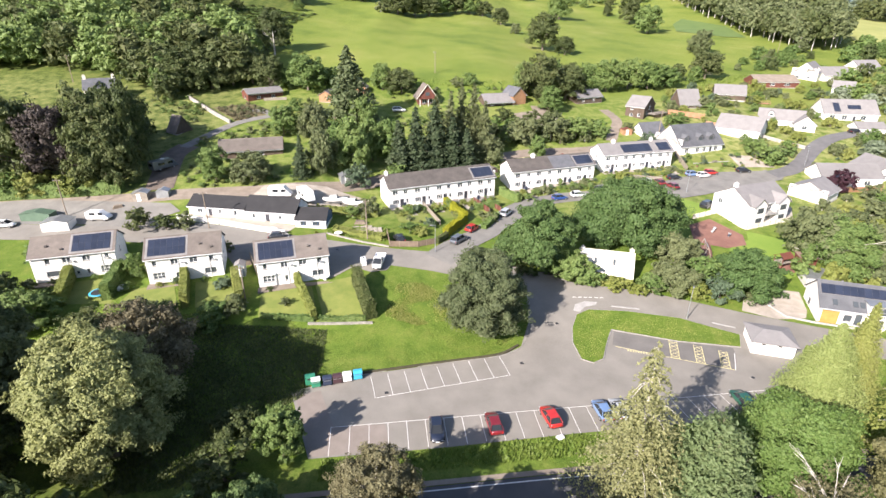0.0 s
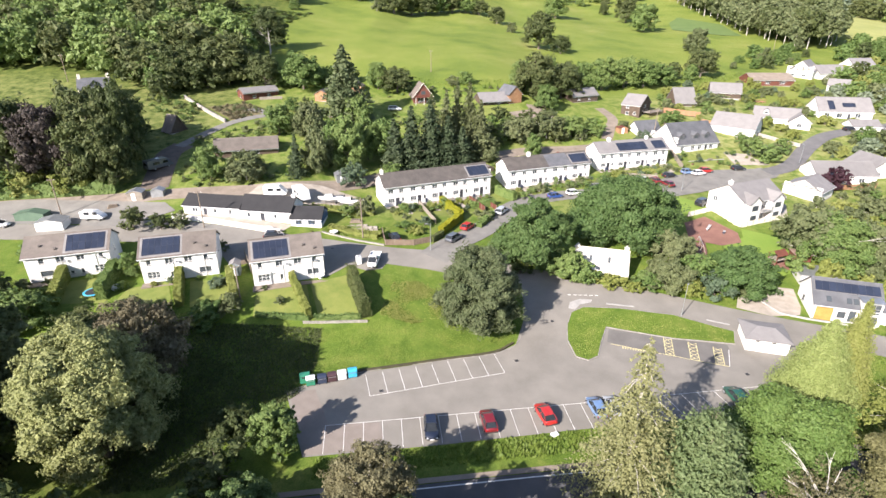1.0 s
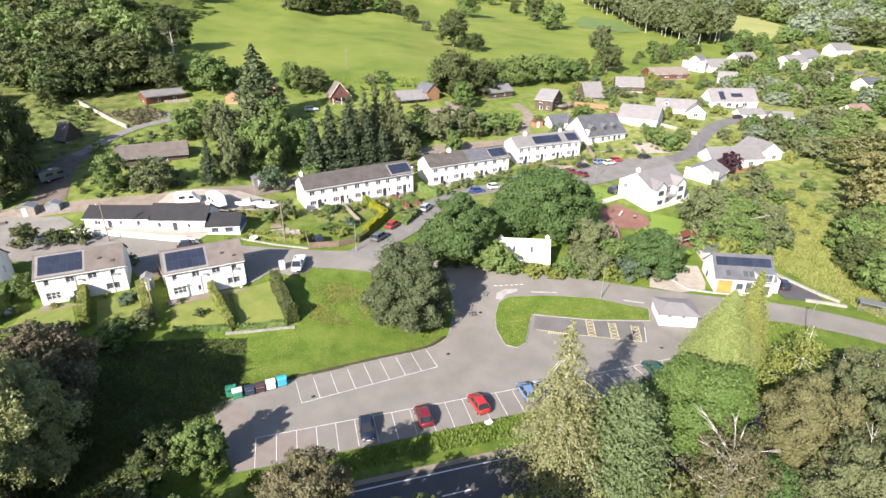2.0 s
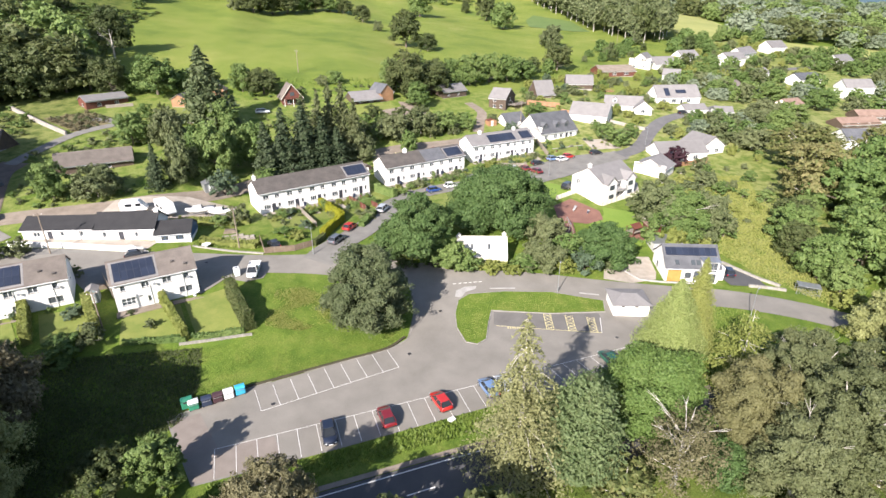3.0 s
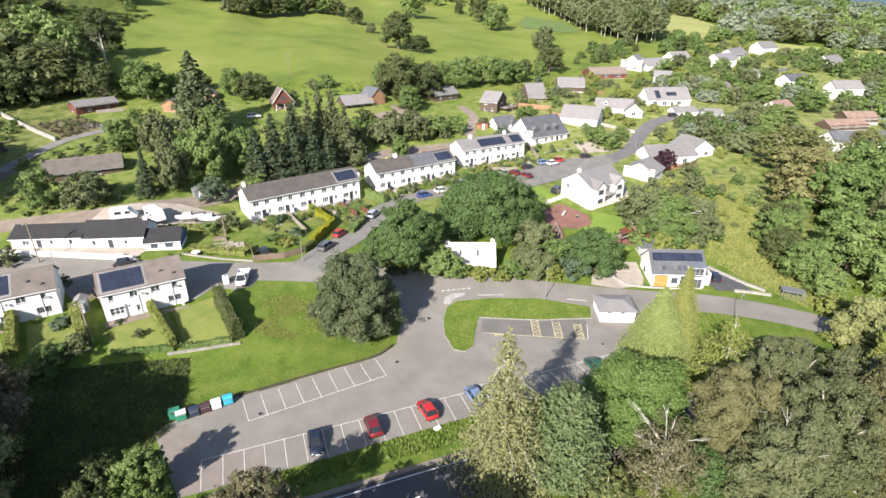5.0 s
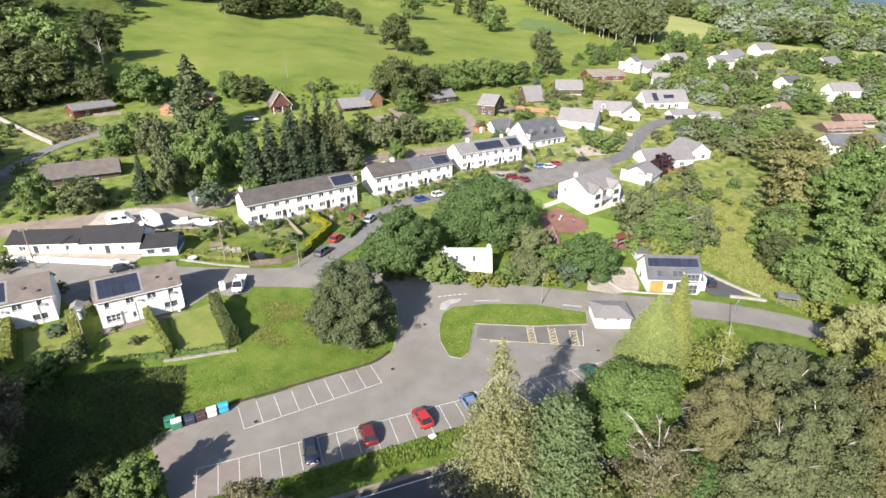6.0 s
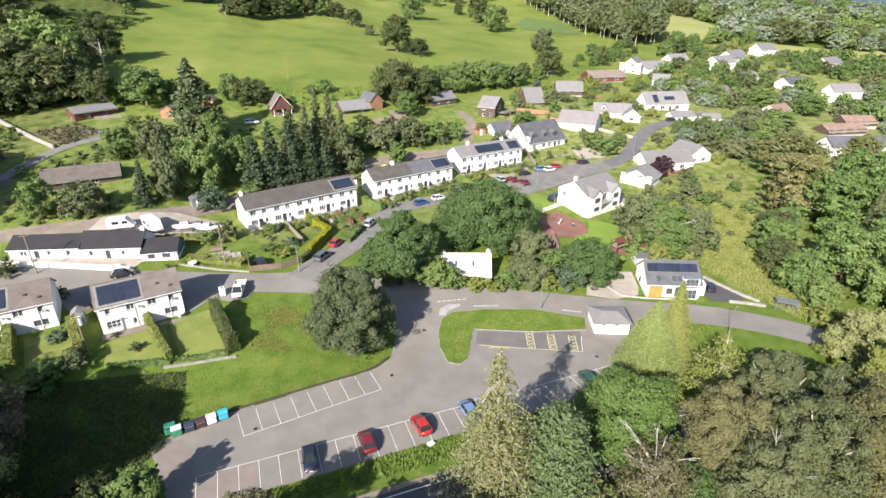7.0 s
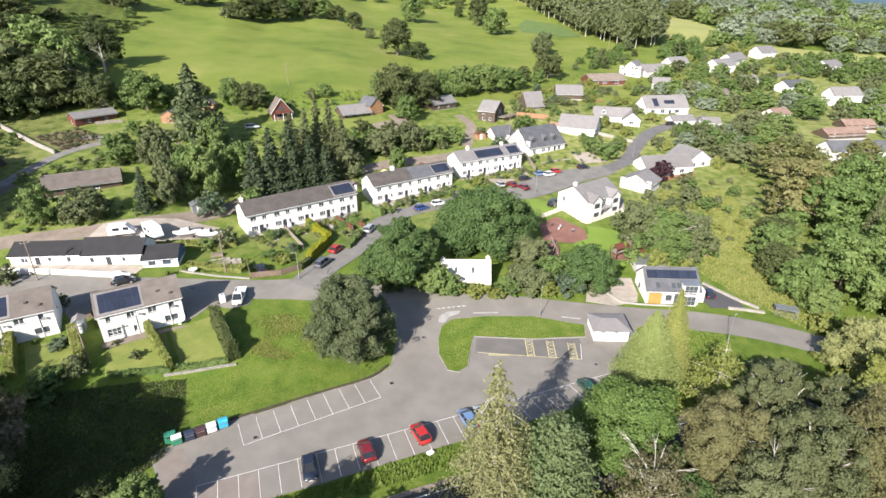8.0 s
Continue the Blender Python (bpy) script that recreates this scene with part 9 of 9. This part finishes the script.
def rough_grass(outline, count, low, high, seed, label, blade=GRASS, clump=1.0):
    """Tufts of long grass standing on the ground, one mass."""
    rng = np.random.default_rng(seed)
    o = np.array(outline)
    p = rng.uniform(o.min(0), o.max(0), (count * 3, 2))
    inside = np.zeros(len(p), bool)
    j = len(o) - 1
    for i in range(len(o)):
        (ax, ay), (bx, by) = o[i], o[j]
        if ay != by:
            inside ^= ((ay > p[:, 1]) != (by > p[:, 1])) & (p[:, 0] < (bx - ax) * (p[:, 1] - ay) / (by - ay) + ax)
        j = i
    p = p[inside]
    thick = clump * (np.sin(p[:, 0] * 0.9 + np.sin(p[:, 1] * 0.6) * 1.7) + np.cos(p[:, 1] * 0.8 + p[:, 0] * 0.35)) + rng.normal(0, 0.9, len(p))
    p = p[np.argsort(-thick)][:count]
    n = len(p)
    z = land(p[:, 0], p[:, 1])
    a = rng.uniform(0, math.tau, n)
    h = rng.uniform(low, high, n)
    w = h * rng.uniform(0.25, 0.6, n)
    lean = rng.normal(0, 0.5, (n, 2)) * h[:, None] + np.array(SUN_AZ) * h[:, None] * 0.35
    dx, dy = np.cos(a) * w, np.sin(a) * w
    v = np.stack([np.stack([p[:, 0] - dx, p[:, 1] - dy, z - 0.03], 1), np.stack([p[:, 0] + dx, p[:, 1] + dy, z - 0.03], 1), np.stack([p[:, 0] + lean[:, 0] + dx * 0.5, p[:, 1] + lean[:, 1] + dy * 0.5, z + h], 1), np.stack([p[:, 0] + lean[:, 0] - dx * 0.5, p[:, 1] + lean[:, 1] - dy * 0.5, z + h * 0.85], 1)], 1).reshape(-1, 3)
    data = bpy.data.meshes.new("rough_grass")
    data.from_pydata(v.tolist(), [], np.arange(4 * n).reshape(n, 4).tolist())
    tagged(part("rough_grass", data, blade, None), label, "grass", kind="stuff")


rough_grass(((-10, 62.4), (1, 64.8), (8.4, 66.4), (11.8, 68.6), (13.7, 74), (14.2, 80), (8, 83.6), (-4, 86.5), (-10.4, 86.4), (-10.6, 72), (-19.8, 70.4), (-19.6, 58.6)), 9000, 0.05, 0.15, 1, "long uneven grass on the bank above the car park")
# deep tree shade put into the grass: dark leaf colour over the shaded outline
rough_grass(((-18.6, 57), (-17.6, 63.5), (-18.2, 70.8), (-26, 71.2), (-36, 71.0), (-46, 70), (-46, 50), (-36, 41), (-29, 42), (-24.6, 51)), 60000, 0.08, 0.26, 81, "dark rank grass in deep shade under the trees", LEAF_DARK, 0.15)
rough_grass(((-9.6, 74), (-4, 72.4), (0.5, 74), (2.5, 78), (1.5, 82), (-3, 83.4), (-8, 82.4)), 6500, 0.06, 0.2, 11, "dry straw-coloured grass on the bank", DRY_GRASS)
rough_grass(((20.9, 66), (20.6, 69.3), (22.6, 76), (24.8, 77.3), (39, 75.6), (46.8, 71.6), (45.6, 68.8), (36.8, 70.1), (27, 73), (25, 69), (23.7, 65.8), (22, 64.8)), 7000, 0.06, 0.24, 2, "long yellow-green grass on the car park island", DRY_GRASS)
rough_grass(((-14, 45.9), (16, 50.0), (44, 53.6), (50, 53), (46, 49.6), (20, 47.2), (0, 44.8), (-14, 43.0)), 5200, 0.12, 0.38, 3, "long verge grass between car park and road")
rough_grass(((83, 70), (80, 84), (92, 96), (108, 124), (120, 124), (108, 98), (101, 78), (92, 62), (86, 60)), 30000, 0.08, 0.30, 4, "tall rough yellow-green grass on the slope", DRY_GRASS)
rough_grass(((47.5, 59.4), (52, 64), (57, 69), (66, 66), (72, 61), (66, 56), (52, 56)), 2200, 0.1, 0.3, 5, "rough grass beside the lane")
rough_grass(((-24, 101), (-12, 98), (-11.6, 104), (-23, 104.5)), 2200, 0.15, 0.5, 6, "rough grass bank beside the road")
rough_grass(((-60, 196), (-20, 202), (20, 203), (60, 211), (100, 228), (150, 256), (146, 262), (96, 236), (56, 218), (20, 210), (-20, 209), (-60, 206)), 4000, 0.25, 0.7, 7, "rough tussock strip along the pasture's edge")

for row in (("o", -67, 80.9, 1.4, 0.9), ("g", -61, 82.8, 1.2, 0.8), ("l", -48.6, 80.4, 1.1, 0.8), ("b", -46.4, 81.6, 1.3, 0.9), ("g", -41.8, 82.4, 1.0, 0.7), ("o", -29.4, 79.6, 0.9, 0.8), ("l", -24.2, 81.2, 0.8, 0.7), ("g", -53.6, 79.4, 1.8, 1.3), ("o", -70.0, 79.4, 2.2, 1.6), ("g", -66, 78, 1.6, 1.3), ("b", -37.8, 80.0, 1.9, 1.7), ("d", -44.0, 72.6, 3.0, 2.4), ("o", -33.4, 73.6, 3.6, 2.5), ("l", -42.5, 70.6, 2.6, 2.5), ("l", -38.8, 70.4, 2.2, 2.2), ("g", -35.6, 70.0, 2.0, 2.0), ("l", -46, 71.5, 2.4, 2.4)):
    plant(*row)
for row in (("o", -6, 116.6, 1.0, 0.8), ("l", 4.5, 121.2, 1.0, 0.8), ("o", 8.2, 122.6, 1.2, 0.9), ("g", 12.0, 124.2, 1.4, 1.0), ("l", 20.0, 129.0, 1.4, 1.0), ("o", 24.0, 130.4, 1.2, 1.0), ("g", 30.5, 132.8, 2.6, 0.9), ("l", 34.0, 134.0, 1.2, 0.9), ("o", 38.0, 135.6, 1.4, 1.0), ("l", 50, 142.0, 1.4, 1.0), ("g", 56, 143.6, 1.6, 1.1), ("l", 61, 144.8, 1.3, 1.0)):
    plant(*row)


# ---- distant hills across the valley ----
def distant_hills():
    bm = bmesh.new()
    rings = []
    for j, (r, up) in enumerate(((1050, -20), (1500, 0.40), (2100, 0.72), (2800, 1.0), (3600, 0.9))):
        ring = []
        for i in range(121):
            a = radians(-20 + i * 2.2)
            top = 260 + 70 * math.sin(a * 5.0 + 1.2) + 40 * math.sin(a * 13.0 + 0.5) + 14 * math.sin(a * 31)
            ring.append(bm.verts.new((math.cos(a) * r, math.sin(a) * r, -20 if up < 0 else top * up)))
        rings.append(ring)
    for a, b in zip(rings, rings[1:]):
        for i in range(120):
            bm.faces.new((a[i], a[i + 1], b[i + 1], b[i]))
    for f in bm.faces:
        f.smooth = True
    # the blue of distance haze is painted into the hills' base colour
    tagged(part("backdrop", bm, surface("far_hazy_hill", (0.040, 0.085, 0.110), (0.070, 0.120, 0.150), 0.004, 0.95, fine=0.08, bump=0.0), None), "blue-green wooded hills across the valley", "hills", kind="structure")


distant_hills()
